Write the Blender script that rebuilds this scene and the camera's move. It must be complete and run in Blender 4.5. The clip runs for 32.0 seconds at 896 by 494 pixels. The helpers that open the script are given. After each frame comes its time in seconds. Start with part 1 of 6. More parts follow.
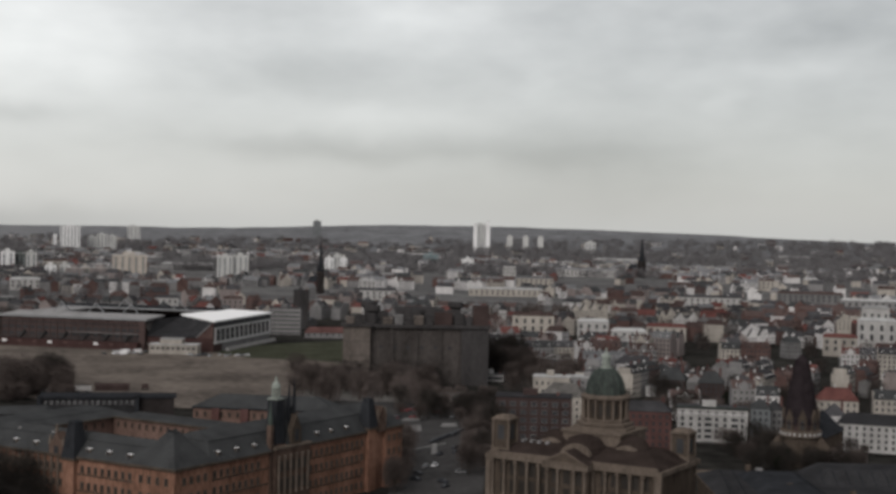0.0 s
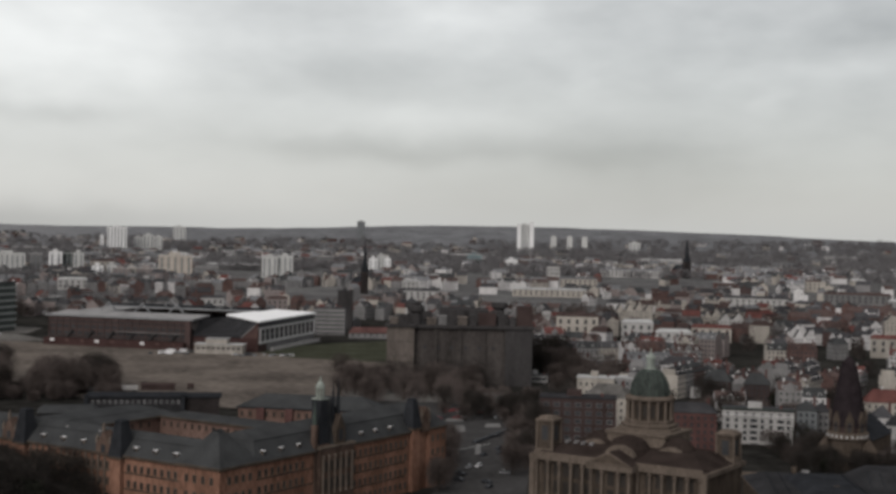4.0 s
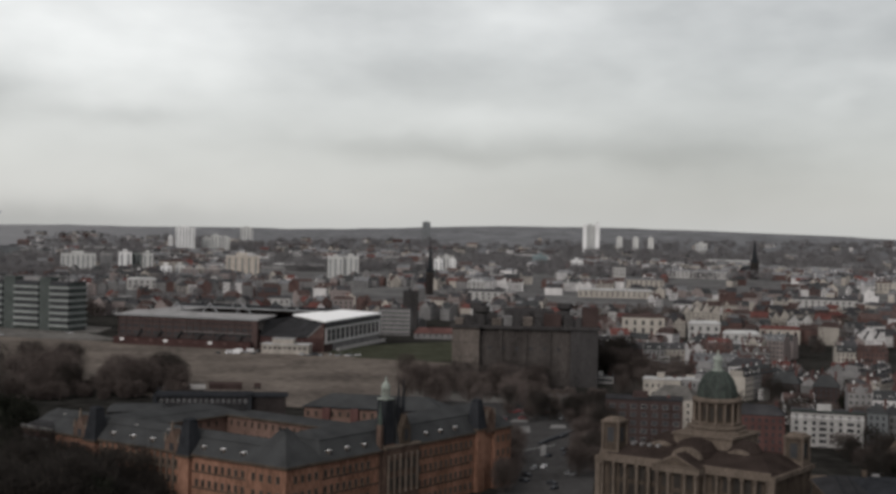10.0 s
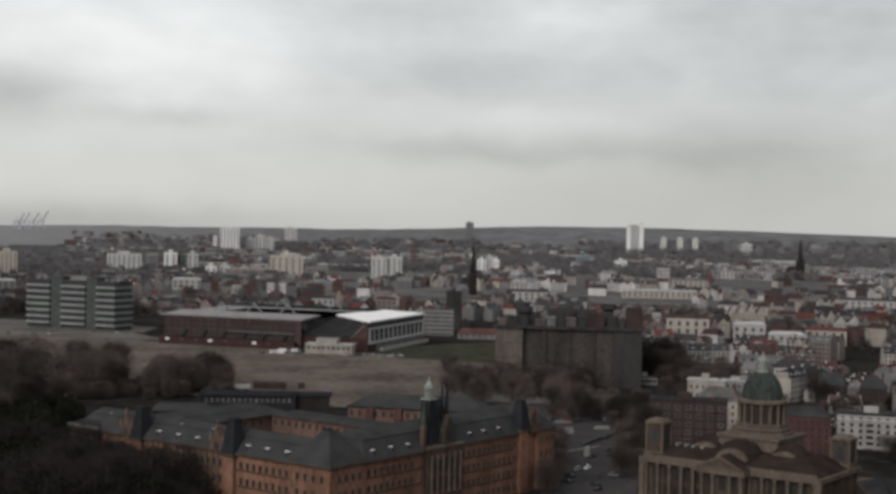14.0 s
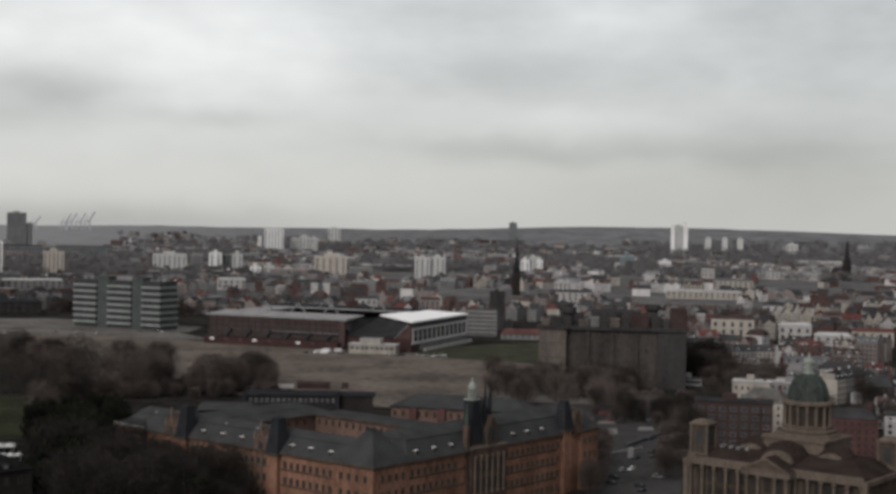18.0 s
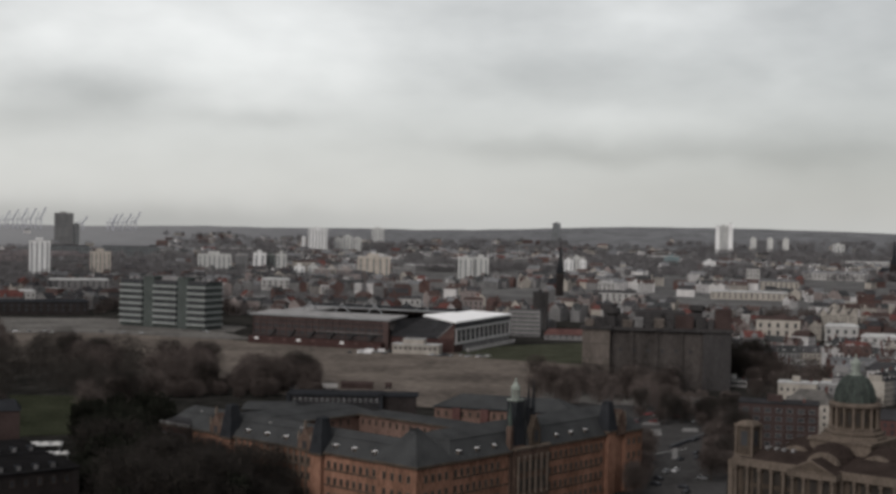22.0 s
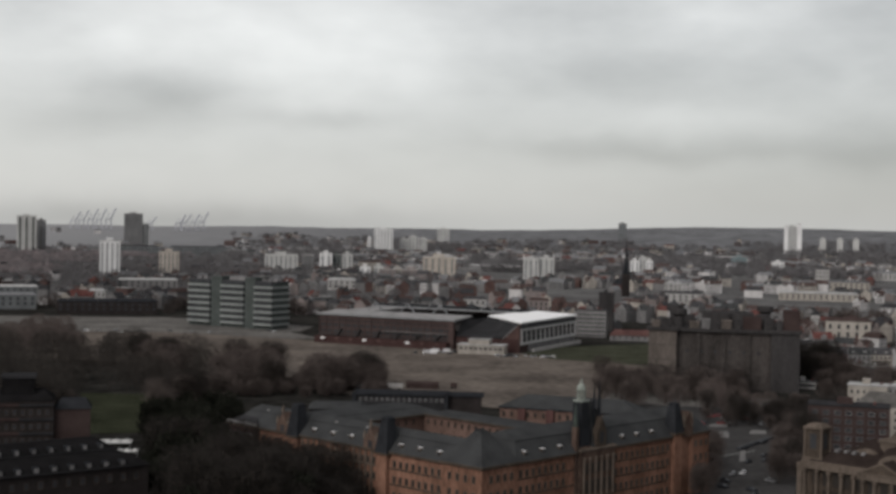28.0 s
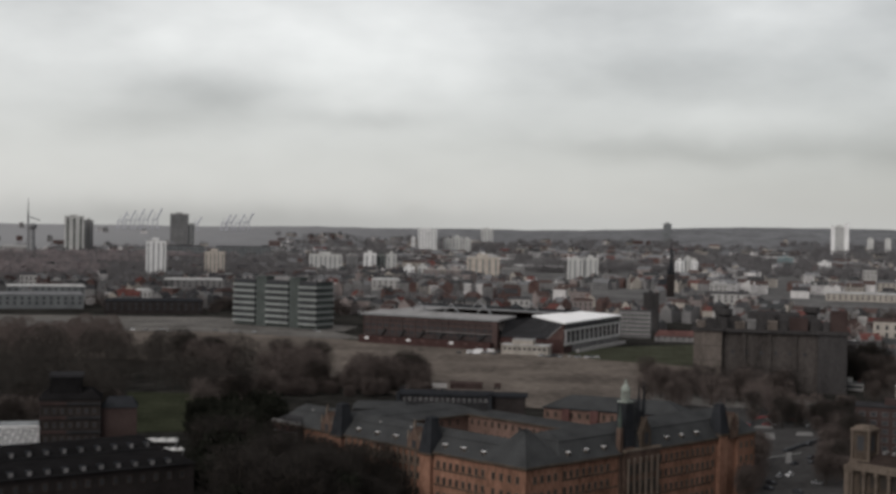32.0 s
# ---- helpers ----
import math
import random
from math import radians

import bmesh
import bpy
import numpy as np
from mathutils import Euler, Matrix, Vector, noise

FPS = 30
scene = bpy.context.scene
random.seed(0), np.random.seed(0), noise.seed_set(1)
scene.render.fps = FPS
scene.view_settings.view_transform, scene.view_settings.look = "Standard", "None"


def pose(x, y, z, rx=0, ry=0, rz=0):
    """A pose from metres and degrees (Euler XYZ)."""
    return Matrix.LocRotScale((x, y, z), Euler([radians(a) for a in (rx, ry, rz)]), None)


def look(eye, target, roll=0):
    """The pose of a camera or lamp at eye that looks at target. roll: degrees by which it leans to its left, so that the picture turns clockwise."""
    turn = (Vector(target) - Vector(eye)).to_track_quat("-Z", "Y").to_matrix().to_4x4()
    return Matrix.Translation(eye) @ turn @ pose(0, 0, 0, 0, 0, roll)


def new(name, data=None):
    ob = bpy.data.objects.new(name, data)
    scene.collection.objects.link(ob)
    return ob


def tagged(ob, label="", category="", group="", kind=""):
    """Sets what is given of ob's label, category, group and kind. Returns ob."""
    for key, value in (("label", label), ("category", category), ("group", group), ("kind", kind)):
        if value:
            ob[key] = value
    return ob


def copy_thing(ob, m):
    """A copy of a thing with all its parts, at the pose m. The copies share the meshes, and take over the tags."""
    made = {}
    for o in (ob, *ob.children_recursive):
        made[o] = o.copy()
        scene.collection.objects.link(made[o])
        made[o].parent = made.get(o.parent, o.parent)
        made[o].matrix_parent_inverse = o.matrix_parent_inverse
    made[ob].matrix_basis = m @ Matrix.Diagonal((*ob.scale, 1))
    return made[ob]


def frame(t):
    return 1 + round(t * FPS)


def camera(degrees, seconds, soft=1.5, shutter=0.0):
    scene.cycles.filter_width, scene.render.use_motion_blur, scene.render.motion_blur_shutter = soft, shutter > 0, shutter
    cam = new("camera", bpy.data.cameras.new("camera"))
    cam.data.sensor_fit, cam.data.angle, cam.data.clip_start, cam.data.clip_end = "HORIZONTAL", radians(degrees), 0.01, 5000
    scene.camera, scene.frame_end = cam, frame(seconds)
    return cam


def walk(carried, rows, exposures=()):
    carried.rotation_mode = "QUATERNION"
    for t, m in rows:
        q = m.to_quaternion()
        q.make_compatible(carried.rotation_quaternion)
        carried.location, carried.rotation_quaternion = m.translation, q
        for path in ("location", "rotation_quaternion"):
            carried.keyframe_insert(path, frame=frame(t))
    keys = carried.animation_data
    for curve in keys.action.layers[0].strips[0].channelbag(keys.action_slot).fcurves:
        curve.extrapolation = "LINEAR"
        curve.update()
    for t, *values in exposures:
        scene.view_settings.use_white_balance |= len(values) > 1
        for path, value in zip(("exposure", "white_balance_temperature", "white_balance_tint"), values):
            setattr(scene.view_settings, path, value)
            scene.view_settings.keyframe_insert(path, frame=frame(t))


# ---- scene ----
# ---- camera: stands on a tower 98 m above the fairground and pans slowly to the left ----
cam = camera(36.32, 32.0, soft=3.3)
EYE = 98.0
PAN = [
    (0.0, -7.292, -0.072, 0.034),
    (1.0, -6.832, -0.066, 0.033),
    (2.0, -6.373, -0.061, 0.032),
    (3.0, -5.915, -0.055, 0.030),
    (4.0, -5.457, -0.050, 0.029),
    (5.0, -5.001, -0.045, 0.028),
    (6.0, -4.544, -0.041, 0.026),
    (7.0, -4.088, -0.036, 0.024),
    (8.0, -3.633, -0.031, 0.022),
    (9.0, -3.178, -0.027, 0.020),
    (10.0, -2.723, -0.023, 0.017),
    (11.0, -2.269, -0.018, 0.015),
    (12.0, -1.815, -0.015, 0.012),
    (13.0, -1.361, -0.011, 0.009),
    (14.0, -0.907, -0.007, 0.006),
    (15.0, -0.454, -0.003, 0.003),
    (16.0, 0.000, 0.000, -0.000),
    (17.0, 0.454, 0.003, -0.003),
    (18.0, 0.908, 0.006, -0.007),
    (19.0, 1.362, 0.009, -0.011),
    (20.0, 1.816, 0.012, -0.015),
    (21.0, 2.270, 0.015, -0.019),
    (22.0, 2.725, 0.018, -0.023),
    (23.0, 3.181, 0.020, -0.027),
    (24.0, 3.636, 0.022, -0.032),
    (25.0, 4.093, 0.024, -0.036),
    (26.0, 4.549, 0.026, -0.041),
    (27.0, 5.007, 0.028, -0.046),
    (28.0, 5.465, 0.030, -0.051),
    (29.0, 5.924, 0.032, -0.057),
    (30.0, 6.384, 0.033, -0.062),
    (31.0, 6.844, 0.034, -0.068),
    (32.0, 7.306, 0.035, -0.073),
]
MOUNT = pose(0, 0, EYE, 0, -1.1, 0) @ pose(0, 0, 0, -0.86)
walk(cam, [(t, MOUNT @ pose(0, 0, 0, 0, 0, yaw) @ pose(0, 0, 0, pitch) @ pose(0, 0, 0, 0, roll, 0) @ pose(0, 0, 0, 90)) for t, yaw, pitch, roll in PAN],
     exposures=[(0.0, 0.0), (16.0, -0.03), (32.0, -0.07)])

# ---- world: overcast winter sky, low broad cloud banks ----
world = bpy.data.worlds.new("overcast_sky")
scene.world = world
world.use_nodes = True
wn, wl = world.node_tree.nodes, world.node_tree.links
wn.clear()


def wnode(kind, **values):
    n = wn.new(kind)
    for k, v in values.items():
        n.inputs[k].default_value = v
    return n


def wmath(op, a, b=None, c=None, clamp=False):
    n = wn.new("ShaderNodeMath")
    n.operation, n.use_clamp = op, clamp
    for i, s in enumerate((a, b, c)):
        if s is None:
            continue
        if isinstance(s, (int, float)):
            n.inputs[i].default_value = s
        else:
            wl.new(s, n.inputs[i])
    return n.outputs[0]


coords = wn.new("ShaderNodeTexCoord")
split = wn.new("ShaderNodeSeparateXYZ")
wl.new(coords.outputs["Generated"], split.inputs[0])
bearing = wmath("MULTIPLY", wmath("ARCTAN2", split.outputs["X"], split.outputs["Y"]), 180 / math.pi)
rise = wmath("MULTIPLY", wmath("ARCSINE", split.outputs["Z"]), 180 / math.pi)


def cloud_noise(across, upward, detail, seed):
    """Soft noise in bearing and height, drawn out along the horizon."""
    at = wn.new("ShaderNodeCombineXYZ")
    wl.new(wmath("MULTIPLY", bearing, across), at.inputs[0])
    wl.new(wmath("MULTIPLY", rise, upward), at.inputs[1])
    at.inputs[2].default_value = seed
    n = wnode("ShaderNodeTexNoise", Scale=1.0, Detail=detail, Roughness=0.45)
    wl.new(at.outputs[0], n.inputs["Vector"])
    return n.outputs["Fac"]


# ragged edges of the cloud banks
bearing_w = wmath("MULTIPLY_ADD", wmath("SUBTRACT", cloud_noise(0.3, 0.6, 3.0, 2.0), 0.5), 3.2, bearing)
rise_w = wmath("MULTIPLY_ADD", wmath("SUBTRACT", cloud_noise(0.35, 0.5, 3.0, 7.0), 0.5), 1.0, rise)
# the sky is brighter towards the hidden sun on the left
light = wmath("MULTIPLY_ADD", wmath("MAXIMUM", wmath("MINIMUM", bearing, 40.0), -40.0), -0.0028, 0.588)
# cloud banks: bearing, height, half width and half height in degrees, brighter or darker by
BANKS = [
    (-14, 7.6, 9, 2.8, 0.21), (-19.2, 7.5, 1.6, 0.8, 0.07), (-25.4, 6.6, 2, 1.2, 0.06), (-9, 7, 4, 2.5, 0.08),
    (-17.1, 5.3, 3.2, 1.0, -0.24), (-20, 3.9, 3.2, 0.7, -0.1), (-10.5, 4.3, 3, 0.4, -0.1), (-23, 8.8, 3, 0.6, -0.1),
    (1, 6.2, 3, 1.2, -0.07), (5.5, 8.8, 3.6, 1.4, 0.15), (3.5, 4.7, 4.5, 0.7, 0.09), (2.5, 3.2, 6.5, 0.5, -0.11),
    (8, 1.2, 7, 1.8, -0.06), (12.3, 3.3, 4, 0.9, -0.10), (14.8, 2.2, 4.5, 1.6, -0.06), (11.1, 6.4, 0.7, 0.8, 0.06), (18.4, 5.4, 0.7, 0.6, 0.07),
    (24.3, 8.4, 4.5, 1.0, -0.09), (22, 6.7, 3, 0.6, 0.06), (-18, -0.1, 13, 0.9, -0.2),
]
for a, e, wide, tall, amount in BANKS:
    u, v = wmath("MULTIPLY_ADD", bearing_w, 1 / wide, -a / wide), wmath("MULTIPLY_ADD", rise_w, 1 / tall, -e / tall)
    bank = wmath("EXPONENT", wmath("MULTIPLY", wmath("MULTIPLY_ADD", u, u, wmath("MULTIPLY", v, v)), -1.0))
    light = wmath("MULTIPLY_ADD", bank, amount, light)
wisps = wmath("MULTIPLY", wmath("SUBTRACT", cloud_noise(0.38, 0.85, 4.0, 4.0), 0.5), wmath("MULTIPLY", rise, 0.05, clamp=True))
light = wmath("MULTIPLY_ADD", wisps, 0.5, light)
bright = wn.new("ShaderNodeCombineXYZ")
for i, tint in enumerate((0.997, 1.0, 0.982)):
    wl.new(wmath("MULTIPLY", light, tint), bright.inputs[i])
sky = wn.new("ShaderNodeTexSky")
sky.sky_type, sky.sun_disc = "NISHITA", False
SUN_UP, SUN_ROUND = 32.0, -150.0
sky.sun_elevation, sky.sun_rotation = radians(SUN_UP), radians(SUN_ROUND)
clear, clouds = wnode("ShaderNodeBackground", Strength=0.012), wnode("ShaderNodeBackground", Strength=0.95)
wl.new(sky.outputs[0], clear.inputs[0])
wl.new(bright.outputs[0], clouds.inputs[0])
both, out = wn.new("ShaderNodeAddShader"), wn.new("ShaderNodeOutputWorld")
wl.new(clear.outputs[0], both.inputs[0])
wl.new(clouds.outputs[0], both.inputs[1])
wl.new(both.outputs[0], out.inputs[0])

sun = new("sun", bpy.data.lights.new("sun", "SUN"))
sun.data.energy, sun.data.angle, sun.data.color = 1.6, radians(35), (1.0, 0.96, 0.9)
sun.matrix_world = look((math.sin(radians(SUN_ROUND)) * 900, math.cos(radians(SUN_ROUND)) * 900, 900 * math.tan(radians(SUN_UP))), (0, 0, 0))

# ---- materials ----


def mat(name, colour, rough=0.85, vary=0.25, size=6.0, fine_size=0.6, metal=0.0, bump=0.3, piece=0.0, second=None, streak=1.0, gloss=0.0, dull=0.25):
    """A weathered surface: colour varied by broad stains and fine grain, with slight relief. piece: spread from object to object."""
    grey = 0.3 * colour[0] + 0.6 * colour[1] + 0.1 * colour[2]
    colour = tuple(c + (grey * k - c) * dull for c, k in zip(colour, (1.03, 0.97, 1.06)))
    m = bpy.data.materials.new(name)
    m.use_nodes = True
    nt = m.node_tree
    nodes, links = nt.nodes, nt.links
    shader = nodes["Principled BSDF"]
    shader.inputs["Roughness"].default_value = rough
    shader.inputs["Metallic"].default_value = metal
    shader.inputs["Specular IOR Level"].default_value = gloss
    place = nodes.new("ShaderNodeNewGeometry")
    mapping = nodes.new("ShaderNodeMapping")
    mapping.inputs["Scale"].default_value = (1, 1, 1 / streak)
    links.new(place.outputs["Position"], mapping.inputs["Vector"])
    stains, grain = nodes.new("ShaderNodeTexNoise"), nodes.new("ShaderNodeTexNoise")
    for n, s, d in ((stains, size, 5.0), (grain, fine_size, 4.0)):
        n.inputs["Scale"].default_value, n.inputs["Detail"].default_value = 1.0 / s, d
        links.new(mapping.outputs[0], n.inputs["Vector"])
    add = nodes.new("ShaderNodeMath")
    add.operation = "ADD"
    links.new(stains.outputs["Fac"], add.inputs[0])
    links.new(grain.outputs["Fac"], add.inputs[1])
    value = add.outputs[0]
    if piece:
        info, spread, plus = nodes.new("ShaderNodeObjectInfo"), nodes.new("ShaderNodeMath"), nodes.new("ShaderNodeMath")
        spread.operation, plus.operation = "MULTIPLY_ADD", "ADD"
        spread.inputs[1].default_value, spread.inputs[2].default_value = 2 * piece, -piece
        links.new(info.outputs["Random"], spread.inputs[0])
        links.new(value, plus.inputs[0])
        links.new(spread.outputs[0], plus.inputs[1])
        value = plus.outputs[0]
    span = nodes.new("ShaderNodeMapRange")
    span.inputs["From Min"].default_value, span.inputs["From Max"].default_value = 0.7, 1.3
    links.new(value, span.inputs["Value"])
    blend = nodes.new("ShaderNodeMixRGB")
    dark = tuple(c * (1 - vary) for c in colour)
    light = second or tuple(min(1, c * (1 + vary)) for c in colour)
    blend.inputs[1].default_value, blend.inputs[2].default_value = (*dark, 1), (*light, 1)
    links.new(span.outputs[0], blend.inputs[0])
    links.new(blend.outputs[0], shader.inputs["Base Color"])
    if bump:
        relief = nodes.new("ShaderNodeBump")
        relief.inputs["Strength"].default_value, relief.inputs["Distance"].default_value = bump, 0.1
        links.new(grain.outputs["Fac"], relief.inputs["Height"])
        links.new(relief.outputs[0], shader.inputs["Normal"])
    return m


BRICK_ORANGE = mat("orange_brick", (0.2, 0.093, 0.053), vary=0.45, size=9, fine_size=0.8, streak=3)
BRICK_RED = mat("dark_red_brick", (0.10, 0.046, 0.04), vary=0.35, size=8)
BRICK_DARK = mat("dark_brown_brick", (0.052, 0.034, 0.031), vary=0.35, size=8)
BRICK_DULL = mat("dull_red_brick", (0.06, 0.031, 0.028), vary=0.35, size=8)
BRICK_WARM = mat("red_brick", (0.098, 0.055, 0.047), vary=0.35, size=8, piece=0.15)
STONE = mat("weathered_sandstone", (0.07, 0.052, 0.038), vary=0.4, size=4, streak=3)
STONE_PALE = mat("pale_sandstone", (0.122, 0.093, 0.07), vary=0.35, size=4, streak=3)
SLATE = mat("slate", (0.044, 0.046, 0.047), rough=0.7, vary=0.3, size=7, fine_size=0.4)
SLATE_DARK = mat("dark_slate", (0.025, 0.027, 0.031), rough=0.7, vary=0.35, size=5, fine_size=0.4)
ROOF_BROWN = mat("brown_roof_sheet", (0.034, 0.024, 0.020), rough=0.75, vary=0.35, size=7)
LEAD = mat("grey_roof_sheet", (0.031, 0.031, 0.033), rough=0.6, vary=0.35, size=9)
COPPER = mat("green_copper", (0.22, 0.25, 0.215), rough=0.7, vary=0.45, size=3, streak=3)
COPPER_MID = mat("dull_green_copper", (0.055, 0.073, 0.062), rough=0.7, vary=0.45, size=3, streak=3)
COPPER_DARK = mat("dark_green_copper", (0.042, 0.051, 0.045), rough=0.7, vary=0.45, size=3, streak=3)
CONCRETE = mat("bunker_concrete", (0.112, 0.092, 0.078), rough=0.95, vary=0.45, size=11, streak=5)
CONCRETE_MID = mat("mid_brown_concrete", (0.058, 0.050, 0.046), rough=0.95, vary=0.5, size=11, streak=5)
CONCRETE_DARK = mat("dark_grey_concrete", (0.045, 0.042, 0.042), rough=0.95, vary=0.4, size=8, streak=4)
GRIT = mat("brown_gravel_field", (0.10, 0.082, 0.07), rough=1.0, vary=0.4, size=45, fine_size=6, second=(0.165, 0.14, 0.123))
LOT_GREY = mat("worn_grey_lot", (0.12, 0.112, 0.102), rough=1.0, vary=0.4, size=40, fine_size=5)
ASPHALT = mat("asphalt", (0.05, 0.048, 0.047), rough=0.9, vary=0.3, size=25, fine_size=3)
PAVING = mat("grey_paving", (0.15, 0.145, 0.14), rough=0.9, vary=0.3, size=20, fine_size=2)
GRASS = mat("winter_grass", (0.046, 0.049, 0.03), rough=1.0, vary=0.4, size=18, fine_size=2)
PARK_GRASS = mat("dark_park_grass", (0.03, 0.034, 0.018), rough=1.0, vary=0.4, size=18, fine_size=2)
SLATE_BLACK = mat("black_slate", (0.0125, 0.012, 0.0125), rough=0.8, vary=0.4, size=6, fine_size=0.5)
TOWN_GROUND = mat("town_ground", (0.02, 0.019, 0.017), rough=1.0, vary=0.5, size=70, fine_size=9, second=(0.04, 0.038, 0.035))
COURT_INNER = mat("pinkish_court_brick", (0.15, 0.088, 0.066), vary=0.35, size=6, streak=2)
COURT_STONE = mat("brown_sandstone", (0.095, 0.06, 0.044), vary=0.4, size=4, streak=3)
STADIUM_BRICK = mat("stadium_brick", (0.07, 0.045, 0.041), vary=0.4, size=9, streak=2)
BAND = mat("pale_green_parapet", (0.205, 0.225, 0.213), rough=0.7, vary=0.2, size=10, streak=3)
TOWER_GREY = mat("grey_tower_facade", (0.13, 0.14, 0.145), rough=0.6, vary=0.25, size=12)
WHITE = mat("white_plaster", (0.47, 0.455, 0.445), vary=0.25, size=6, piece=0.2, streak=3)
DULL_WHITE = mat("dull_white_plaster", (0.34, 0.33, 0.315), vary=0.25, size=6, streak=3)
CREAM = mat("cream_plaster", (0.32, 0.288, 0.245), vary=0.25, size=6, piece=0.2, streak=3)
GREY_WALL = mat("grey_plaster", (0.165, 0.16, 0.158), vary=0.3, size=6, piece=0.25, streak=3)
PINK_WALL = mat("dusky_pink_plaster", (0.21, 0.172, 0.16), vary=0.25, size=6, piece=0.2, streak=3)
TILE_RED = mat("red_roof_tiles", (0.115, 0.04, 0.033), vary=0.4, size=5, piece=0.2)
TILE_BROWN = mat("brown_roof_tiles", (0.07, 0.046, 0.041), vary=0.4, size=5, piece=0.25)
FELT = mat("dark_roofing_felt", (0.048, 0.047, 0.05), vary=0.4, size=7, piece=0.25)
ZINC = mat("grey_sheet_roof", (0.135, 0.137, 0.142), vary=0.35, size=7, piece=0.25)
FELT_PALE = mat("pale_grey_roof", (0.30, 0.30, 0.29), vary=0.35, size=8, piece=0.25)
WHITE_PANEL = mat("white_panels", (0.68, 0.68, 0.67), rough=0.6, vary=0.15, size=10, streak=3)
PALE_PANEL = mat("pale_concrete_panels", (0.46, 0.46, 0.44), rough=0.8, vary=0.2, size=10, streak=3)
OCHRE_PANEL = mat("ochre_panels", (0.44, 0.38, 0.31), rough=0.8, vary=0.2, size=10)
GREEN_GREY = mat("grey_green_panels", (0.066, 0.078, 0.073), rough=0.6, vary=0.25, size=10)
TEAL = mat("teal_panels", (0.13, 0.19, 0.20), rough=0.5, vary=0.25, size=10)
STEEL = mat("grey_steel", (0.22, 0.225, 0.23), rough=0.5, vary=0.25, size=4, metal=0.3)
DARK_STEEL = mat("dark_steel", (0.055, 0.057, 0.06), rough=0.5, vary=0.3, size=4, metal=0.3)
# crane steel, lightened in colour for the harbour haze
CRANE_BLUE = mat("hazy_blue_steel", (0.42, 0.43, 0.47), rough=0.6, vary=0.2, size=10)
ROOF_WHITE = mat("white_roof_membrane", (0.80, 0.80, 0.79), rough=0.6, vary=0.08, size=14)
ROOF_GREY = mat("light_grey_roof_sheet", (0.25, 0.245, 0.24), rough=0.6, vary=0.25, size=12)
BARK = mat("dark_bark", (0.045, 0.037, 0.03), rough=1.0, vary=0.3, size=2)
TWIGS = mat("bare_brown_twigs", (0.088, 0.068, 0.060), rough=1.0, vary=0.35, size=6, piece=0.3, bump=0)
# crowns of the far trees, their colour paled to stand for haze
HAZED_BROWN_TWIGS = mat("hazed_reddish_crowns", (0.235, 0.195, 0.195), rough=1.0, vary=0.3, size=30, fine_size=5, bump=0)
HAZED_TWIGS = mat("hazed_bare_crowns", (0.135, 0.128, 0.131), rough=1.0, vary=0.3, size=30, fine_size=5, bump=0)
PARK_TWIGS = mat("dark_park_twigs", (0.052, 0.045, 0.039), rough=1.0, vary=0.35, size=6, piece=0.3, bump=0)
TWIGS_DARK = mat("dark_brown_twigs", (0.030, 0.026, 0.023), rough=1.0, vary=0.35, size=6, piece=0.3, bump=0)
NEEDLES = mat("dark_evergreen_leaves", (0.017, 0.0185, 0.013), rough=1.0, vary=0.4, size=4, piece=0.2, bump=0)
# far ground and ridge woods, with distance haze put into the base colour
HAZED_GROUND = mat("hazed_town_ground", (0.11, 0.106, 0.107), rough=1.0, vary=0.4, size=90, fine_size=12, second=(0.15, 0.146, 0.146))
WOODS = mat("hazed_woods", (0.140, 0.142, 0.148), rough=1.0, vary=0.35, size=60, fine_size=8, bump=0)
PAINT_LINE = mat("worn_road_paint", (0.2, 0.2, 0.19), vary=0.3, size=3)
CAR_WHITE = mat("white_car_paint", (0.7, 0.7, 0.7), rough=0.3, vary=0.05, gloss=0.5)
CAR_GREY = mat("silver_car_paint", (0.3, 0.31, 0.32), rough=0.3, vary=0.05, metal=0.5)
CAR_DARK = mat("dark_car_paint", (0.03, 0.032, 0.04), rough=0.25, vary=0.1)
CAR_RED = mat("red_car_paint", (0.25, 0.03, 0.03), rough=0.3, vary=0.1)
RUBBER = mat("tyre_rubber", (0.02, 0.02, 0.02), rough=0.9, vary=0.1)
GLASS = mat("dark_window_glass", (0.04, 0.043, 0.047), rough=0.15, vary=0.3, size=5, bump=0, gloss=0.5)
GLASS_BROWN = mat("brown_window_glass", (0.030, 0.025, 0.021), rough=0.35, vary=0.3, size=5, bump=0, gloss=0.25)
GLASS_PALE = mat("pale_window_glass", (0.17, 0.182, 0.19), rough=0.15, vary=0.3, size=5, bump=0, gloss=0.5)

# wooded far ridge; haze towards the river is mixed in as paler colour
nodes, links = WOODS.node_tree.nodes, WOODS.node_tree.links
where, haze_span, haze_mix = nodes.new("ShaderNodeSeparateXYZ"), nodes.new("ShaderNodeMapRange"), nodes.new("ShaderNodeMixRGB")
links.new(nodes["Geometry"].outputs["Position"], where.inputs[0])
links.new(where.outputs["X"], haze_span.inputs["Value"])
haze_span.inputs["From Min"].default_value, haze_span.inputs["From Max"].default_value = -500, -1700
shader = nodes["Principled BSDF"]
links.new(haze_span.outputs[0], haze_mix.inputs[0])
links.new(shader.inputs["Base Color"].links[0].from_socket, haze_mix.inputs[1])
haze_mix.inputs[2].default_value = (0.25, 0.247, 0.255, 1)
links.new(haze_mix.outputs[0], shader.inputs["Base Color"])

# ---- building helpers ----


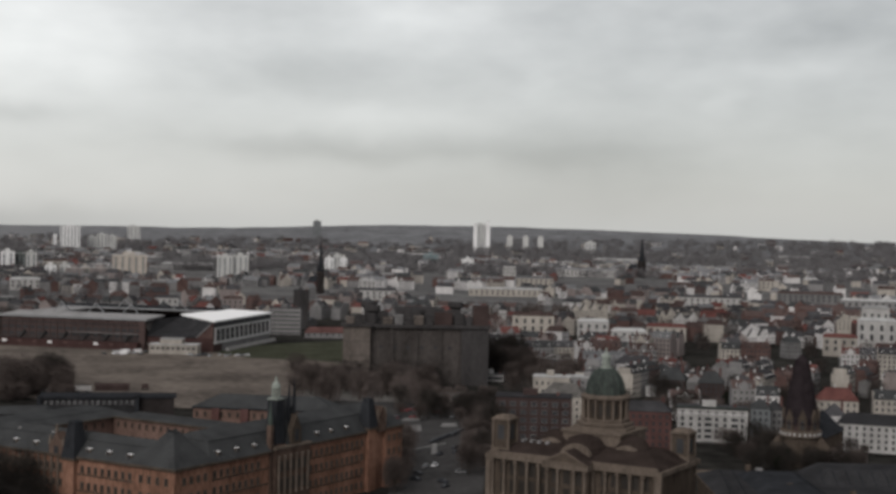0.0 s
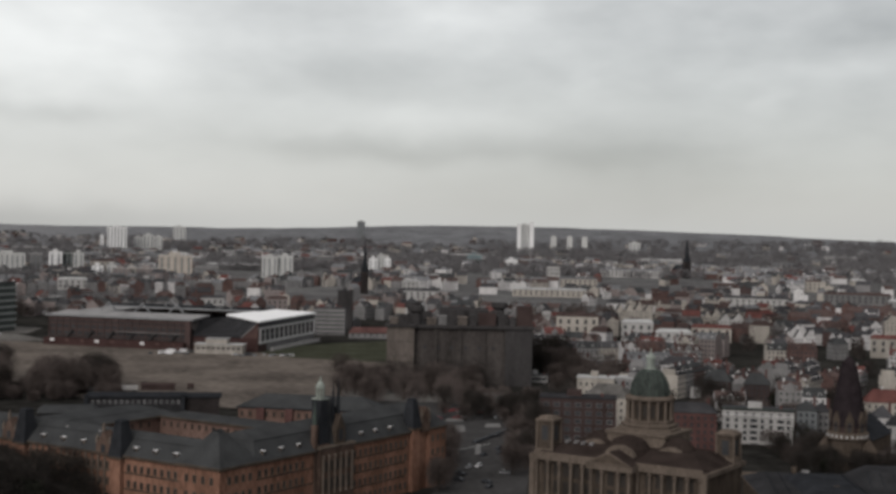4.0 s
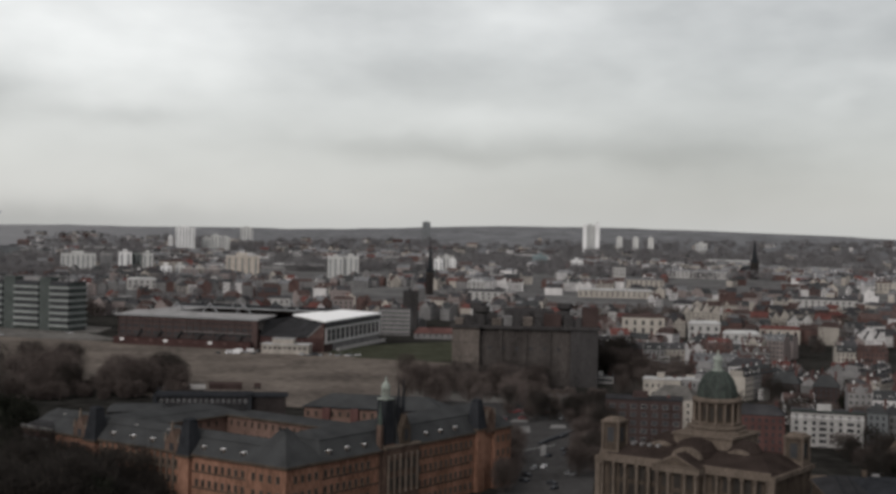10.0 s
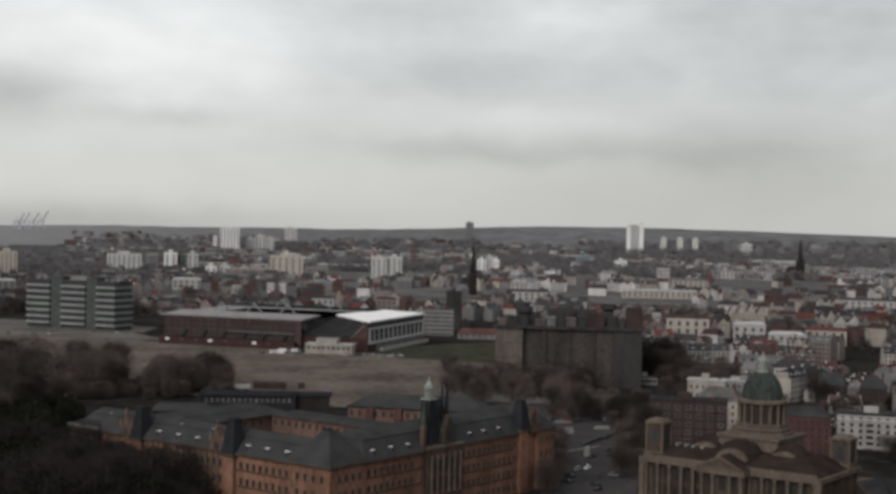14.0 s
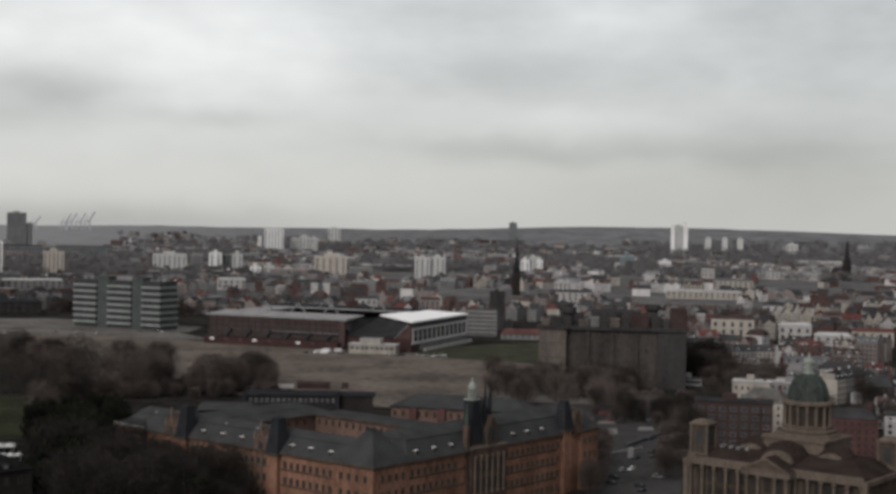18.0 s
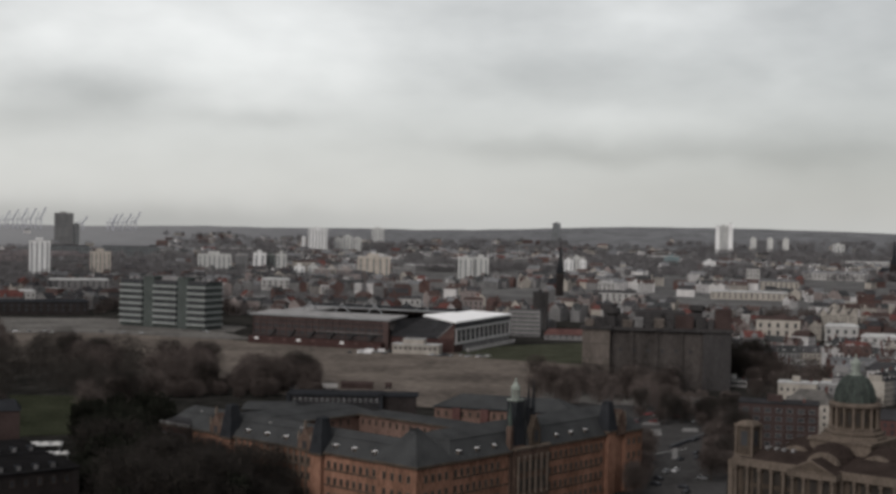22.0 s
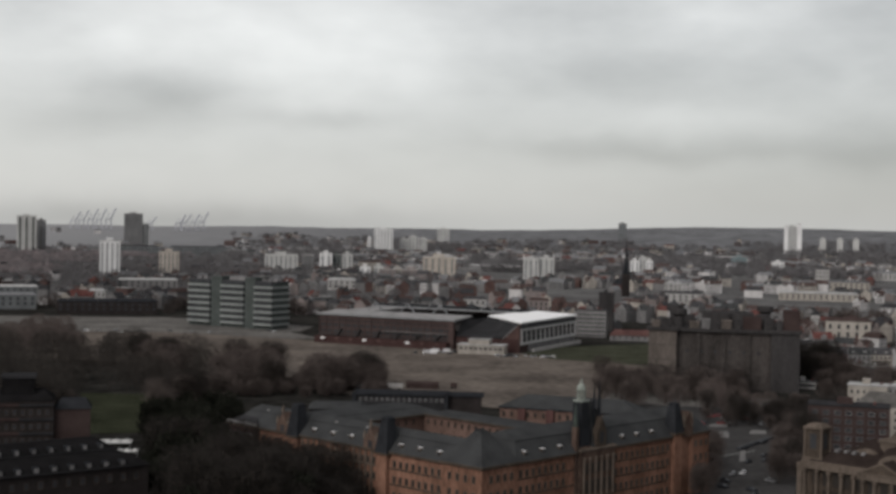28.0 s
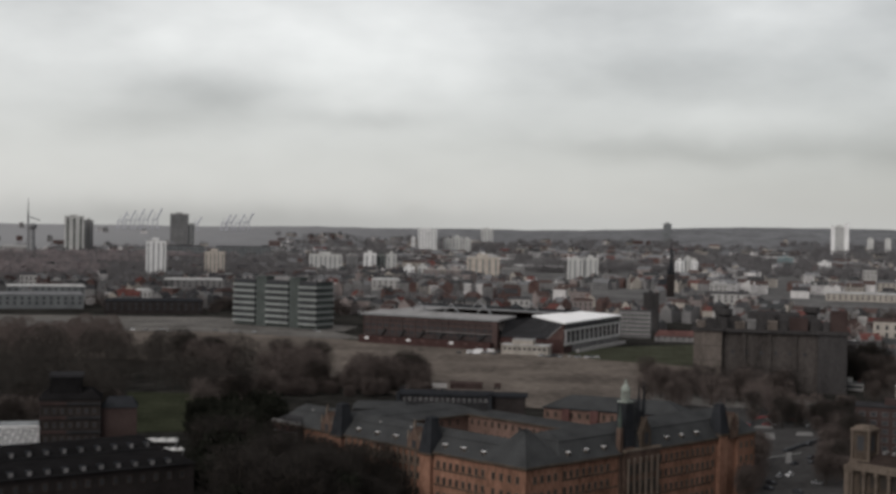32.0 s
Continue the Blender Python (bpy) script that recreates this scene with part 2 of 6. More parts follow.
class Geo:
    """Collects the faces of one mesh; every face carries a material slot."""

    def __init__(self):
        self.v, self.f, self.m = [], [], []

    def face(self, points, slot=0):
        n = len(self.v)
        self.v.extend(points)
        self.f.append(tuple(range(n, n + len(points))))
        self.m.append(slot)
        return self

    def box(self, x0, y0, z0, x1, y1, z1, slot=0, top=None, bottom=True):
        n = len(self.v)
        self.v.extend([(x0, y0, z0), (x1, y0, z0), (x1, y1, z0), (x0, y1, z0), (x0, y0, z1), (x1, y0, z1), (x1, y1, z1), (x0, y1, z1)])
        faces = [(0, 1, 5, 4), (1, 2, 6, 5), (2, 3, 7, 6), (3, 0, 4, 7), (4, 5, 6, 7)]
        if bottom:
            faces.append((3, 2, 1, 0))
        for i, q in enumerate(faces):
            self.f.append(tuple(n + k for k in q))
            self.m.append(top if top is not None and i == 4 else slot)
        return self

    def frustum(self, lo, hi, slot=0):
        """lo, hi: (x0, y0, x1, y1, z) of the lower and the upper rectangle."""
        n = len(self.v)
        for x0, y0, x1, y1, z in (lo, hi):
            self.v.extend([(x0, y0, z), (x1, y0, z), (x1, y1, z), (x0, y1, z)])
        for q in ((0, 1, 5, 4), (1, 2, 6, 5), (2, 3, 7, 6), (3, 0, 4, 7), (4, 5, 6, 7), (3, 2, 1, 0)):
            self.f.append(tuple(n + k for k in q))
            self.m.append(slot)
        return self

    def gable(self, x0, y0, x1, y1, z, h, slot=0, ends=0, over=0.3, along="x"):
        """A pitched roof with its ridge along x or y, ends in their own slot."""
        if along == "x":
            a, b, c, d = (x0 - over, y0 - over, z), (x1 + over, y0 - over, z), (x1 + over, y1 + over, z), (x0 - over, y1 + over, z)
            p, q = (x0 - over, (y0 + y1) / 2, z + h), (x1 + over, (y0 + y1) / 2, z + h)
            self.face([a, b, q, p], slot).face([c, d, p, q], slot).face([d, a, p], ends).face([b, c, q], ends).face([d, c, b, a], slot)
        else:
            a, b, c, d = (x0 - over, y0 - over, z), (x1 + over, y0 - over, z), (x1 + over, y1 + over, z), (x0 - over, y1 + over, z)
            p, q = ((x0 + x1) / 2, y0 - over, z + h), ((x0 + x1) / 2, y1 + over, z + h)
            self.face([b, c, q, p], slot).face([d, a, p, q], slot).face([a, b, p], ends).face([c, d, q], ends).face([d, c, b, a], slot)
        return self

    def lathe(self, x, y, profile, sides=16, slot=0, turn=0.0):
        """Rings (radius, height) round an upright axis."""
        n = len(self.v)
        for r, z in profile:
            for k in range(sides):
                a = 2 * math.pi * (k + turn) / sides
                self.v.append((x + r * math.cos(a), y + r * math.sin(a), z))
        for i in range(len(profile) - 1):
            for k in range(sides):
                k2 = (k + 1) % sides
                self.f.append((n + i * sides + k, n + i * sides + k2, n + (i + 1) * sides + k2, n + (i + 1) * sides + k))
                self.m.append(slot)
        last = n + (len(profile) - 1) * sides
        self.f.append(tuple(range(last, last + sides)))
        self.m.append(slot)
        return self

    def beam(self, a, b, w, slot=0):
        """A square bar from a to b."""
        a, b = Vector(a), Vector(b)
        d = (b - a).normalized()
        s = d.cross(Vector((0, 0, 1)))
        s = s.normalized() * w / 2 if s.length > 1e-4 else Vector((w / 2, 0, 0))
        t = d.cross(s).normalized() * w / 2
        n = len(self.v)
        for p in (a, b):
            self.v.extend([tuple(p + s + t), tuple(p - s + t), tuple(p - s - t), tuple(p + s - t)])
        for q in ((0, 1, 5, 4), (1, 2, 6, 5), (2, 3, 7, 6), (3, 0, 4, 7), (4, 5, 6, 7), (3, 2, 1, 0)):
            self.f.append(tuple(n + k for k in q))
            self.m.append(slot)
        return self

    def mesh(self, name, mats):
        me = bpy.data.meshes.new(name)
        me.from_pydata(self.v, [], self.f)
        for m in mats if isinstance(mats, (list, tuple)) else [mats]:
            me.materials.append(m)
        me.polygons.foreach_set("material_index", self.m)
        me.update()
        return me


def thing(name, m, label, category, group="", kind=""):
    """An Empty at the base of a thing, to which its parts are parented."""
    ob = new(name)
    ob.matrix_world = m
    ob.empty_display_size = 1.0
    return tagged(ob, label, category, group, kind)


def part(name, geo, mats, parent, label="", m=None):
    ob = new(name, geo.mesh(name, mats) if isinstance(geo, Geo) else geo)
    ob.parent = parent
    if m is not None:
        ob.matrix_local = m
    if label:
        ob["label"] = label
    return ob


def polar(az, d):
    """Bearing in degrees to the right of the middle of the pan, and distance."""
    return d * math.sin(radians(az)), d * math.cos(radians(az))


def lerp(x, table):
    for (x0, y0), (x1, y1) in zip(table, table[1:]):
        if x <= x1:
            return y0 + (y1 - y0) * max(0.0, (x - x0) / (x1 - x0))
    return table[-1][1]


RIDGE = [(-180, 70), (-40, 72), (-25, 74), (-12, 79), (-4, 82), (0, 89), (5, 104), (9, 108), (12.5, 105), (16, 96), (20, 87), (25.5, 75), (60, 70), (180, 70)]


def land(x, y):
    """Height of the ground: a level terrace, rising behind the stadium to the far wooded ridge."""
    r, az = math.hypot(x, y), math.degrees(math.atan2(x, y))
    top = lerp(az, RIDGE)
    return lerp(r, [(0, 0), (1440, 0), (2200, 14), (3500, 22), (4100, 34), (4850, top), (4990, top - 25)])


GRID = -38.5

# ---- ground ----
g = Geo()
radii = [0, 150, 300, 450, 600, 750, 900, 1050, 1200, 1300, 1440, 1600, 1750, 2000, 2200, 2500, 2800, 3150, 3500, 3800, 4100, 4350, 4600, 4750, 4850, 4900, 4990]
turns = [-180 + 10 * i for i in range(15)] + [-32 + 0.8 * i for i in range(81)] + [35 + 10 * i for i in range(15)]
for r in radii:
    for a in turns:
        x, y = polar(a, r)
        bumpy = 0.0 if r < 3600 else 5.0 * noise.noise(Vector((x / 420, y / 420, 0))) + 2.0 * noise.noise(Vector((x / 90, y / 90, 3)))
        g.v.append((x, y, land(x, y) + bumpy))
n = len(turns)
for i in range(len(radii) - 1):
    for k in range(n):
        k2 = (k + 1) % n
        g.f.append((i * n + k, i * n + k2, (i + 1) * n + k2, (i + 1) * n + k))
        # on the left the ridge colour with its painted haze starts nearer
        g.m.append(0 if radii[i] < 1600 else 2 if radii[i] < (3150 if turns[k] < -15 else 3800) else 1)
ground = new("ground", g.mesh("ground", [TOWN_GROUND, WOODS, HAZED_GROUND]))
tagged(ground, "dark town ground rising to a wooded ridge", "ground", kind="structure")


def sheet(name, points, z, material, label, category, thick=0.3):
    """A flat area of ground with its kerb, from its outline in (bearing, distance) pairs."""
    pts = [polar(a, d) for a, d in points]
    geo = Geo().face([(x, y, z) for x, y in reversed(pts)])
    for (x0, y0), (x1, y1) in zip(pts, pts[1:] + pts[:1]):
        geo.face([(x0, y0, z), (x1, y1, z), (x1, y1, z - thick), (x0, y0, z - thick)])
    return tagged(new(name, geo.mesh(name, material)), label, category, kind="structure")


sheet("fairground_field", [(-30, 1195), (-26, 1240), (-17, 1212), (-12, 1150), (-5, 1068), (-3, 1062), (3.0, 985), (4.0, 800), (0, 720), (-8, 760), (-18, 960), (-30, 1050)], 0.10,
      GRIT, "wide empty fairground of brown gravel", "field")
sheet("fairground_road", [(-30, 1235), (-26, 1290), (-17, 1262), (-12, 1225), (-10.6, 1150), (-12, 1150), (-17, 1212), (-26, 1240), (-30, 1195)], 0.14, LOT_GREY, "worn grey strip of road along the fairground", "road")
sheet("lawn", [(-2.6, 1065), (-0.5, 1120), (3.2, 1170), (4.5, 1030), (2.8, 985), (-1.0, 1012)], 0.2, GRASS, "green winter lawn beside the stadium", "lawn")
sheet("park_lawn", [(-20.6, 640), (-17.9, 640), (-17.6, 780), (-20.4, 790)], 0.2, PARK_GRASS, "green park lawn between bare trees", "lawn")
sheet("street_junction", [(4.6, 470), (8.9, 470), (9.1, 560), (10.2, 640), (10.0, 760), (7.5, 800), (4.0, 760), (2, 720), (1.5, 690), (5.3, 640), (5.6, 560)], 0.12, ASPHALT,
      "wide grey asphalt street junction", "road")
sheet("ring_road", [(1.0, 720), (10.5, 715), (14.5, 730), (14.5, 760), (10.0, 762), (1.0, 770)], 0.16, ASPHALT, "grey asphalt street past the bunker", "road")

sheet("coach_park", [(-30, 1240), (-26, 1294), (-17, 1266), (-11.6, 1228), (-11.0, 1290), (-17, 1395), (-26, 1432), (-30, 1425)], 0.08, LOT_GREY, "worn grey parking lot behind the fairground", "parking lot")
sheet("street_verge", [(1.2, 771), (9.9, 763), (9.9, 800), (6.0, 830), (1.2, 815)], 0.2, LOT_GREY, "grey verge before the bunker", "verge")
for az, d, w, deep in ((6.1, 655, 0.5, 22), (7.5, 672, 0.7, 14), (6.9, 590, 0.25, 30), (8.3, 600, 0.3, 40), (5.9, 690, 0.8, 10)):
    sheet("traffic_island", [(az - w / 2, d), (az + w / 2, d + 2), (az + w / 2.4, d + deep), (az - w / 2.6, d + deep - 2)], 0.26, PAVING, "low paved traffic island", "traffic island")

# ---- shared window meshes ----
WINDOWS = {}


def window_mesh(w, h, frame_mat, glass=None):
    """A window in its surround, in the x-z plane, facing -y, middle of its sill at the origin."""
    key = (w, h, frame_mat.name)
    if key not in WINDOWS:
        t, geo = 0.16, Geo()
        geo.box(-w / 2, -0.02, 0, w / 2, 0.0, h, 1, bottom=False)
        geo.box(-w / 2 - t, -0.14, 0, -w / 2, 0, h, 0).box(w / 2, -0.14, 0, w / 2 + t, 0, h, 0)
        geo.box(-w / 2 - t, -0.14, h, w / 2 + t, 0, h + t, 0).box(-w / 2 - t, -0.22, -t, w / 2 + t, 0, 0, 0)
        WINDOWS[key] = geo.mesh("window", [frame_mat, glass or GLASS])
    return WINDOWS[key]


def face_pose(x, y, z, turn):
    """A pose on a wall; turn 0 faces -y, 90 faces +x, -90 faces -x, 180 faces +y."""
    return pose(x, y, z, 0, 0, turn)


def windows(parent, me, a, b, zs, count, turn, out=0.03, name="window"):
    """Rows of single windows between the plan points a and b of a wall."""
    off = (math.sin(radians(turn)) * out, -math.cos(radians(turn)) * out)
    for z in zs:
        for i in range(count):
            k = (i + 0.5) / count
            part(name, me, None, parent, m=face_pose(a[0] + (b[0] - a[0]) * k + off[0], a[1] + (b[1] - a[1]) * k + off[1], z, turn))


# ---- courthouse: four slate-roofed wings of orange brick round two courtyards ----
court = thing("courthouse", pose(-28.5, 423, 0, 0, 0, GRID), "large orange brick courthouse with slate roofs and two courtyards", "courthouse")
EAVE, RISE = 22.0, 8.0
W, D, T = 126.0, 124.0, 15.0


def wing(name, x0, y0, x1, y1, along, eave=EAVE, rise=RISE, roof=SLATE, wall=BRICK_ORANGE):
    part(name + "_wall", Geo().box(x0, y0, 0, x1, y1, eave), wall, court)
    over = 0.8
    geo = Geo()
    # a steep mansard with a shallow top
    if along == "x":
        geo.frustum((x0 - over, y0 - over, x1 + over, y1 + over, eave + 0.5), (x0 + 4.5, y0 + 4.5, x1 - 4.5, y1 - 4.5, eave + rise * 0.72))
        geo.frustum((x0 + 4.2, y0 + 4.2, x1 - 4.2, y1 - 4.2, eave + rise * 0.73), (x0 + 7, (y0 + y1) / 2 - 0.2, x1 - 7, (y0 + y1) / 2 + 0.2, eave + rise))
    else:
        geo.frustum((x0 - over, y0 - over, x1 + over, y1 + over, eave + 0.5), (x0 + 4.5, y0 + 4.5, x1 - 4.5, y1 - 4.5, eave + rise * 0.72))
        geo.frustum((x0 + 4.2, y0 + 4.2, x1 - 4.2, y1 - 4.2, eave + rise * 0.73), ((x0 + x1) / 2 - 0.2, y0 + 7, (x0 + x1) / 2 + 0.2, y1 - 7, eave + rise))
    part(name + "_roof", geo, roof, court, "grey slate mansard roof")
    part(name + "_cornice", Geo().box(x0 - 1.0, y0 - 1.0, eave - 0.2, x1 + 1.0, y1 + 1.0, eave + 0.5), STONE, court, "stone cornice")


wing("front", -W, 0, 0, T, "x", rise=7.4)
wing("side", -24, T + 0.9, 0, D, "y", eave=EAVE - 0.02, rise=8.8)
wing("far_side", -W, T + 1.1, -101, 84, "y", eave=EAVE - 0.6, rise=3.6, wall=COURT_INNER)
wing("middle", -100.8, 75.5, -25.2, 90, "x", eave=EAVE - 0.4, rise=1.9, wall=COURT_INNER)
# the rear wing stands at an angle to the rest
turned = pose(-88, 107, 0, 0, 0, 24)
part("rear_wall", Geo().box(0, 0, 0, 58, 17, EAVE + 1.2), COURT_INNER, court, "pinkish brick court wall", m=turned)
part("rear_cornice", Geo().box(-0.8, -0.8, EAVE + 1.2, 58.8, 17.8, EAVE + 1.7), SLATE_DARK, court, "dark eaves", m=turned)
part("rear_roof", Geo().frustum((-0.9, -0.9, 58.9, 17.9, EAVE + 1.7), (9, 7.5, 50, 9.5, EAVE + 6.2)), SLATE, court, "grey slate hipped roof", m=turned)
for x in (8, 20):
    part("court_bay", Geo().box(x, -1.6, 0, x + 3.2, -0.02, EAVE + 1.4), BRICK_RED, court, "dark brick bay in the rear court", m=turned)
court_window = window_mesh(1.0, 1.9, COURT_STONE, GLASS_BROWN)
for k in range(17):
    for z in (15.4, 19.8):
        if not (2 <= k <= 2 or 6 <= k <= 6):
            part("window", court_window, None, court, m=turned @ face_pose(1.6 + 3.4 * k, -0.03, z, 0))

# raised corner roofs and pavilions
def pavilion(name, x0, y0, x1, y1, eave, top, roof=SLATE, wall=BRICK_ORANGE, shrink=0.36):
    part(name + "_wall", Geo().box(x0, y0, 0, x1, y1, eave), wall, court)
    w, d = (x1 - x0) * shrink, (y1 - y0) * shrink
    part(name + "_cornice", Geo().box(x0 - 0.7, y0 - 0.7, eave, x1 + 0.7, y1 + 0.7, eave + 0.7), STONE, court, "stone cornice")
    part(name + "_roof", Geo().frustum((x0 - 0.5, y0 - 0.5, x1 + 0.5, y1 + 0.5, eave + 0.7), (x0 + w, y0 + d, x1 - w, y1 - d, top)).frustum(
        (x0 + w - 0.2, y0 + d - 0.2, x1 - w + 0.2, y1 - d + 0.2, top), (x0 + w + 0.6, y0 + d + 0.6, x1 - w - 0.6, y1 - d - 0.6, top + 0.5)), roof, court, "steep slate pavilion roof")


pavilion("corner_pavilion", -16.5, -0.6, 0.6, 16.5, EAVE + 0.1, 32.6, shrink=0.42)
pavilion("turret", -46.2, -1.6, -41.4, 4, EAVE - 0.8, 33.2, SLATE_DARK, BRICK_ORANGE, 0.2)
pavilion("turret", -92.6, -1.6, -87.6, 4, EAVE - 0.8, 32.8, SLATE_DARK, BRICK_ORANGE, 0.2)
pavilion("end_pavilion", -W - 1.5, -1.5, -W + 15, 16, EAVE + 0.1, 26.2, LEAD, BRICK_DULL, 0.3)
part("parapet", Geo().box(-W - 1.9, -1.9, EAVE + 0.85, -W + 15.4, -1.2, EAVE + 1.7), GREY_WALL, court, "pale grey roof parapet")
for x in (-W + 1.5, -W + 6.5, -W + 11.5):
    part("bay_window", Geo().box(x - 1.6, -2.3, 8, x + 1.6, -1.52, 20, 0).box(x - 1.2, -2.4, 9, x + 1.2, -2.3, 13, 1).box(x - 1.2, -2.4, 15, x + 1.2, -2.3, 19, 1), [GREY_WALL, GLASS_BROWN], court, "pale bay window")
pavilion("side_turret", -3.2, 102.6, 1.4, 107.4, EAVE + 1, 34, SLATE_DARK, BRICK_ORANGE, 0.2)
part("end_gable", Geo().box(-2.4, 108.2, EAVE - 0.5, 1.6, 113.8, EAVE + 4.5).gable(-2.4, 108.2, 1.6, 113.8, EAVE + 4.5, 4.5, 0, 0, 0.15, "x"), COURT_STONE, court, "reddish sandstone gable")
for y in (108.6, 113.4):
    part("pinnacle", Geo().box(0.4, y - 0.5, EAVE + 3, 1.7, y + 0.5, EAVE + 6).frustum((0.4, y - 0.5, 1.7, y + 0.5, EAVE + 6), (0.9, y - 0.1, 1.2, y + 0.1, EAVE + 8.5)), STONE_PALE, court, "sandstone pinnacle")
pavilion("side_end", -15, 114, 1.2, D + 1.2, EAVE, 29.5, SLATE, BRICK_ORANGE, 0.4)
# carved sandstone gables beside the turrets
for x in (-50.2, -96.6):
    part("stone_gable", Geo().box(x - 3.3, -0.9, EAVE - 0.4, x + 3.3, 2.5, EAVE + 3.4).gable(x - 2.6, -0.9, x + 2.6, 2.5, EAVE + 3.4, 4.2, 0, 0, 0.1, "y"), COURT_STONE, court, "carved sandstone gable")
    part("gable_window", Geo().box(x - 0.9, -1.0, EAVE + 0.6, x + 0.9, -0.9, EAVE + 3.0), GLASS, court)
    part("gable_roof", Geo().gable(x - 2.6, 2.5, x + 2.6, 7, EAVE + 3, 3.6, 0, 0, 0.1, "y"), SLATE, court)
    for q in (-3.0, 0.0, 3.0):
        z = EAVE + (7.2 if q == 0 else 3.4)
        part("pinnacle", Geo().box(x + q - 0.4, -1.0, z, x + q + 0.4, -0.2, z + 1.2).frustum((x + q - 0.4, -1.0, x + q + 0.4, -0.2, z + 1.2), (x + q - 0.08, -0.7, x + q + 0.08, -0.5, z + 3)), STONE_PALE, court, "sandstone pinnacle")
part("stone_frieze", Geo().box(-87.2, -0.35, EAVE - 5.4, -47.2, -0.03, EAVE - 4.9), STONE_PALE, court, "sandstone string course")
for x in range(-86, -47, 3):
    part("pilaster", Geo().box(x - 0.35, -0.45, 6.5, x + 0.35, -0.03, EAVE - 0.3), STONE_PALE, court, "sandstone pilaster")

# entrance tower on the side wing with a green copper lantern
tx, ty = -2.0, 51.5
part("tower_shaft", Geo().box(tx - 2.4, ty - 2.4, 0, tx + 2.6, ty + 2.4, 24), COURT_STONE, court, "sandstone tower shaft")
part("tower_hood", Geo().frustum((tx - 2.3, ty - 2.3, tx + 2.3, ty + 2.3, 24), (tx - 1.9, ty - 1.9, tx + 1.9, ty + 1.9, 39)), SLATE_DARK, court, "steep dark slate tower hood")
lantern = part("lantern", Geo().box(tx - 2.0, ty - 2.0, 39, tx + 2.0, ty + 2.0, 39.5).lathe(tx, ty, [(1.3, 39.5), (1.3, 40.1)], 8), COPPER, court, "green copper lantern")
for k in range(8):
    a = 2 * math.pi * k / 8
    part("lantern_post", Geo().lathe(tx + 1.3 * math.cos(a), ty + 1.3 * math.sin(a), [(0.22, 40.1), (0.22, 42.8)], 6), COPPER, lantern)
part("lantern_cap", Geo().lathe(tx, ty, [(1.6, 42.8), (1.6, 43.2), (1.3, 44.2), (0.6, 45.0), (0.3, 45.6), (0.4, 45.9), (0.1, 46.8)], 12), COPPER, lantern)
part("side_bay", Geo().box(-6, 47.5, 0, 1.5, 66.5, EAVE + 0.6), COURT_STONE, court, "sandstone entrance bay")
part("side_bay_cornice", Geo().box(-6, 47.1, EAVE + 0.6, 2.1, 66.9, EAVE + 1.4), STONE_PALE, court, "pale stone cornice")
for k in range(6):
    y = 49.3 + 3.2 * k
    part("half_column", Geo().lathe(1.6, y, [(0.6, 7), (0.6, 7.6), (0.45, 7.8), (0.42, 19), (0.62, 19.6), (0.65, 20.4)], 10), STONE_PALE, court, "sandstone half column")
    if k < 5:
        part("hall_window", Geo().box(1.51, y + 0.9, 8.4, 1.6, y + 2.3, 12.6), GLASS_BROWN, court)
        part("hall_window", Geo().box(1.51, y + 0.9, 14.8, 1.6, y + 2.3, 18.4), GLASS_BROWN, court)
part("side_gable", Geo().box(-4, 56.4, EAVE + 1.4, 1.3, 61.6, EAVE + 6).gable(-4, 56.4, 1.3, 61.6, EAVE + 6, 5.5, 0, 0, 0.15, "x"), STONE, court, "sandstone gable over the entrance")
part("side_gable_window", Geo().box(1.46, 58.0, EAVE + 2.6, 1.52, 60, EAVE + 6.4), GLASS, court)
part("side_gable_roof", Geo().frustum((-13, 54.8, 0.6, 63.2, EAVE + 1.4), (-5, 58.2, -3, 59.8, 38.5)), SLATE, court, "steep slate roof over the entrance")
for y, z in ((57.6, 45), (60.4, 46)):
    part("spirelet", Geo().box(-1.6, y - 0.5, EAVE + 6, -0.7, y + 0.5, 36).lathe(-1.15, y, [(0.75, 36), (0.45, 40), (0.08, z)], 6), SLATE_DARK, court, "thin dark slate spirelet")
part("tower_corner", Geo().box(-1.2, 45.9, 0, 0.6, 47.3, 31), COURT_STONE, court, "sandstone stair turret")
part("turret_cap", Geo().lathe(-0.3, 46.6, [(0.8, 31), (0.7, 33.5), (0.35, 36.5), (0.06, 39)], 8), COPPER_MID, court, "green copper turret cap")

# white-framed dormers low on the slates
DORMER_MATS = [STONE_PALE, ROOF_WHITE, GLASS]
for x in (-19.6, -28.6, -37.4, -61.8, -71.4, -81.4):
    part("dormer", Geo().box(x - 0.85, 0.6, EAVE + 1.4, x + 0.85, 3.6, EAVE + 3.2, 0, 1).box(x - 0.6, 0.52, EAVE + 1.7, x + 0.6, 0.6, EAVE + 2.9, 2), DORMER_MATS, court, "dormer with pale sheet roof")
for y in (21.5, 30.5, 39.5, 74, 82.5, 91.5):
    part("dormer", Geo().box(-3.6, y - 0.85, EAVE + 1.6, -0.6, y + 0.85, EAVE + 3.4, 0, 1).box(-0.6, y - 0.6, EAVE + 1.9, -0.52, y + 0.6, EAVE + 3.1, 2), DORMER_MATS, court, "dormer with pale sheet roof")
for y in (18.2, 20.4, 22.6, 26.0, 28.2):
    part("roof_vent", Geo().box(-0.9, y - 0.35, EAVE + 0.9, -0.1, y + 0.35, EAVE + 1.5), FELT_PALE, court, "small pale roof vent")
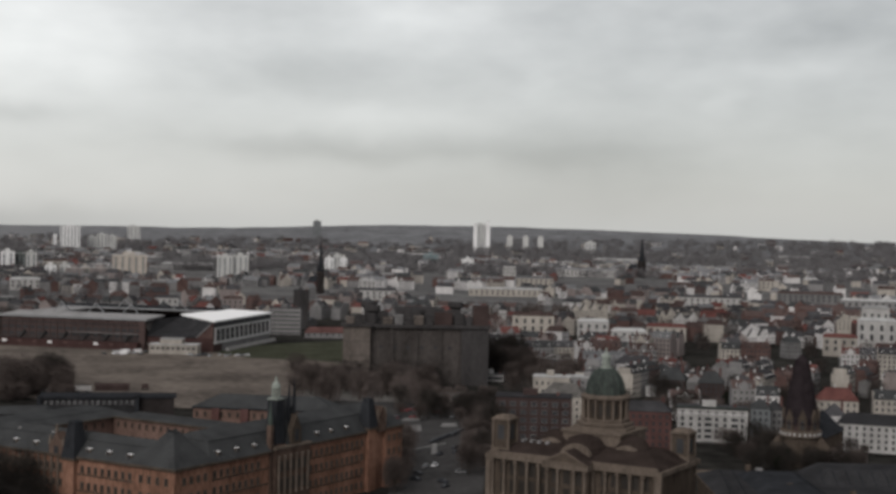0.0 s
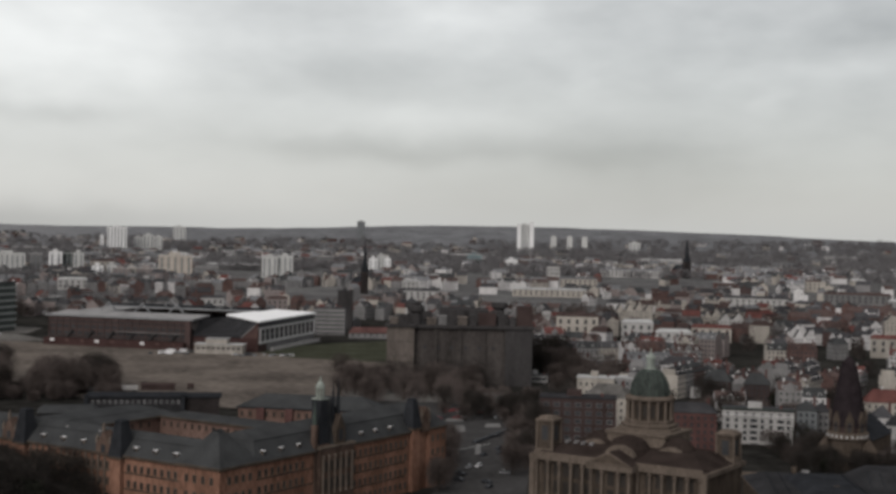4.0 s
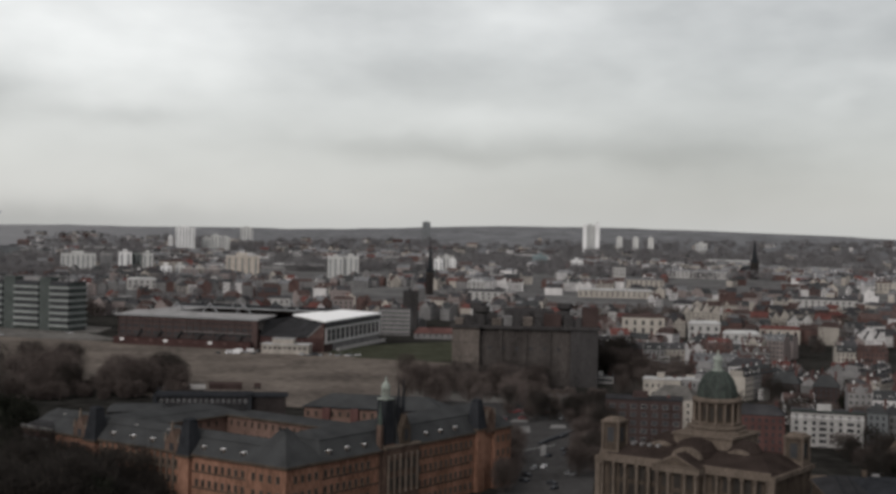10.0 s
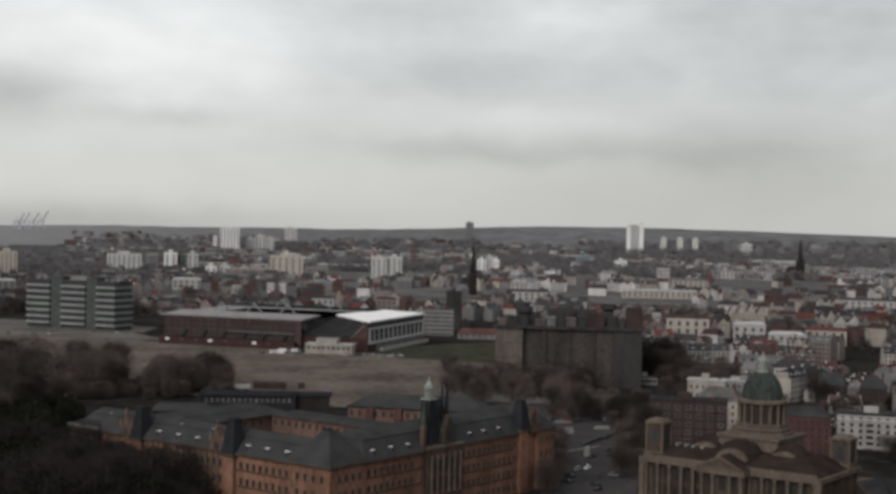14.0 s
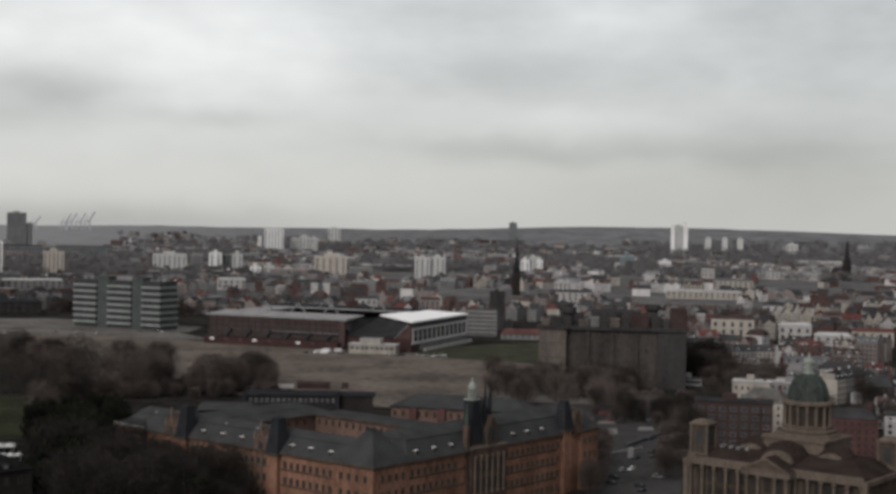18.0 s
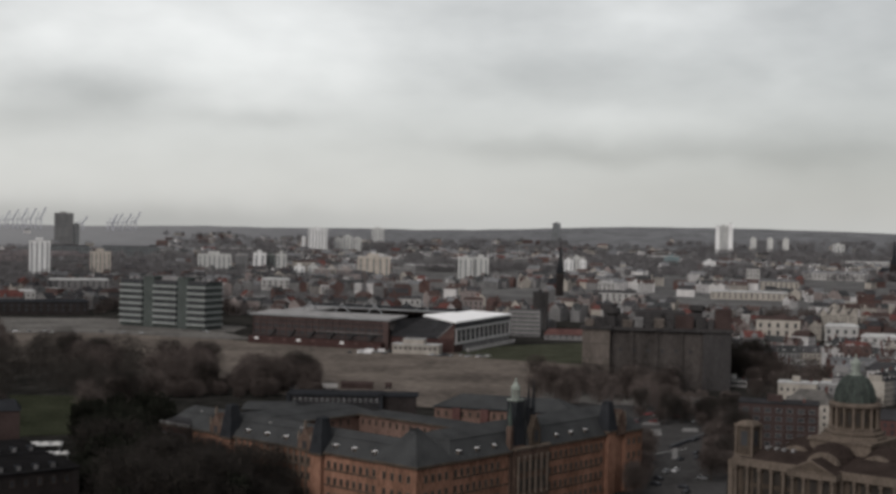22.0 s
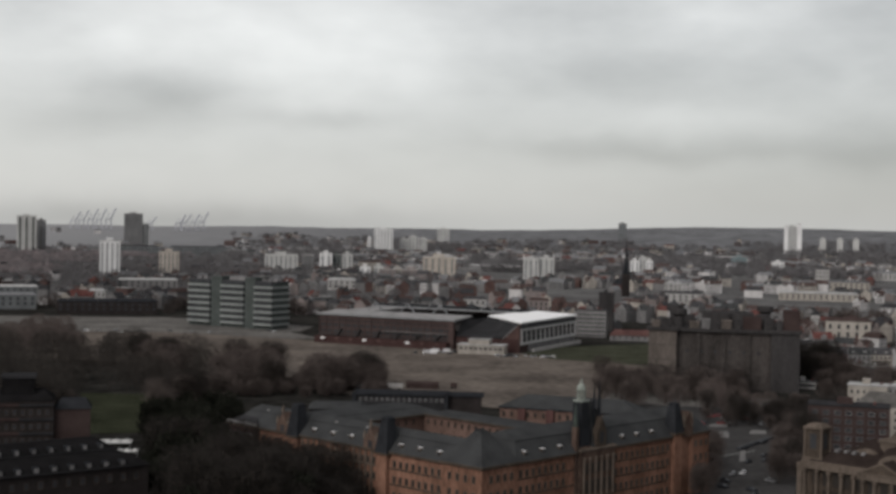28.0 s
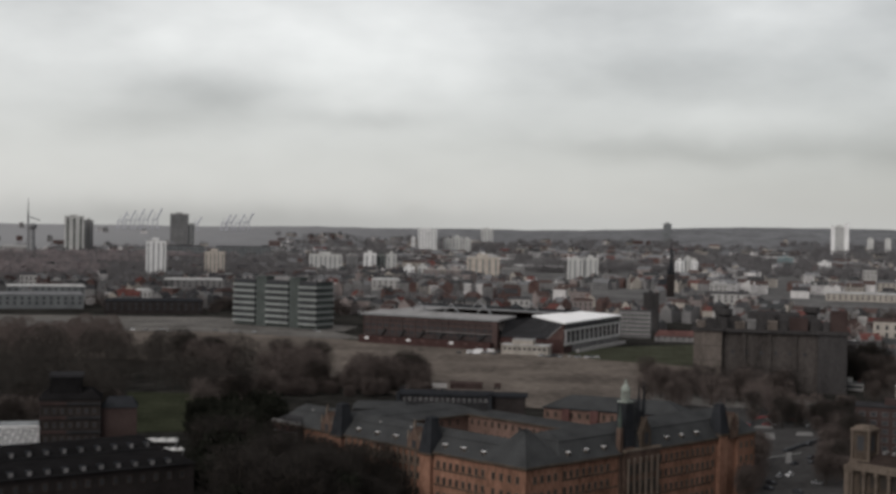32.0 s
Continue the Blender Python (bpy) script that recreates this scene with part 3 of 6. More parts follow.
# pale lead along the ridges and hips of the corner roof
part("ridge_cap", Geo().beam((-9.4, 6.6, 33.1), (-6.6, 6.6, 33.1), 0.5), LEAD, court)
for x in (-58, -74, -112):
    part("roof_hatch", Geo().box(x - 0.6, 4.8, EAVE + 5.6, x + 0.6, 6.0, EAVE + 6.3), GREY_WALL, court, "small grey roof hatch")
# windows, storey by storey
pane = window_mesh(1.15, 2.1, STONE_PALE, GLASS_BROWN)
LEVELS = (1.8, 7.0, 12.2, 17.4)
windows(court, pane, (-17, 0), (-40.6, 0), LEVELS[1:], 8, 0)
windows(court, pane, (-93.5, 0), (-110, 0), LEVELS[1:], 5, 0)
windows(court, pane, (-15, -0.6), (-1, -0.6), LEVELS[1:], 4, 0)
windows(court, pane, (0.6, 2), (0.6, 15), LEVELS[1:], 4, 90)
windows(court, pane, (-47.5, 0), (-86, 0), LEVELS[1:], 13, 0)
windows(court, pane, (-111, -1.5), (-127, -1.5), LEVELS[2:], 4, 0)
windows(court, pane, (0, 17), (0, 41.6), LEVELS, 8, 90)
windows(court, pane, (0, 67.5), (0, 101.5), LEVELS, 11, 90)
windows(court, pane, (1.2, 114.5), (1.2, 125), LEVELS, 3, 90)
windows(court, court_window, (-100, 75.5), (-26, 75.5), (13.2, 18.2), 20, 0)
windows(court, court_window, (-101, 20), (-101, 72), (13.2, 18.2), 12, 90)
for z in (6.2, 11.4, 16.6):
    part("string_course", Geo().box(-45.4, -0.25, z, -16.6, -0.03, z + 0.4), STONE, court)
    part("string_course", Geo().box(0.03, 16.6, z, 0.25, 99.5, z + 0.4), STONE, court)

# ---- high court: sandstone palace with a portico and a green copper dome ----
high = thing("high_court", pose(77, 473, 0, 0, 0, GRID), "sandstone high court with columned portico and green copper dome", "courthouse")
L, DEEP, TOP = 64.0, 33.0, 19.0
part("wall", Geo().box(0, 0.6, 0, L, DEEP, TOP - 1), STONE, high)
part("basement", Geo().box(-0.6, -0.4, 0, L + 0.6, DEEP, 5), STONE, high, "rusticated sandstone basement")
part("cornice", Geo().box(-1, -1.4, TOP - 1, L + 1, DEEP + 1, TOP + 0.6), STONE_PALE, high, "moulded sandstone cornice")
part("roof", Geo().frustum((0, 0, L, DEEP, TOP + 0.6), (8, 10, L - 8, DEEP - 9, TOP + 4.6)), ROOF_BROWN, high, "shallow brown sheet roof")
column = Geo().lathe(0, 0, [(0.85, 5), (0.85, 5.5), (0.62, 5.6), (0.58, 16.3), (0.85, 16.8), (0.9, 17.9)], 12).mesh("column", STONE_PALE)
bay = window_mesh(2.5, 4.6, STONE, GLASS_BROWN)
for lo, hi, count in ((1.5, 24, 6), (40, 62.5, 6)):
    for i in range(count):
        part("column", column, None, high, m=pose(lo + (hi - lo) * i / (count - 1), -0.4, 0))
    windows(high, bay, (lo + 2, 0.6), (hi - 2, 0.6), (6.5, 12.6), count - 1, 0)
    part("balustrade", Geo().box(lo - 1, -1.0, TOP + 0.6, hi + 1, -0.5, TOP + 1.7), STONE_PALE, high)
# portico
part("portico_wall", Geo().box(24, -4, 0, 40, 1, TOP - 1), STONE, high)
part("portico_base", Geo().box(23.6, -5.4, 0, 40.4, 0, 5), STONE, high)
part("entablature", Geo().box(23.4, -5.8, TOP - 1.2, 40.6, 1, TOP + 1), STONE_PALE, high)
part("pediment", Geo().gable(24, -5.6, 40, 12, TOP + 1, 4.2, 1, 0, 0.6, "y"), [STONE_PALE, ROOF_BROWN], high, "triangular sandstone pediment")
part("pediment_field", Geo().face([(25.5, -6.26, TOP + 1.4), (38.5, -6.26, TOP + 1.4), (32, -6.26, TOP + 4.6)]), STONE, high)
for x in (25, 29, 35, 39):
    part("column", column, None, high, m=pose(x, -4.7, 0))
windows(high, bay, (25.5, -4), (38.5, -4), (6.5, 12.6), 3, 0)
# attic, side roofs and drum
dx, dy = 32.0, 26.0
part("attic", Geo().box(21, 15, 0, 43, 37, 27.4), STONE_PALE, high, "sandstone attic under the drum")
part("attic_cornice", Geo().box(20.4, 14.4, 27.4, 43.6, 37.6, 28.2), STONE_PALE, high, "moulded sandstone cornice")
part("attic_step", Geo().lathe(dx, dy, [(11.0, 28.2), (11.0, 29.2), (10.2, 29.3)], 8, turn=0.5), STONE_PALE, high)
part("end_pier", Geo().box(-0.9, -1.2, 0, 0.9, 0.58, TOP - 1), STONE_PALE, high, "broad sandstone end pier")
part("end_pier", Geo().box(L - 0.9, -1.2, 0, L + 0.9, 0.58, TOP - 1), STONE_PALE, high, "broad sandstone end pier")
for x, y, r in ((32, 2.2, 5.4), (46.5, 11.0, 4.8), (17.5, 11.0, 4.8)):
    rim = [(x + r * math.cos(math.pi * k / 12), r * math.sin(math.pi * k / 12)) for k in range(13)]
    geo = Geo().face([(u, y - 0.4, TOP + 2.4 + 0.75 * v) for u, v in rim])
    for (u0, v0), (u1, v1) in zip(rim, rim[1:]):
        geo.face([(u0, y - 0.4, TOP + 2.4 + 0.75 * v0), (u0, y + 3, TOP + 2.4 + 0.75 * v0), (u1, y + 3, TOP + 2.4 + 0.75 * v1), (u1, y - 0.4, TOP + 2.4 + 0.75 * v1)])
    part("lunette", geo, STONE_PALE, high, "pale rounded gable of a vault")
part("front_vault", Geo().lathe(32, 9.6, [(7.5, TOP + 3), (7.2, TOP + 5), (5.5, TOP + 7.5), (2, TOP + 8.8), (0.4, TOP + 9)], 16), ROOF_BROWN, high, "rounded brown vault roof")
part("side_vault", Geo().lathe(46.5, 18, [(6.5, TOP + 2), (6, TOP + 5), (4, TOP + 7.5), (1, TOP + 8.6)], 16), ROOF_BROWN, high, "rounded brown vault roof")
part("side_vault", Geo().lathe(17.5, 18, [(6.5, TOP + 2), (6, TOP + 5), (4, TOP + 7.5), (1, TOP + 8.6)], 16), ROOF_BROWN, high, "rounded brown vault roof")
part("drum_base", Geo().lathe(dx, dy, [(9.6, 29.2), (9.6, 29.8), (10.1, 30), (10.1, 30.6), (8.6, 30.7), (8.6, 31.4), (8.9, 31.5), (8.9, 32)], 8, turn=0.5), STONE_PALE, high)
part("drum", Geo().lathe(dx, dy, [(7.0, 32), (7.0, 39)], 24), STONE, high, "round sandstone drum")
drum_column = Geo().lathe(0, 0, [(0.6, 32), (0.48, 32.6), (0.45, 38), (0.65, 38.8)], 8).mesh("drum_column", STONE_PALE)
drum_window = window_mesh(1.2, 4.4, STONE, GLASS_BROWN)
for k in range(16):
    a = 2 * math.pi * k / 16
    part("drum_column", drum_column, None, high, m=pose(dx + 8.0 * math.cos(a), dy + 8.0 * math.sin(a), 0))
    b = a + math.pi / 16
    part("drum_window", drum_window, None, high, m=pose(dx + 7.05 * math.cos(b), dy + 7.05 * math.sin(b), 33, 0, 0, math.degrees(b) + 90))
part("drum_cornice", Geo().lathe(dx, dy, [(8.3, 38.8), (8.7, 39.2), (8.7, 40), (7.2, 40.4)], 32), STONE_PALE, high)
dome = part("dome", Geo().lathe(dx, dy, [(6.8, 40.2), (6.8, 42), (6.4, 44.2), (5.5, 46.4), (4.2, 48.2), (2.5, 49.3), (1.9, 49.6)], 32), COPPER_DARK, high, "ribbed green copper dome")
for k in range(16):
    a = 2 * math.pi * k / 16
    geo = Geo()
    prof = [(6.85, 40.6), (6.85, 42), (6.45, 44.2), (5.55, 46.4), (4.25, 48.2), (2.5, 49.35)]
    for (r0, z0), (r1, z1) in zip(prof, prof[1:]):
        geo.beam((dx + r0 * math.cos(a), dy + r0 * math.sin(a), z0), (dx + r1 * math.cos(a), dy + r1 * math.sin(a), z1), 0.28)
    part("rib", geo, COPPER_MID, dome, "pale green copper rib")
part("dome_lantern", Geo().lathe(dx, dy, [(2.1, 49.4), (2.1, 50), (1.5, 50.1), (1.5, 53), (1.9, 53.2), (1.7, 54), (0.7, 55), (0.3, 55.4), (0.35, 55.9), (0.05, 57)], 12), COPPER, dome, "green copper lantern")
# corner pavilions
for x, y, top in ((2.6, 6.0, 30.8), (L - 3.2, 28, 28.8)):
    part("pavilion", Geo().box(x - 2.9, y - 2.9, 0, x + 2.9, y + 2.9, top), STONE, high, "sandstone corner pavilion")
    part("pavilion_cornice", Geo().box(x - 3.6, y - 3.6, top, x + 3.6, y + 3.6, top + 0.8).frustum((x - 3.0, y - 3.0, x + 3.0, y + 3.0, top + 0.8), (x - 2.2, y - 2.2, x + 2.2, y + 2.2, top + 1.7)), STONE_PALE, high)
    part("pavilion_plinth", Geo().box(x - 3.5, y - 3.5, TOP + 0.6, x + 3.5, y + 3.5, TOP + 2.2), STONE_PALE, high)
    part("pavilion_opening", Geo().box(x - 1.2, y - 2.96, top - 6.6, x + 1.2, y - 2.9, top - 1.6), GLASS, high)
    part("pavilion_opening", Geo().box(x + 2.9, y - 1.2, top - 6.6, x + 2.96, y + 1.2, top - 1.6), GLASS, high)
    part("pavilion_opening", Geo().box(x - 2.96, y - 1.2, top - 6.6, x - 2.9, y + 1.2, top - 1.6), GLASS, high)
    for a in (-1, 1):
        for b in (-1, 1):
            part("corner_column", Geo().lathe(x + 3.1 * a, y + 3.1 * b, [(0.5, TOP + 2.2), (0.42, TOP + 3), (0.4, top - 0.8), (0.55, top)], 8), STONE_PALE, high, "sandstone corner column")
for i in range(4):
    part("skylight", Geo().box(8 + 3.1 * i, 8 + 0.6 * (i % 2), TOP + 4.1, 9.2 + 3.1 * i, 11, TOP + 5.0), GREY_WALL, high, "grey roof light")

# ---- church with a conical tower ----
cx0, cy0 = polar(21.95, 600)
church = thing("round_church", pose(cx0, cy0, 0, 0, 0, GRID), "brown stone church with a tall dark conical tower roof", "church")
part("tower", Geo().lathe(0, 0, [(7.2, 0), (7.2, 13)], 16), STONE, church)
part("gallery", Geo().lathe(0, 0, [(7.6, 12.6), (8.6, 13), (8.6, 13.5), (8.1, 13.6), (8.1, 14.6), (8.7, 14.8), (8.7, 15.4), (7, 15.5)], 24), STONE_PALE, church, "pale stone gallery ring")
for k in range(24):
    a = 2 * math.pi * k / 24
    part("gallery_post", Geo().box(-0.45, -0.3, 13.6, 0.45, 0.3, 14.8), DULL_WHITE, church, "pale stone gallery post", m=pose(8.3 * math.cos(a), 8.3 * math.sin(a), 0, 0, 0, math.degrees(a) + 90))
part("upper_tower", Geo().lathe(0, 0, [(6.9, 15.4), (6.9, 18.5)], 16), BRICK_DARK, church)
part("cone_roof", Geo().lathe(0, 0, [(7.8, 18.2), (6.6, 25), (5.0, 34), (3.5, 42), (2.8, 45), (2.2, 45.6), (0.2, 47.5)], 16), mat("church_slate", (0.024, 0.018, 0.02), rough=0.8, vary=0.35, size=3), church, "tall dark conical roof")
for k in range(8):
    a = 2 * math.pi * (k + 0.5) / 8
    geo = Geo().box(-1.7, -0.6, 15.4, 1.7, 2, 20.5).gable(-1.7, -0.6, 1.7, 2.4, 20.5, 4.2, 0, 0, 0.2, "y")
    gable = part("tower_gable", geo, STONE, church, "pointed stone gable", m=pose(6.9 * math.cos(a), 6.9 * math.sin(a), 0, 0, 0, math.degrees(a) + 90))
    part("gable_window", Geo().box(-0.6, -0.7, 16.2, 0.6, -0.6, 20), GLASS, gable)
part("nave", Geo().box(-9, 4, 0, 9, 34, 12), STONE, church)
part("nave_roof", Geo().gable(-9, 4, 9, 34, 12, 8, 0, 0, 0.6, "y"), SLATE_DARK, church)
part("chapel", Geo().lathe(-9, 0, [(4, 0), (4, 8), (0.2, 13)], 12), STONE, church)
part("chapel", Geo().lathe(9, 0, [(4, 0), (4, 8), (0.2, 13)], 12), STONE, church)

# ---- flak bunker ----
bx, by = polar(6.04, 852)
bunker = thing("flak_bunker", pose(bx, by, 0, 0, 0, -6.5), "huge weathered concrete flak bunker with corner platforms", "bunker")
ROOF = 37.0
part("body", Geo().box(-37, 5, 0, 37, 79, ROOF - 1), CONCRETE_MID, bunker, "bare stained concrete walls")
part("parapet", Geo().box(-39.6, 2.6, ROOF - 2, 39.6, 81.4, ROOF), CONCRETE_DARK, bunker, "projecting dark concrete gallery")
for x0, y0 in ((-45.5, 0), (28.5, 0), (-45.5, 67), (28.5, 67)):
    # left towers use the palest concrete, right towers the darkest
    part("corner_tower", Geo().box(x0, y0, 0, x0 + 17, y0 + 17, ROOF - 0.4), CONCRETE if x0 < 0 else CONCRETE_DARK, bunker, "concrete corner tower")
    part("tower_parapet", Geo().box(x0 - 1.2, y0 - 1.2, ROOF - 1.6, x0 + 18.2, y0 + 18.2, ROOF + 0.4), CONCRETE_DARK, bunker, "projecting concrete tower rim")
    for k in range(3):
        part("slab_joint", Geo().box(x0 - 0.06, y0 - 0.06, 8.4 + 9 * k, x0 + 17.06, y0 + 17.06, 8.65 + 9 * k), CONCRETE_DARK, bunker)
for x, y, r, top in ((-27.5, 9, 4.9, 48.6), (-33, 74, 5.4, 47), (26, 73, 5.4, 48)):
    part("gun_platform", Geo().lathe(x, y, [(r * 0.62, ROOF), (r * 0.62, top - 4.5), (r, top - 3.2), (r, top), (r * 0.9, top + 0.1)], 12), CONCRETE_DARK, bunker, "round concrete gun platform")
part("roof_block", Geo().box(35.5, 3, ROOF + 0.4, 45.5, 15, 49.5), BRICK_DARK, bunker, "tall dark roof house")
part("roof_block", Geo().box(11.5, 6, ROOF, 22.5, 18, 44.4), BRICK_DARK, bunker, "dark roof house")
part("roof_block", Geo().box(-14, 26, ROOF, 18, 54, 45.5), CONCRETE_DARK, bunker, "concrete roof house")
part("roof_block", Geo().box(24, 8, ROOF, 30, 16, 43), CONCRETE_DARK, bunker, "concrete roof house")
for x, y, w, h, m in ((-44, 2, 5, 3.6, CONCRETE), (-37.5, 1, 4, 5.4, CONCRETE_DARK), (-21, 6, 6, 3.4, CONCRETE), (-13.5, 5, 5, 5.2, GREY_WALL), (-7, 6, 4, 3.2, CONCRETE_DARK), (-1.5, 5.5, 6, 4.6, CONCRETE), (6, 6, 4, 6.0, CONCRETE_DARK), (31.5, 2, 3, 5.2, CONCRETE_DARK)):
    part("roof_hut", Geo().box(x, y, ROOF, x + w, y + 4, ROOF + h).gable(x, y, x + w, y + 4, ROOF + h, 1.1, 0, 0, 0.2, "x"), m, bunker, "small roof hut")
for x, y, w, d, h in ((-34, 24, 8, 10, 5), (-26, 40, 7, 9, 6), (22, 22, 9, 9, 6), (20, 40, 8, 12, 7), (-8, 58, 12, 8, 7), (-2, 20, 5, 5, 8)):
    part("roof_house", Geo().box(x, y, ROOF, x + w, y + d, ROOF + h), CONCRETE_DARK, bunker, "small dark roof house")
slot = Geo().box(-0.9, -0.3, 0, 0.9, 0.0, 1.7).mesh("slot_window", GLASS)
for z in (22,):
    for i in range(6):
        part("slot_window", slot, None, bunker, m=face_pose(-22 + i * 8.6, 4.96, z, 0))
for x in (-16.5, -1.2, 14):
    part("wall_pier", Geo().box(x, 3.9, 0, x + 2.4, 4.98, ROOF - 2), CONCRETE_MID, bunker, "projecting concrete pier")
for i in range(5):
    part("roof_mast", Geo().lathe(-24 + 11 * i, 12 + 3 * (i % 2), [(0.15, ROOF), (0.1, 46 + i % 3)], 6), DARK_STEEL, bunker)

# ---- stadium ----
SX, SY = -211.0, 1108.0
stadium = thing("stadium", pose(SX, SY, 0, 0, 0, -20.5), "brick football stadium with grey and white stand roofs", "stadium")
SL, SD = 177.0, 124.0
part("pitch", Geo().box(32, 34, 0, SL - 38, SD - 34, 0.3), GRASS, stadium, "green playing pitch")


def stand(name, x0, y0, x1, y1, back, height, wall_mat, roof_mat, roof_label, outline=None):
    """A raked stand with its back wall, deck and roof; back: the side of its high wall."""
    st = part(name, Geo().box(x0, y0, 0, x1, y1, 5), wall_mat, stadium, "grandstand of the stadium")
    if back == "y0":
        wall, rake = (x0, y0, x1, y0 + 1), [(x0, y1, 3), (x1, y1, 3), (x1, y0 + 1, height - 6), (x0, y0 + 1, height - 6)]
    elif back == "y1":
        wall, rake = (x0, y1 - 1, x1, y1), [(x1, y0, 3), (x0, y0, 3), (x0, y1 - 1, height - 6), (x1, y1 - 1, height - 6)]
    elif back == "x1":
        wall, rake = (x1 - 1, y0, x1, y1), [(x0, y0, 3), (x0, y1, 3), (x1 - 1, y1, height - 6), (x1 - 1, y0, height - 6)]
    else:
        wall, rake = (x0, y0, x0 + 1, y1), [(x1, y1, 3), (x1, y0, 3), (x0 + 1, y0, height - 6), (x0 + 1, y1, height - 6)]
    part("back_wall", Geo().box(wall[0], wall[1], 5, wall[2], wall[3], height), wall_mat, st)
    part("seating_deck", Geo().face(rake), CONCRETE_DARK, st)
    # the roof slab rises from the back wall towards the pitch
    lift = {"y0": (-0.6, -0.6, 1.2, 1.2), "y1": (1, 1, 0, 0), "x1": (0.8, -0.6, -0.6, 0.8), "x0": (0, 1, 1, 0)}[back]
    ring = outline or [(x0 - 1.5, y0 - 1.5), (x1 + 1.5, y0 - 1.5), (x1 + 1.5, y1 + 1.5), (x0 - 1.5, y1 + 1.5)]
    low, high_ring = [(x, y, height + k) for (x, y), k in zip(ring, lift)], [(x, y, height + k + 1.2) for (x, y), k in zip(ring, lift)]
    geo = Geo().face(high_ring).face(low[::-1])
    for i in range(4):
        j = (i + 1) % 4
        geo.face([low[i], low[j], high_ring[j], high_ring[i]])
    part("roof", geo, roof_mat, st, roof_label)
    if not outline:
        part("fascia", Geo().box(x0 - 1.7, y0 - 1.7, height - 0.6, x1 + 1.7, y0 - 1.5, height + 1.0), STEEL, st)
    return st


front = stand("front_stand", 0, 0, 123, 30, "y0", 23, STADIUM_BRICK, ROOF_GREY, "light grey sheet roof")
right = stand("end_stand", SL - 34, 22, SL, SD, "x1", 23.5, GREY_WALL, ROOF_WHITE, "bright white membrane roof", [(132, 46), (SL + 1.5, 4.5), (SL + 1.5, SD + 1.5), (141, SD + 2)])
back = stand("rear_stand", 0, SD - 30, SL - 38, SD, "y1", 25, STADIUM_BRICK, SLATE_DARK, "dark roof of the far stand")
left = stand("far_end_stand", 0, 33, 30, SD - 33, "x0", 23, STADIUM_BRICK, ROOF_GREY, "light grey sheet roof")
# brick piers and window bands along the long back wall
pier = Geo().box(-0.5, -0.5, 0, 0.5, 0, 22).mesh("pier", STADIUM_BRICK)
opening = Geo().box(-2.2, -0.12, 0, 2.2, 0, 2.2).mesh("opening", GLASS)
for i in range(21):
    part("pier", pier, None, front, m=pose(1 + 6 * i, -0.05, 0))
    if i < 20:
        for z in (8.5, 13.5):
            part("opening", opening, None, front, m=pose(4 + 6 * i, -0.05, z))
part("wall_band", Geo().box(0, -0.7, 6.4, 123, -0.05, 7.4), CONCRETE_DARK, front)
part("gallery", Geo().box(60, -2.2, 11.6, 118, -0.05, 12.2), GREY_WALL, front, "grey concrete gallery along the wall")
for i in range(6):
    part("stair", Geo().beam((12 + 18 * i, -1.2, 0.2), (22 + 18 * i, -1.2, 12), 1.6), CONCRETE_DARK, front, "outer concrete stair flight")
part("wall_band", Geo().box(0, -0.7, 18.2, 123, -0.05, 19.0), CONCRETE_DARK, front)
part("entrance_hall", Geo().box(0, -7, 0, 120, -0.8, 5.6), BRICK_DULL, front, "low brick annex")
for i in range(9):
    part("annex_sign", Geo().box(6 + 13 * i, -7.2, 3.2, 9.5 + 13 * i, -7.0, 5.0), [WHITE_PANEL, BRICK_WARM][i % 3 > 0], front)
# glazed frame of the end stand
for i in range(13):
    y = 8 + (SD - 8.6) * i / 12
    wide = 0.9 if i in (0, 12) else 0.4
    part("facade_post", Geo().box(SL + 0.05, y - wide, 6.4, SL + 0.8, y + wide, 18.6), WHITE if wide > 0.5 else PALE_PANEL, right, "pale concrete facade post")
    if i < 12:
        part("facade_glazing", Geo().box(SL + 0.04, y + 0.9, 8.2, SL + 0.2, y + 8.8, 17.2), GLASS, right)
        part("facade_transom", Geo().box(SL + 0.2, y + 0.9, 12.4, SL + 0.4, y + 8.8, 12.8), STEEL, right)
part("facade_beam", Geo().box(SL + 0.05, 6, 17.3, SL + 0.9, SD, 18.7), PALE_PANEL, right)
part("facade_beam", Geo().box(SL + 0.05, 6, 6.2, SL + 0.9, SD, 8.0), PALE_PANEL, right)
part("facade_fascia", Geo().box(SL + 0.05, 6, 18.75, SL + 0.6, SD, 23), DARK_STEEL, right, "dark band under the white roof")
part("side_wall", Geo().box(SL - 1.2, 5, 0, SL, 22, 22.6), STADIUM_BRICK, right)
for i in range(12):
    part("facade_brace", Geo().beam((SL + 0.6, 10 + 9.6 * i, 8.2), (SL + 0.6, 14 + 9.6 * i, 17.2), 0.25), STEEL, right)
part("forecourt_wall", Geo().box(SL + 4, 20, 0, SL + 6, SD, 2.6), DULL_WHITE, right, "low white wall")
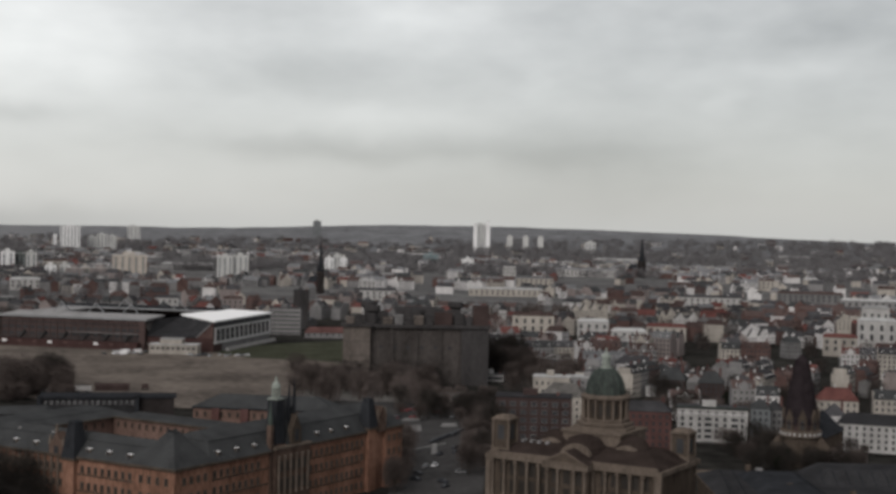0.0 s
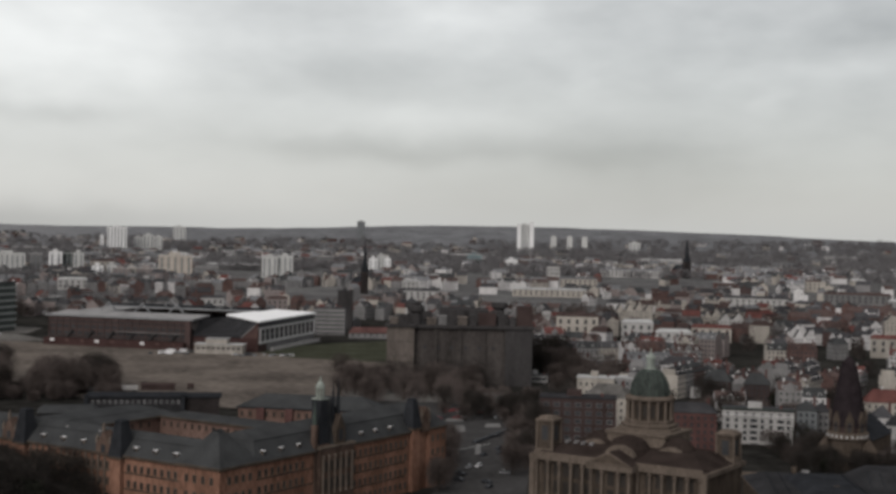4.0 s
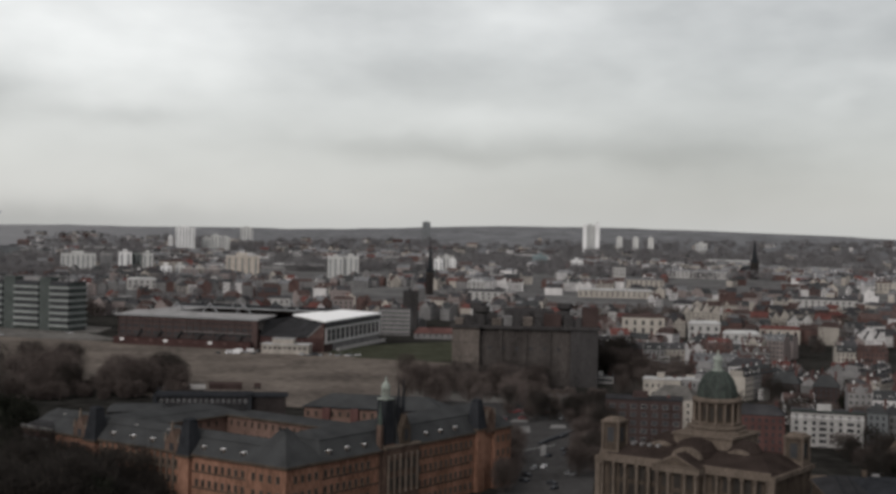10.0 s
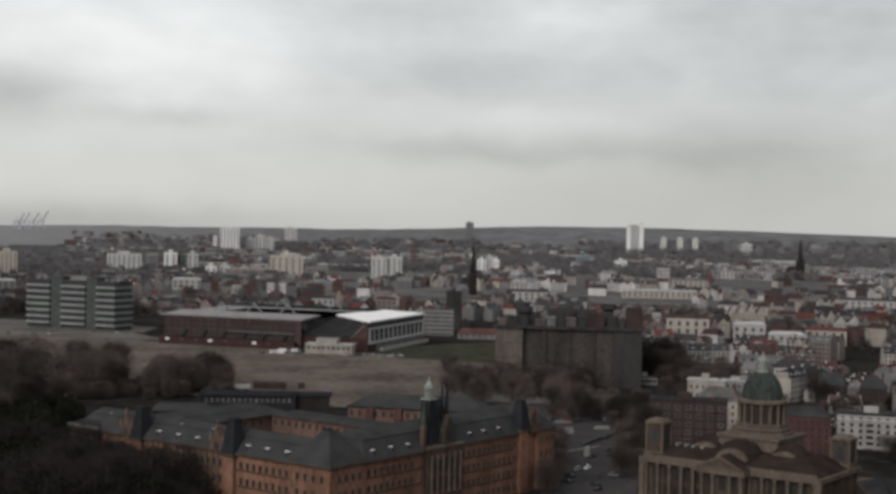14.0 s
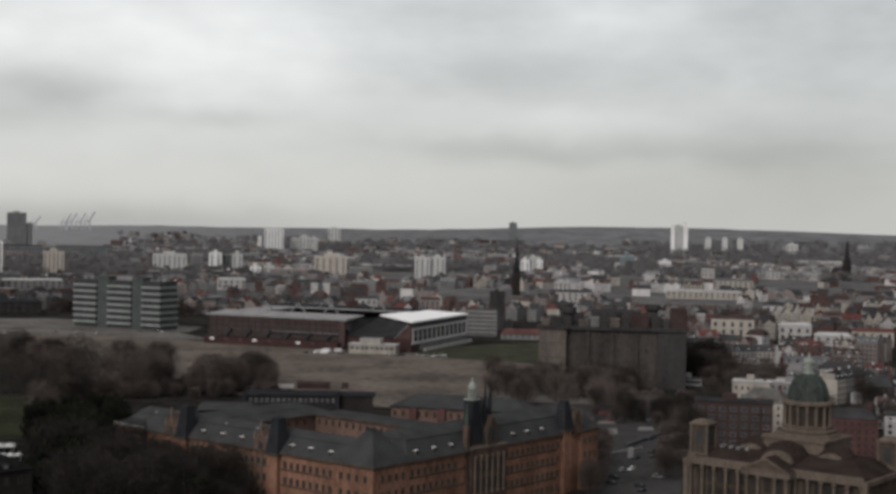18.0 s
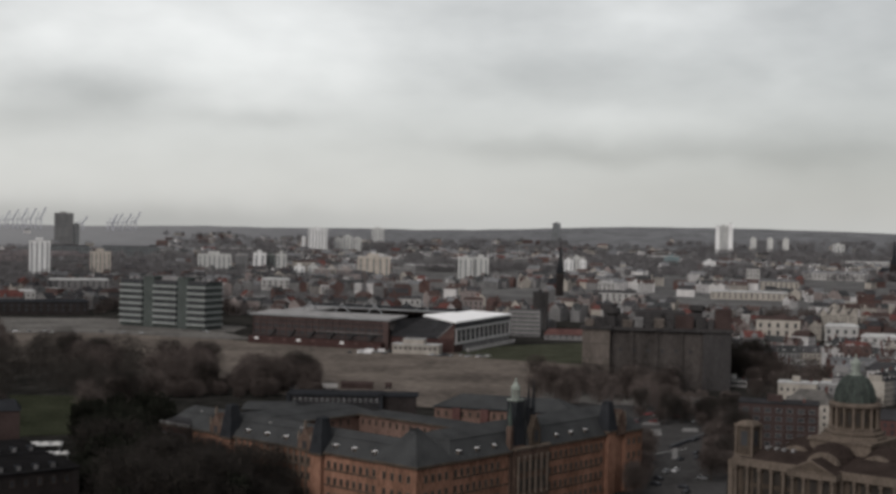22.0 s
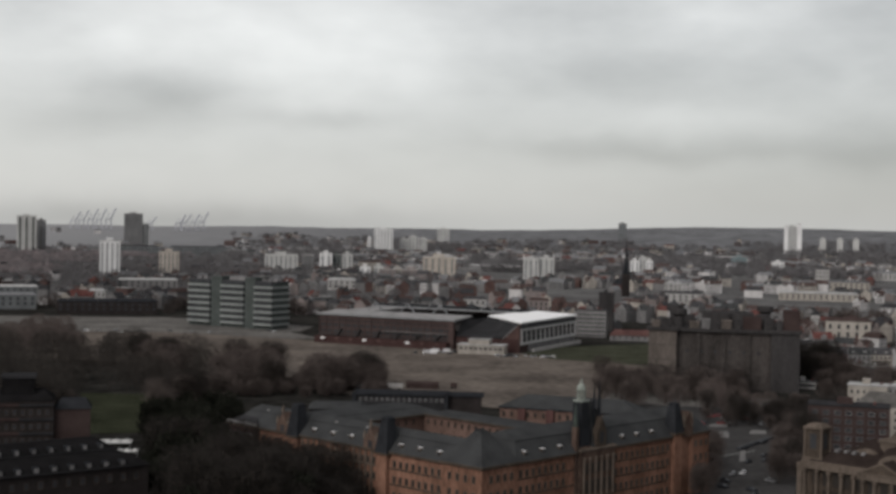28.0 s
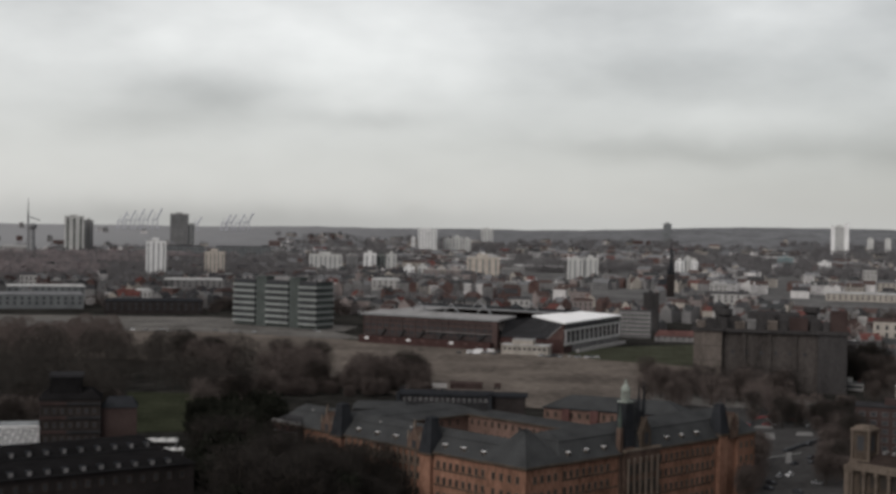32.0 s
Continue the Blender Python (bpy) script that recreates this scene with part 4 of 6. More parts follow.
# corner building under a broad dark sloping roof, with a red wedge beside the glazed front
part("corner_block", Geo().box(123.2, 3.4, 0, SL - 1.3, 24, 10.6), BRICK_DULL, stadium, "dark red corner building")
part("corner_roof", Geo().face([(123.2, 3, 10.8), (163, 3, 10.8), (132, 45.6, 23.6)]).face([(163, 3, 10.8), (SL, 5, 22.8), (132, 45.6, 23.6)]).face([(123.2, 3, 10.8), (132, 45.6, 23.6), (123.2, 17, 22.4)])
     .face([(123.2, 3, 10.5), (132, 45.6, 23.3), (163, 3, 10.5)]), LEAD, stadium, "broad dark sloping roof")
part("corner_pier", Geo().box(118.6, -0.9, 0, 123.1, 2, 22.2), STADIUM_BRICK, stadium, "red brick end pier")
part("wedge_wall", Geo().face([(163, 4.2, 10.6), (SL - 0.1, 4.2, 5), (SL - 0.1, 4.2, 22.5)]).face([(163, 4.2, 10.6), (163, 4.2, 0), (SL - 0.1, 4.2, 0), (SL - 0.1, 4.2, 5)]).face([(SL - 0.1, 4.2, 22.5), (SL - 0.1, 4.8, 22.5), (163, 4.8, 10.6), (163, 4.2, 10.6)]), BRICK_WARM, stadium, "red wedge-shaped end wall")
part("stair_string", Geo().beam((163, 3.8, 10.4), (SL - 2, 3.8, 21), 0.6), GREY_WALL, stadium, "pale sloping stair edge")

# roof masts with their stays
for x, y in ((36, 30), (66, 30), (96, 30), (60, SD - 32), (110, SD - 32)):
    geo = Geo().beam((x - 7, y, 25), (x, y, 33), 0.8).beam((x + 7, y, 25), (x, y, 33), 0.8).beam((x, y, 33), (x, y + 14, 25), 0.5)
    part("roof_mast", geo, STEEL, stadium, "steel A-frame roof mast")

# club house before the stadium
qx, qy = polar(-4.0, 1035)
club = thing("club_house", pose(qx, qy, 0, 0, 0, -8), "low cream flat-roofed club house beside the field", "building")
part("wall", Geo().box(-18, 0, 0, 18, 14, 7), CREAM, club)
part("upper_floor", Geo().box(-10, 2, 7, 6, 13, 11), CREAM, club)
part("roof", Geo().box(-18.6, -0.6, 7, 18.6, 14.6, 7.5), FELT_PALE, club)
windows(club, window_mesh(2.2, 1.8, CREAM), (-17, 0), (17, 0), (3.6,), 9, 0)
part("roof", Geo().box(-10.4, 1.6, 11, 6.4, 13.4, 11.4), FELT_PALE, club)

# ---- office block: three banded bays between grey-green shafts ----
ox, oy = polar(-16.27, 1306)
office = thing("office_block", pose(ox, oy, 0, 0, 0, -26.0), "grey-green office block with white banded storeys", "office block")
OW, OH = 101.0, 43.4
part("core", Geo().box(0, 4, 0, OW, 26, OH - 1), GREEN_GREY, office)
part("roof", Geo().box(-0.5, 3.5, OH - 1, OW + 0.5, 26.5, OH), FELT, office)
shafts = ((28.4, 41.5), (68.6, 81.0))
bays = ((1.4, 28.4), (41.5, 68.6), (81.0, OW))
for x0, x1 in shafts:
    part("stair_shaft", Geo().box(x0, 2.5, 0, x1, 20, OH + 3), GREEN_GREY, office, "windowless grey-green stair shaft")
for x0, x1 in bays:
    for k in range(7):
        z = 3.4 + k * 5.6
        part("parapet_band", Geo().box(x0, 0.4, z, x1 if x1 < OW else x1 + 1.2, 4 if x1 < OW else 26.6, z + 2.1), BAND, office, "pale parapet band")
        part("ribbon_window", Geo().box(x0 + 0.4, 1.6, z + 2.1, x1 - 0.4, 4, z + 5.6), GLASS, office)
part("roof_house", Geo().box(46, 8, OH, 64, 18, OH + 3), GREY_WALL, office)
for x, h in ((6, 1.6), (14, 2.4), (22, 1.5), (84, 2.2), (90, 1.6), (97, 2.0)):
    part("roof_plant", Geo().box(x, 9, OH, x + 4, 14, OH + h), GREY_WALL, office, "grey roof machinery")


# ---- tower blocks ----
def tower_block(az, d, width, z_top, depth=16, wall=PALE_PANEL, turn=None, label="", storeys=None, columns=6, base=None, group="tower blocks", glass=None, strips=True):
    x, y = polar(az, d)
    z0 = land(x, y) - 2 if base is None else base
    t = thing("tower_block", pose(x, y, z0, 0, 0, -az if turn is None else turn), label, "tower block", group)
    h = z_top - z0
    part("wall", Geo().box(-width / 2, 0, 0, width / 2, depth, h), wall, t)
    part("roof", Geo().box(-width / 2 - 0.3, -0.3, h, width / 2 + 0.3, depth + 0.3, h + 0.8), FELT_PALE, t)
    part("lift_house", Geo().box(-width * 0.2, depth * 0.3, h + 0.8, width * 0.15, depth * 0.7, h + 4), wall, t)
    if strips:
        n, w = columns, width / columns
        for i in range(n):
            x0 = -width / 2 + i * w
            part("balcony_column", Geo().box(x0 + w * 0.3, -0.25, 3, x0 + w * 0.68, -0.05, h - 2.5), glass or GLASS_PALE, t, "dark glazed balcony column")
    floors = storeys or max(4, int(h / 3))
    for k in range(1, floors):
        part("floor_band", Geo().box(-width / 2, -0.5, k * h / floors - 0.35, width / 2, -0.02, k * h / floors + 0.35), wall, t)
    return t


tower_block(-8.16, 3400, 47, 84, 24, WHITE_PANEL, label="tall white slab tower block", columns=6, storeys=12)
tower_block(-8.75, 3395, 10, 62, 24, WHITE_PANEL, label="lower white wing of a slab tower", columns=2, storeys=8)
tower_block(-5.66, 4200, 38, 85, 26, PALE_PANEL, label="far pale grey slab tower block", columns=4, storeys=10)
for az, w, z in ((-7.3, 22, 60), (-6.9, 26, 66), (-6.5, 20, 62)):
    tower_block(az, 3450, w, z, 20, PALE_PANEL, label="cluster of pale stepped tower blocks", columns=3, storeys=8)
tower_block(-5.8, 2190, 52, 46, 22, OCHRE_PANEL, label="broad ochre apartment tower", columns=5, storeys=10)
tower_block(-1.95, 2180, 24.5, 47, 22, PALE_PANEL, label="pale twin apartment tower", columns=3, storeys=11)
tower_block(-1.31, 2185, 24.5, 48, 22, PALE_PANEL, label="pale twin apartment tower", columns=3, storeys=11)
tower_block(2.36, 2390, 16, 42, 18, WHITE_PANEL, label="white apartment tower with a grey core", columns=2, storeys=10)
tower_block(2.68, 2395, 14, 47, 18, PALE_PANEL, label="grey core of a white apartment tower", columns=2, storeys=10)
tower_block(2.95, 2390, 12, 42, 18, WHITE_PANEL, label="white apartment tower with a grey core", columns=2, storeys=10)
# grey cladding here carries the haze in its colour
tower_block(1.82, 4300, 25, 112, 25, TOWER_GREY, label="slim dark office tower above the roofs", columns=3, storeys=14)
tower_block(8.45, 4000, 12, 112, 20, WHITE_PANEL, label="bright white slab of a high tower", columns=1, storeys=12, strips=False)
tower_block(8.68, 4005, 26, 112, 20, PALE_PANEL, label="pale middle of a high tower", columns=4, storeys=12)
tower_block(8.97, 4000, 13, 118, 20, WHITE_PANEL, label="bright white slab of a high tower", columns=1, storeys=12, strips=False)
for az in (9.89, 10.56, 11.18):
    tower_block(az, 4100, 17, 78, 20, PALE_PANEL, label="far white cube-shaped apartment tower", columns=3, storeys=7, strips=False)
tower_block(13.25, 4000, 32, 65, 22, PALE_PANEL, label="far pale apartment tower", columns=3, storeys=7)
tower_block(6.6, 2900, 32, 42, 18, TEAL, label="teal glass office tower above the roofs", columns=4, storeys=9, glass=GLASS_PALE)
tower_block(8.15, 2600, 22, 40, 18, WHITE_PANEL, label="small white apartment block among roofs", columns=3, storeys=7)
# cladding and glass lightened to stand for haze
tower_block(-18.43, 3700, 48, 112, 30, GREY_WALL, label="grey office tower above the roofs", columns=6, storeys=15, glass=TOWER_GREY)
tower_block(-17.95, 3720, 20, 84, 20, PALE_PANEL, label="pale wing beside a dark tower", columns=2, storeys=9)
tower_block(-19.35, 1990, 28, 66.5, 18, WHITE_PANEL, label="white slab tower with dark window stripes", columns=4, storeys=14)
tower_block(-16.98, 2040, 29, 51, 20, OCHRE_PANEL, label="beige apartment block above the roofs", columns=5, storeys=8)
tower_block(-22.6, 3000, 40, 100, 24, PALE_PANEL, label="tall pale tower with dark stripes", columns=3, storeys=18, glass=GREEN_GREY)
tower_block(-22.05, 3050, 20, 92, 20, GREY_WALL, label="grey side wing of a tall tower", columns=2, storeys=16)
tower_block(-12.4, 2190, 52, 46, 20, PALE_PANEL, label="pale apartment slab with window stripes", columns=7, storeys=10)
tower_block(-11.3, 2250, 20, 44, 18, GREY_WALL, label="grey apartment block above the roofs", columns=3, storeys=10)
tower_block(-10.55, 2190, 20, 49, 18, WHITE_PANEL, label="white end of an apartment slab above roofs", columns=2, storeys=10)
tower_block(-10.1, 2200, 20, 46, 18, GREEN_GREY, label="grey-green apartment block above the roofs", columns=3, storeys=10)
tower_block(-9.65, 2190, 16, 48, 18, PALE_PANEL, label="pale end of an apartment slab", columns=2, storeys=10)
for az, w, d, z, wall in ((-8.9, 16, 2050, 33, WHITE_PANEL), (-8.35, 14, 2060, 34, PALE_PANEL), (-7.95, 26, 2000, 31, PINK_WALL), (-7.55, 12, 2010, 33, CREAM), (-6.95, 36, 2040, 30, PINK_WALL), (-4.55, 34, 2080, 32, GREY_WALL)):
    tower_block(az, d, w, z, 14, wall, label="plain mid-rise apartment block of the town", columns=max(2, w // 6), storeys=6)


TOWER_DARK = mat("near_black_brick", (0.03, 0.025, 0.024), vary=0.3, size=6)


def spire(az, d, top, width, roof, label):
    x, y = polar(az, d)
    z0 = land(x, y) - 1
    t = thing("church_spire", pose(x, y, z0, 0, 0, 20), label, "church tower")
    h = top - z0
    w = width / 2
    part("tower", Geo().box(-w, -w, 0, w, w, h * 0.4), TOWER_DARK, t)
    part("cornice", Geo().box(-w - 0.4, -w - 0.4, h * 0.4, w + 0.4, w + 0.4, h * 0.4 + 1), STONE, t)
    part("spire", Geo().lathe(0, 0, [(w * 1.1, h * 0.4 + 1), (w * 0.62, h * 0.66), (w * 0.36, h * 0.86), (w * 0.1, h)], 8), roof, t)
    for sx in (-1, 1):
        for sy in (-1, 1):
            part("corner_pinnacle", Geo().lathe(sx * w * 0.85, sy * w * 0.85, [(w * 0.18, h * 0.4 + 1), (w * 0.18, h * 0.49), (0.05, h * 0.58)], 6), roof, t)
    part("nave", Geo().box(-w * 1.4, w, 0, w * 1.4, w + 30, h * 0.22).gable(-w * 1.4, w, w * 1.4, w + 30, h * 0.22, 8, 1, 0, 0.5, "y"), [BRICK_RED, SLATE_DARK], t)


spire(2.0, 1830, 79, 8.0, SLATE_DARK, "slender dark church spire of brick and slate")
spire(15.4, 2500, 86, 11, SLATE_DARK, "dark pointed church spire")


CLEAR = []


def long_hall(az, d, w, top, wall, roof, label, deep=18, turn=0.0, base=None):
    half = math.degrees((w / 2 + 4) / d)
    CLEAR.append((az - half, az + half, d - min(150, d * 0.07), d + deep + 10))
    x, y = polar(az, d)
    z0 = (land(x, y) if base is None else base) - 1
    t = thing("long_hall", pose(x, y, z0, 0, 0, -az + turn), label, "hall", "long halls")
    h = top - z0
    part("wall", Geo().box(-w / 2, 0, 0, w / 2, deep, h - 2.5), wall, t)
    part("roof", Geo().frustum((-w / 2 - 0.6, -0.6, w / 2 + 0.6, deep + 0.6, h - 2.5), (-w / 2 + 3, deep * 0.4, w / 2 - 3, deep * 0.6, h)), roof, t)
    n = max(4, int(w / 7))
    for i in range(n):
        x0 = -w / 2 + w * (i + 0.25) / n
        for lo, hi in ((0.34, 0.54), (0.66, 0.86)):
            part("window_bay", Geo().box(x0 + w / n * 0.08, -0.15, (h - 2.5) * lo, x0 + w / n * 0.4, 0, (h - 2.5) * hi), GLASS, t)


for row in ((3.95, 1905, 24, 25, DULL_WHITE, FELT_PALE, "pale flat-roofed school among trees"), (4.25, 1710, 53, 21, DULL_WHITE, FELT, "long pale hall with a row of openings"), (9.77, 1845, 100, 19.6, CREAM, FELT_PALE, "long low cream hall among the trees"),
            (14.26, 3170, 105, 36, DULL_WHITE, FELT_PALE, "long pale hall far off"), (13.09, 2455, 112, 31, DULL_WHITE, ZINC, "long pale apartment row above the woods"), (17.78, 2905, 153, 30, CREAM, FELT_PALE, "long pale hall far off"),
            (21.48, 3805, 87, 42, DULL_WHITE, FELT_PALE, "long pale hall far off"), (22.2, 2385, 25, 26, CREAM, FELT_PALE, "low cream hall among trees"), (6.4, 3500, 130, 32, GREY_WALL, FELT_PALE, "long grey hall far off"),
            (9.9, 2350, 22, 38, DULL_WHITE, FELT, "tall white house above the woods"), (10.93, 2075, 59, 27, CREAM, ZINC, "cream block with bright end walls"), (20.45, 2115, 26, 31, CREAM, TILE_BROWN, "cream hall with a broad gable"),
            (16.45, 1245, 36, 15.7, CREAM, TILE_RED, "cream school under a long red roof"), (23.41, 1155, 27, 18.2, CREAM, TILE_RED, "pink house under a broad red roof"),
            (18.22, 1715, 80, 21.6, DULL_WHITE, FELT, "long white facade with a dark roof"), (22.2, 1850, 85, 24, GREY_WALL, TILE_BROWN, "long grey block with a brown roof"), (24.9, 1700, 90, 24, GREY_WALL, FELT_PALE, "long grey block with a pale roof"),
            (13.44, 1230, 28, 19.4, DULL_WHITE, FELT_PALE, "white flat-roofed block among the houses"), (14.92, 1205, 30, 13.4, DULL_WHITE, FELT_PALE, "low white block with a pale flat roof"),
            (10.95, 1250, 38, 22.2, CREAM, TILE_BROWN, "broad cream palace above the street trees"), (9.66, 1315, 8, 23, DULL_WHITE, FELT, "narrow white house above the street trees"), (24.82, 1250, 33, 27, DULL_WHITE, FELT_PALE, "white banded block of flats"), (24.75, 1290, 24, 36, DULL_WHITE, FELT_PALE, "white upper block of flats"),
            (0.95, 2650, 89, 28.3, GREY_WALL, FELT_PALE, "long low hall among the woods"), (-3.49, 2430, 91, 28.5, GREY_WALL, FELT_PALE, "long low hall among the woods"), (-4.29, 1500, 25, 19.6, DULL_WHITE, FELT, "white house with dark openings"),
            (-6.45, 1800, 9, 23, WHITE, FELT, "bright narrow white house"), (-1.6, 1505, 22, 19.3, PINK_WALL, TILE_BROWN, "dusky pink house with a tiled roof"), (-8.71, 2365, 40, 33, CREAM, TILE_BROWN, "cream block with a brown roof"),
            (-11.53, 3355, 81, 36, DULL_WHITE, FELT_PALE, "pale hall with arched bays"), (-9.87, 1840, 38, 24, DULL_WHITE, FELT_PALE, "pale flat-roofed block of the town"), (-17.83, 1805, 76, 22, GREY_WALL, FELT_PALE, "long grey block with a pale roof"),
            (-24.34, 1800, 21, 27, DULL_WHITE, FELT, "white house beside the park"), (-23.79, 1665, 96, 19, TOWER_GREY, FELT_PALE, "long grey shed with a pale roof edge"), (-19.85, 1560, 19, 19.8, DULL_WHITE, FELT_PALE, "white house beside dark halls"), (-24.9, 3000, 57, 38, DULL_WHITE, FELT_PALE, "pale harbour shed by the river"),
            (-24.3, 1500, 110, 18.5, TOWER_GREY, ZINC, "grey hall with a sheet roof by the park"), (-19.4, 1440, 100, 15.5, TOWER_DARK, SLATE_DARK, "long dark hall beside the office block"),
            (-18.6, 2900, 120, 44, TOWER_GREY, FELT, "grey harbour shed by the river"), (-15.8, 3000, 120, 42, TOWER_GREY, FELT, "grey harbour shed by the river")):
    long_hall(*row)
# rows of pointed white gables
for az, d, n, w, top, wall in ((13.3, 1410, 4, 9.5, 24.5, CREAM), (17.3, 1390, 2, 13, 19.5, DULL_WHITE), (16.3, 1425, 3, 8, 19.5, CREAM), (23.56, 1370, 1, 13, 25.5, CREAM), (19.98, 1215, 3, 9, 16.5, WHITE)):
    x, y = polar(az, d)
    t = thing("gabled_row", pose(x, y, land(x, y) - 0.5, 0, 0, -az + 6), "row of pale houses with pointed gables", "houses", "gabled rows")
    CLEAR.append((az - math.degrees(n * w / 2 / d), az + math.degrees(n * w / 2 / d), d - 90, d + 25))
    for k in range(n):
        x0 = (k - n / 2) * w
        h = top - land(x, y) - 7 + (k * 37 % 3 - 1) * 0.9
        part("wall", Geo().box(x0, 0, 0, x0 + w - 0.3, 14, h), wall, t)
        part("gable", Geo().gable(x0 + 0.6, -0.2, x0 + w - 0.9, 13.8, h, 7, 1, 0, 0.05, "y"), [wall, FELT], t, "pointed gable")
        windows(t, window_mesh(1.1, 1.7, wall), (x0 + 0.6, 0), (x0 + w - 0.9, 0), [h - 2.6 - 3.2 * q for q in range(3)], 3, 0)
# turreted brick building on the slope
x, y = polar(11.2, 2900)
gabled = thing("gabled_hall", pose(x, y, land(x, y) - 1, 0, 0, -11), "dull red gabled hall far off", "hall")
part("wall", Geo().box(-34, 0, 0, 34, 20, 10), BRICK_WARM, gabled)
for k in range(5):
    part("gable", Geo().box(-30 + 13 * k, -0.5, 10, -22 + 13 * k, 12, 13).gable(-30 + 13 * k, -0.5, -22 + 13 * k, 12, 13, 6, 0, 0, 0.2, "y"), [CREAM, BRICK_WARM][k % 2], gabled)

# ---- harbour cranes on the horizon ----
def crane(az, d, h):
    x, y = polar(az, d)
    z0 = land(x, y) - 3
    t = thing("harbour_crane", pose(x, y, z0, 0, 0, 35), "far blue-grey gantry crane with raised jib", "crane", "harbour cranes")
    for a in (-9, 9):
        for b in (-8, 8):
            part("leg", Geo().beam((a, b, 0), (a * 0.8, b, h * 0.55), 2.0), CRANE_BLUE, t)
    part("bridge", Geo().beam((-9, 0, h * 0.5), (11, 0, h * 0.5), 3.0), CRANE_BLUE, t)
    part("jib", Geo().beam((6, 0, h * 0.5), (24, 0, h), 4.6), CRANE_BLUE, t)
    part("mast", Geo().beam((-4, 0, h * 0.55), (2, 0, h * 0.8), 2.0), CRANE_BLUE, t)


for az, top in ((-20.8, 119), (-20.48, 124), (-20.13, 128), (-19.8, 129), (-19.42, 133), (-16.62, 115), (-16.4, 117), (-16.05, 118), (-15.7, 124), (-17.8, 106)):
    x, y = polar(az, 4600)
    crane(az, 4600, top - land(x, y) + 3)
# signal tower on the bank
x, y = polar(-24.3, 2800)
signal = thing("radar_tower", pose(x, y, land(x, y) - 1, 0, 0, 0), "grey concrete tower with a tall mast and platform", "tower")
part("shaft", Geo().lathe(4, 0, [(6, 0), (5, 55), (9, 62), (9, 66), (3, 68)], 12), STEEL, signal)
part("mast", Geo().lathe(-5, 0, [(2.6, 0), (2.0, 80), (1.0, 98), (0.5, 118)], 8), STEEL, signal)
part("arm", Geo().beam((-6, 0, 82), (20, 0, 74), 2.0), STEEL, signal)

# ---- houses of the town ----
WALLS = {"white": WHITE, "cream": CREAM, "grey": GREY_WALL, "pink": PINK_WALL, "brick": BRICK_WARM}
ROOFS = {"red tile": TILE_RED, "brown tile": TILE_BROWN, "dark felt": FELT, "slate": SLATE, "pale flat": FELT_PALE, "grey sheet": ZINC}
HOUSES = {}


def house_parts(w, d, floors, wall, roof):
    """Wall, roof, glazing and chimney meshes of a town house that faces -y, shared by all of its kind."""
    key = (w, d, floors, wall, roof)
    if key not in HOUSES:
        h = floors * 3.3 + 1
        wm, rm = WALLS[wall], ROOFS[roof]
        body = Geo().box(-w / 2, 0, -2, w / 2, d, h)
        body.box(-w / 2, -0.25, h - 0.5, w / 2, 0, h)
        top = Geo()
        if roof == "pale flat":
            top.box(-w / 2 - 0.2, -0.2, h, w / 2 + 0.2, d + 0.2, h + 0.5).box(-w / 4, d * 0.35, h + 0.5, w / 6, d * 0.7, h + 2.6)
        elif roof in ("slate", "dark felt", "grey sheet"):
            top.frustum((-w / 2, -0.4, w / 2, d + 0.4, h), (-w / 2, 2.0, w / 2, d - 2.0, h + 3.0)).frustum((-w / 2, 1.9, w / 2, d - 1.9, h + 3.05), (-w / 2, d / 2 - 0.2, w / 2, d / 2 + 0.2, h + 4.6))
        else:
            top.gable(-w / 2, 0, w / 2, d, h, d * 0.36, 0, 1, 0.3, "x")
        if roof.endswith("tile"):
            # a gabled bay breaks the eaves
            for y0, y1 in ((-0.3, d * 0.5), (d * 0.5, d + 0.3)):
                top.box(-2.2, y0, h, 2.2, y1, h + 2.0, 1).gable(-2.2, y0, 2.2, y1, h + 2.0, 2.2, 0, 1, 0.2, "y")
        # party walls and pale roof vents
        if roof in ("slate", "dark felt", "grey sheet"):
            top.box(-w / 2 - 0.12, 1.4, h, -w / 2 + 0.25, d - 1.4, h + 3.5, 1).box(w / 2 - 0.25, 1.4, h, w / 2 + 0.12, d - 1.4, h + 3.5, 1)
        elif roof != "pale flat":
            top.gable(-w / 2 - 0.45, -0.3, -w / 2 - 0.31, d + 0.3, h, d * 0.36 + 0.5, 1, 1, 0.02, "x")
        pitch = 2.0 if roof == "pale flat" else 4.5
        n = max(2, int(w / 2.9))
        glaz = Geo()
        for k in range(floors):
            for i in range(n):
                x = -w / 2 + (i + 0.5) * w / n
                for y0, y1 in ((-0.1, 0.0), (d, d + 0.1)):
                    glaz.box(x - 0.6, y0, k * 3.3 + 1.4, x + 0.6, y1, k * 3.3 + 3.2, bottom=False)
        stack = Geo().box(-w / 2 + 0.3, d * 0.4, h, -w / 2 + 1.5, d * 0.4 + 0.7, h + pitch + 2.2)
        HOUSES[key] = (body.mesh("wall", wm), top.mesh("roof", [rm, wm, PALE_PANEL]), glaz.mesh("glazing", GLASS), stack.mesh("chimney", BRICK_RED))
    return HOUSES[key]


NUMBER = {2: "two", 3: "three", 4: "four", 5: "five", 6: "six"}


